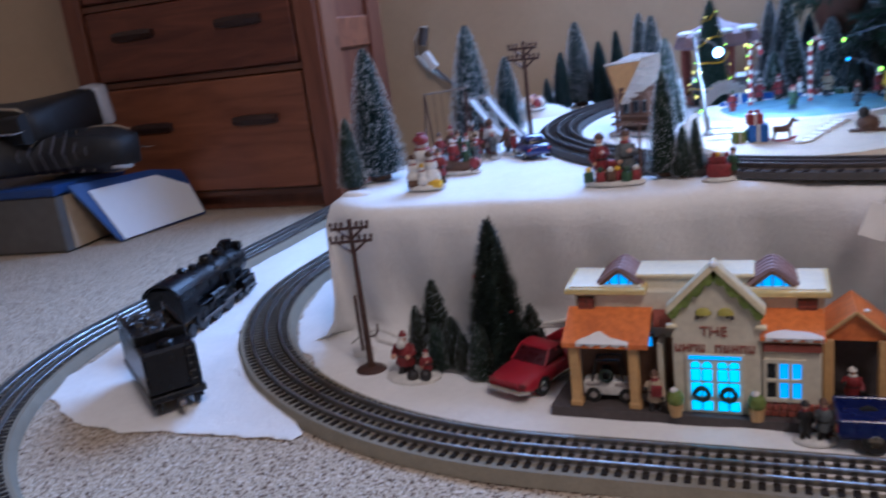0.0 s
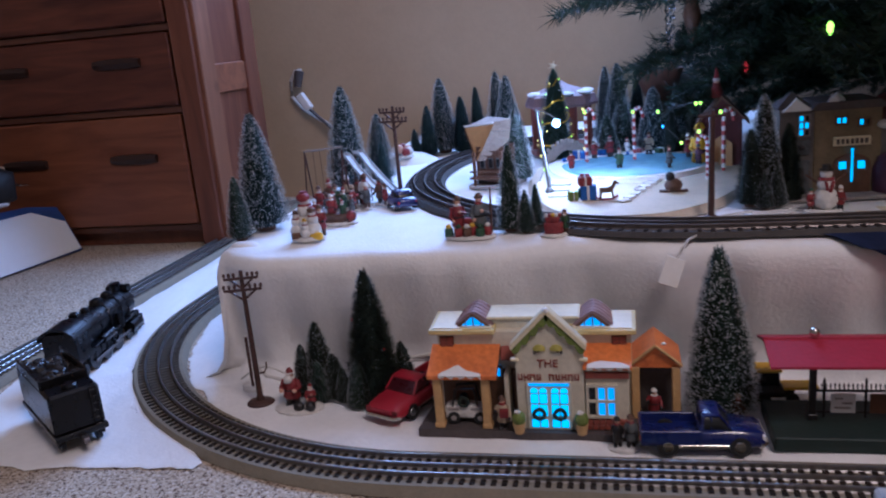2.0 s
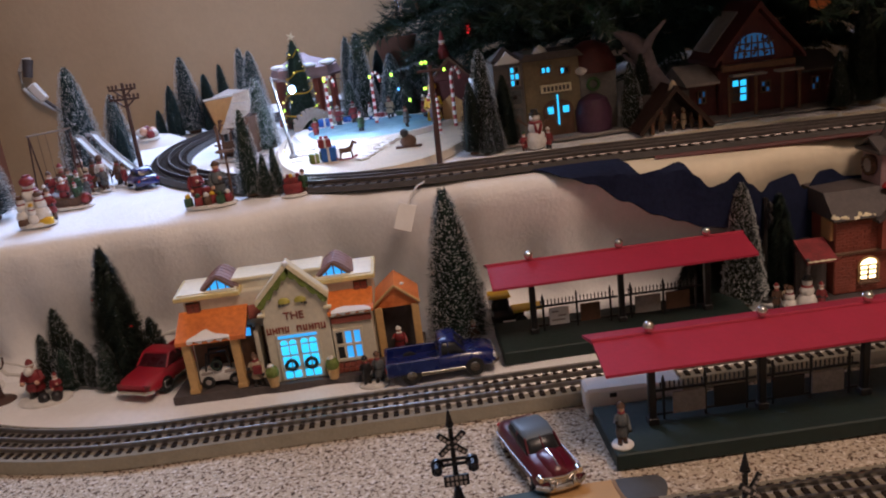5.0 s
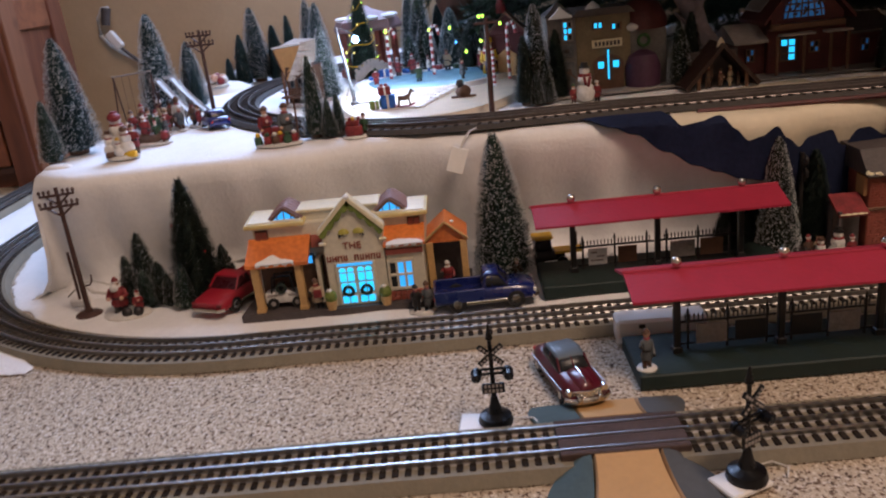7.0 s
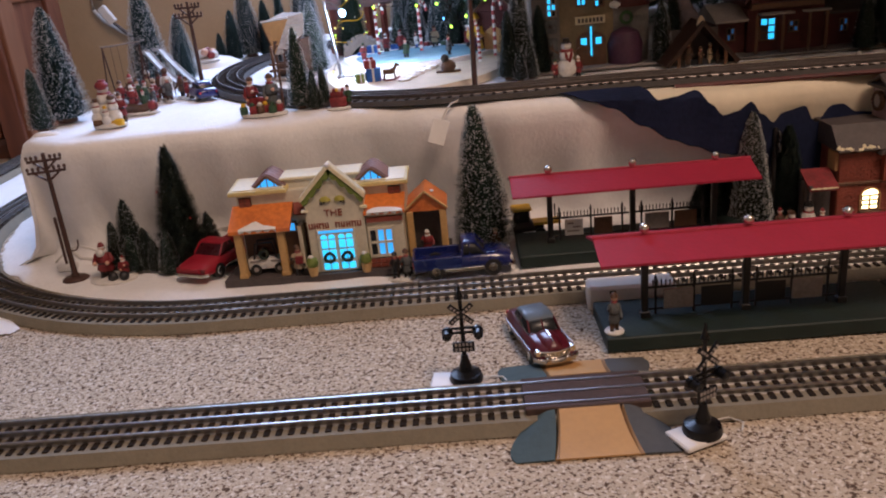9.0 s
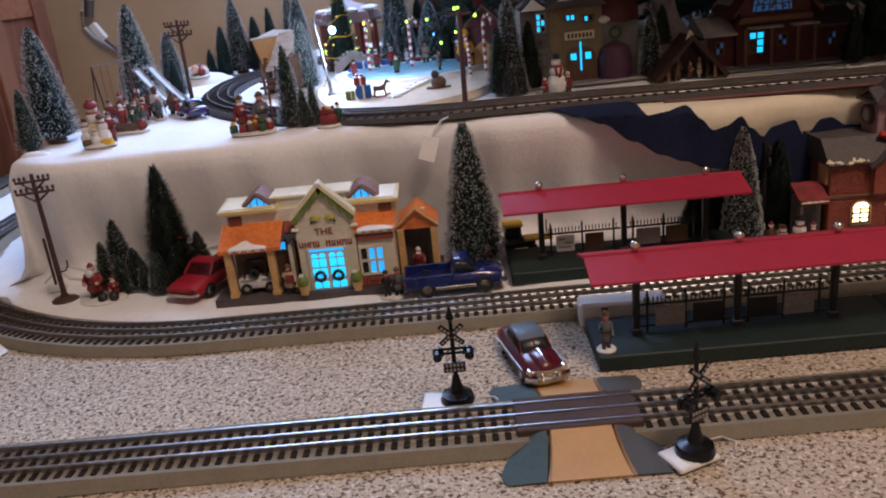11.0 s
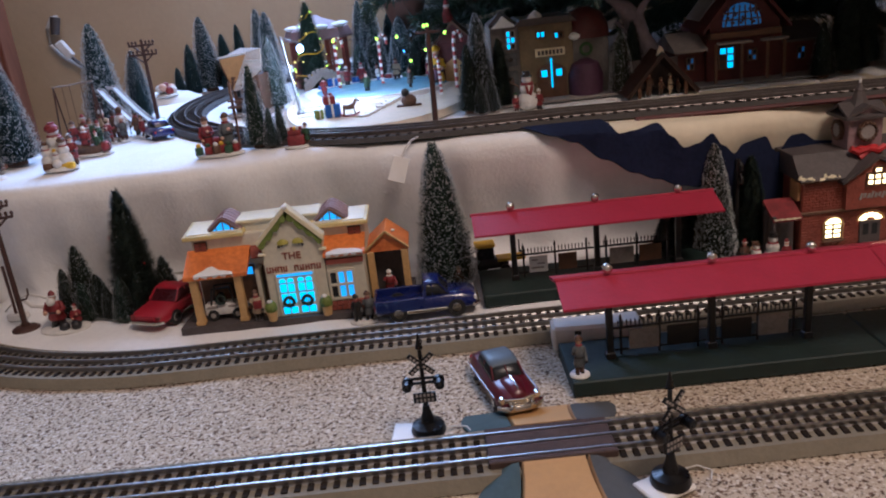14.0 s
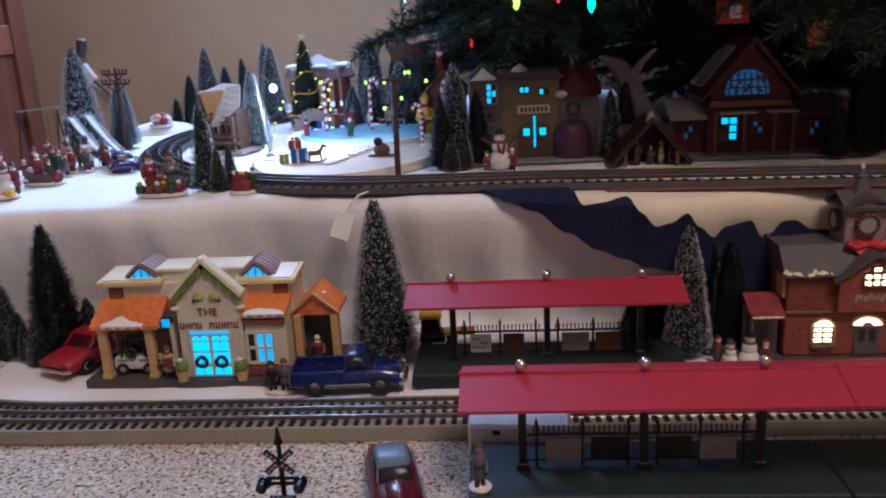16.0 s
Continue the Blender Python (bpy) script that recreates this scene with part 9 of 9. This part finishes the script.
BOUGHS = [bough_mesh(s) for s in (11, 12, 13)]
TX, TY = 0.71, 1.33
xt = thing("christmas_tree", "large dark green christmas tree with ornaments standing over the village", "christmas tree", (TX, TY, 0))
bm = new_bm()
cone(bm, (0, 0, 0.165), (0.01, 0.01, 1.9), 0.035, 0.008, 12)
part("trunk", bm, "bark", xt)
bm = new_bm()
lathe(bm, [(0.10, 0.163), (0.10, 0.19), (0.045, 0.20), (0.045, 0.24)], seg=20)
part("stand", bm, "slate", xt)
rnd = random.Random(21)
TIPS = []
for lv in range(17):
    z = 0.45 + 0.052 * lv + 0.018 * max(0, lv - 8)
    nb = 26 if lv < 6 else 15
    ln0 = 0.56 - 0.022 * lv
    for k in range(nb):
        a = 360 * (k + 0.5 * (lv % 2)) / nb + rnd.uniform(-9, 9)
        ln = ln0 * rnd.uniform(0.84, 1.08)
        tilt = rnd.uniform(-4, 7)
        m = pose(0, 0, z + rnd.uniform(-0.02, 0.02), 0, tilt, a) @ Matrix.Diagonal((ln, ln * 0.85, ln * 0.85, 1))
        share("bough", BOUGHS[(lv + k) % 3], xt, m)
        TIPS.append((m @ Vector((0.88, 0, -0.22)), a, lv))

# skirt of long boughs spread over the village, added to block the lamp light
for k in range(44):
    a = 360 * k / 44 + rnd.uniform(-5, 5)
    ln = 0.60 * rnd.uniform(0.9, 1.08)
    m = pose(0, 0, 0.455 + rnd.uniform(-0.01, 0.03), 0, rnd.uniform(-15, -8), a) @ Matrix.Diagonal((ln, ln * 0.85, ln * 0.85, 1))
    share("bough", BOUGHS[k % 3], xt, m)

# short boughs low round the trunk, added to stand for shade behind the buildings
for lv in range(5):
    for k in range(22):
        a = 360 * (k + 0.5 * (lv % 2)) / 22 + rnd.uniform(-7, 7)
        ln = (0.20 + 0.020 * lv) * rnd.uniform(0.85, 1.1) * (1.5 if math.cos(radians(a)) > 0.85 else 1.9 if math.cos(radians(a)) < -0.35 and math.sin(radians(a)) > -0.30 and lv > 1 else 1.0)
        m = pose(0, 0, 0.245 + 0.036 * lv, 0, rnd.uniform(-6, 4), a) @ Matrix.Diagonal((ln, ln * 0.95, ln * 0.75, 1))
        share("bough", BOUGHS[(lv + k) % 3], xt, m)

# ornaments on the front boughs
def ornament(kind, at, label, mats, r=0.016):
    e = thing("tree_ornament", label, "ornament", at, group="christmas tree ornaments")
    bm = new_bm()
    if kind == "ball":
        ball(bm, (0, 0, -r - 0.006), r, 0, 14)
    elif kind == "drop":
        lathe(bm, [(0.001, -0.075), (r * 0.5, -0.06), (r, -0.035), (r * 0.7, -0.015), (0.002, -0.006)], seg=12)
    elif kind == "house":
        box(bm, (0, 0, -0.032), (0.032, 0.018, 0.026), bevel=0.001)
        prism(bm, [(-0.020, -0.019), (0.020, -0.019), (0, -0.002)], -0.011, 0.011)
    part("body", bm, mats[0], e)
    bm = new_bm()
    cone(bm, (0, 0, -0.008), (0, 0, 0.0), 0.0022, 0.0018, 8)
    part("cap", bm, "chrome", e)
    bm = new_bm()
    tube(bm, [(0, 0, 0.0), (0.001, 0, 0.012), (0.0, 0, 0.022)], 0.0005, 4)
    part("hook", bm, "rail_dark", e)
    if len(mats) > 1:
        bm = new_bm()
        lathe(bm, [(r * 1.02, -r - 0.010), (r * 1.04, -r - 0.006), (r * 1.02, -r - 0.002)], seg=14) if kind == "ball" else box(bm, (0, -0.012, -0.032), (0.012, 0.002, 0.014))
        part("band", bm, mats[1], e)
    return e


e = thing("tree_ornament", "yellow card ornament with grey medallion and orange tail", "ornament", (0.672, 0.930, 0.342), -8, group="christmas tree ornaments")
bm = new_bm()
box(bm, (0, 0, -0.006), (0.036, 0.006, 0.052), bevel=0.0015)
part("body", bm, "yellow", e)
bm = new_bm()
lathe(bm, [(0.0, 0.0), (0.010, 0.0), (0.011, 0.001), (0.010, 0.002), (0.0, 0.002)], seg=16)
bmesh.ops.transform(bm, matrix=pose(0, -0.003, 0.0, 90, 0, 0), verts=bm.verts)
part("medallion", bm, "stonegrey", e, "grey medallion")
bm = new_bm()
hull(bm, [(-0.012, 0.002, 0.002, -0.052, -0.034), (0.0, 0.004, 0.004, -0.058, -0.032), (0.012, 0.002, 0.002, -0.052, -0.034)])
part("tail", bm, "orange", e, "orange tail")
bm = new_bm()
tube(bm, [(0, 0, 0.018), (0.001, 0, 0.035), (0, 0, 0.055)], 0.0005, 4)
part("hook", bm, "rail_dark", e)
ornament("house", (0.576, 0.930, 0.362), "red painted house ornament hung on the tree", ["red", "white"])
ornament("ball", (0.420, 1.020, 0.405), "dark red glass ball ornament hung on the tree", ["figred"], 0.015)
ornament("drop", (0.205, 1.240, 0.412), "dull orange painted drop ornament hung on the tree", ["brown"], 0.013)
# clear twisted icicle
e = thing("icicle_ornament", "clear twisted acrylic icicle ornament hung on the tree", "ornament", (0.176, 1.260, 0.420))
bm = new_bm()
for ph in (0, math.pi):
    tube(bm, [(0.006 * math.cos(t * 0.55 + ph) * (1 - t / 60), 0.006 * math.sin(t * 0.55 + ph) * (1 - t / 60), -0.006 - 0.0023 * t) for t in range(50)], 0.0038, 6)
part("body", bm, "glass", e)
bm = new_bm()
tube(bm, [(0, 0, -0.008), (0, 0, 0.03)], 0.0005, 4)
part("hook", bm, "rail_dark", e)
# light string on the tree
rnd = random.Random(9)
e = thing("tree_light_string", "string of small coloured bulbs on the christmas tree", "light string")
front = [t for t in TIPS if 180 < t[1] % 360 < 345 and t[2] < 6]
rnd.shuffle(front)
for i, (p, a, lv) in enumerate(front[:26]):
    q = Vector((TX, TY, 0)) + p
    bm = new_bm()
    lathe(bm, [(0.0012, 0), (0.0032, 0.004), (0.0030, 0.008), (0.0006, 0.014)], (q.x, q.y, q.z), 8)
    part("bulb", bm, ("bulb_green", "bulb_lime", "bulb_red", "bulb_green", "bulb_blue")[i % 5], e)
for x, y, z, mt in ((0.417, 0.898, 0.344, "bulb_green"), (0.340, 1.023, 0.350, "bulb_lime"), (0.384, 0.93, 0.356, "bulb_red"), (0.705, 0.93, 0.340, "bulb_red")):
    bm = new_bm()
    lathe(bm, [(0.0012, 0), (0.0040, -0.004), (0.0036, -0.010), (0.0006, -0.016)], (x, y, z + 0.008), 8)
    part("bulb", bm, mt, e)
e = thing("icicle_ornament", "clear acrylic icicle ornament lying across a bough", "ornament", (0.521, 1.294, 0.2855), -6)
bm = new_bm()
cone(bm, (-0.038, 0, -0.002), (0.042, 0, 0.002), 0.0022, 0.0030, 8)
part("body", bm, "paper", e)
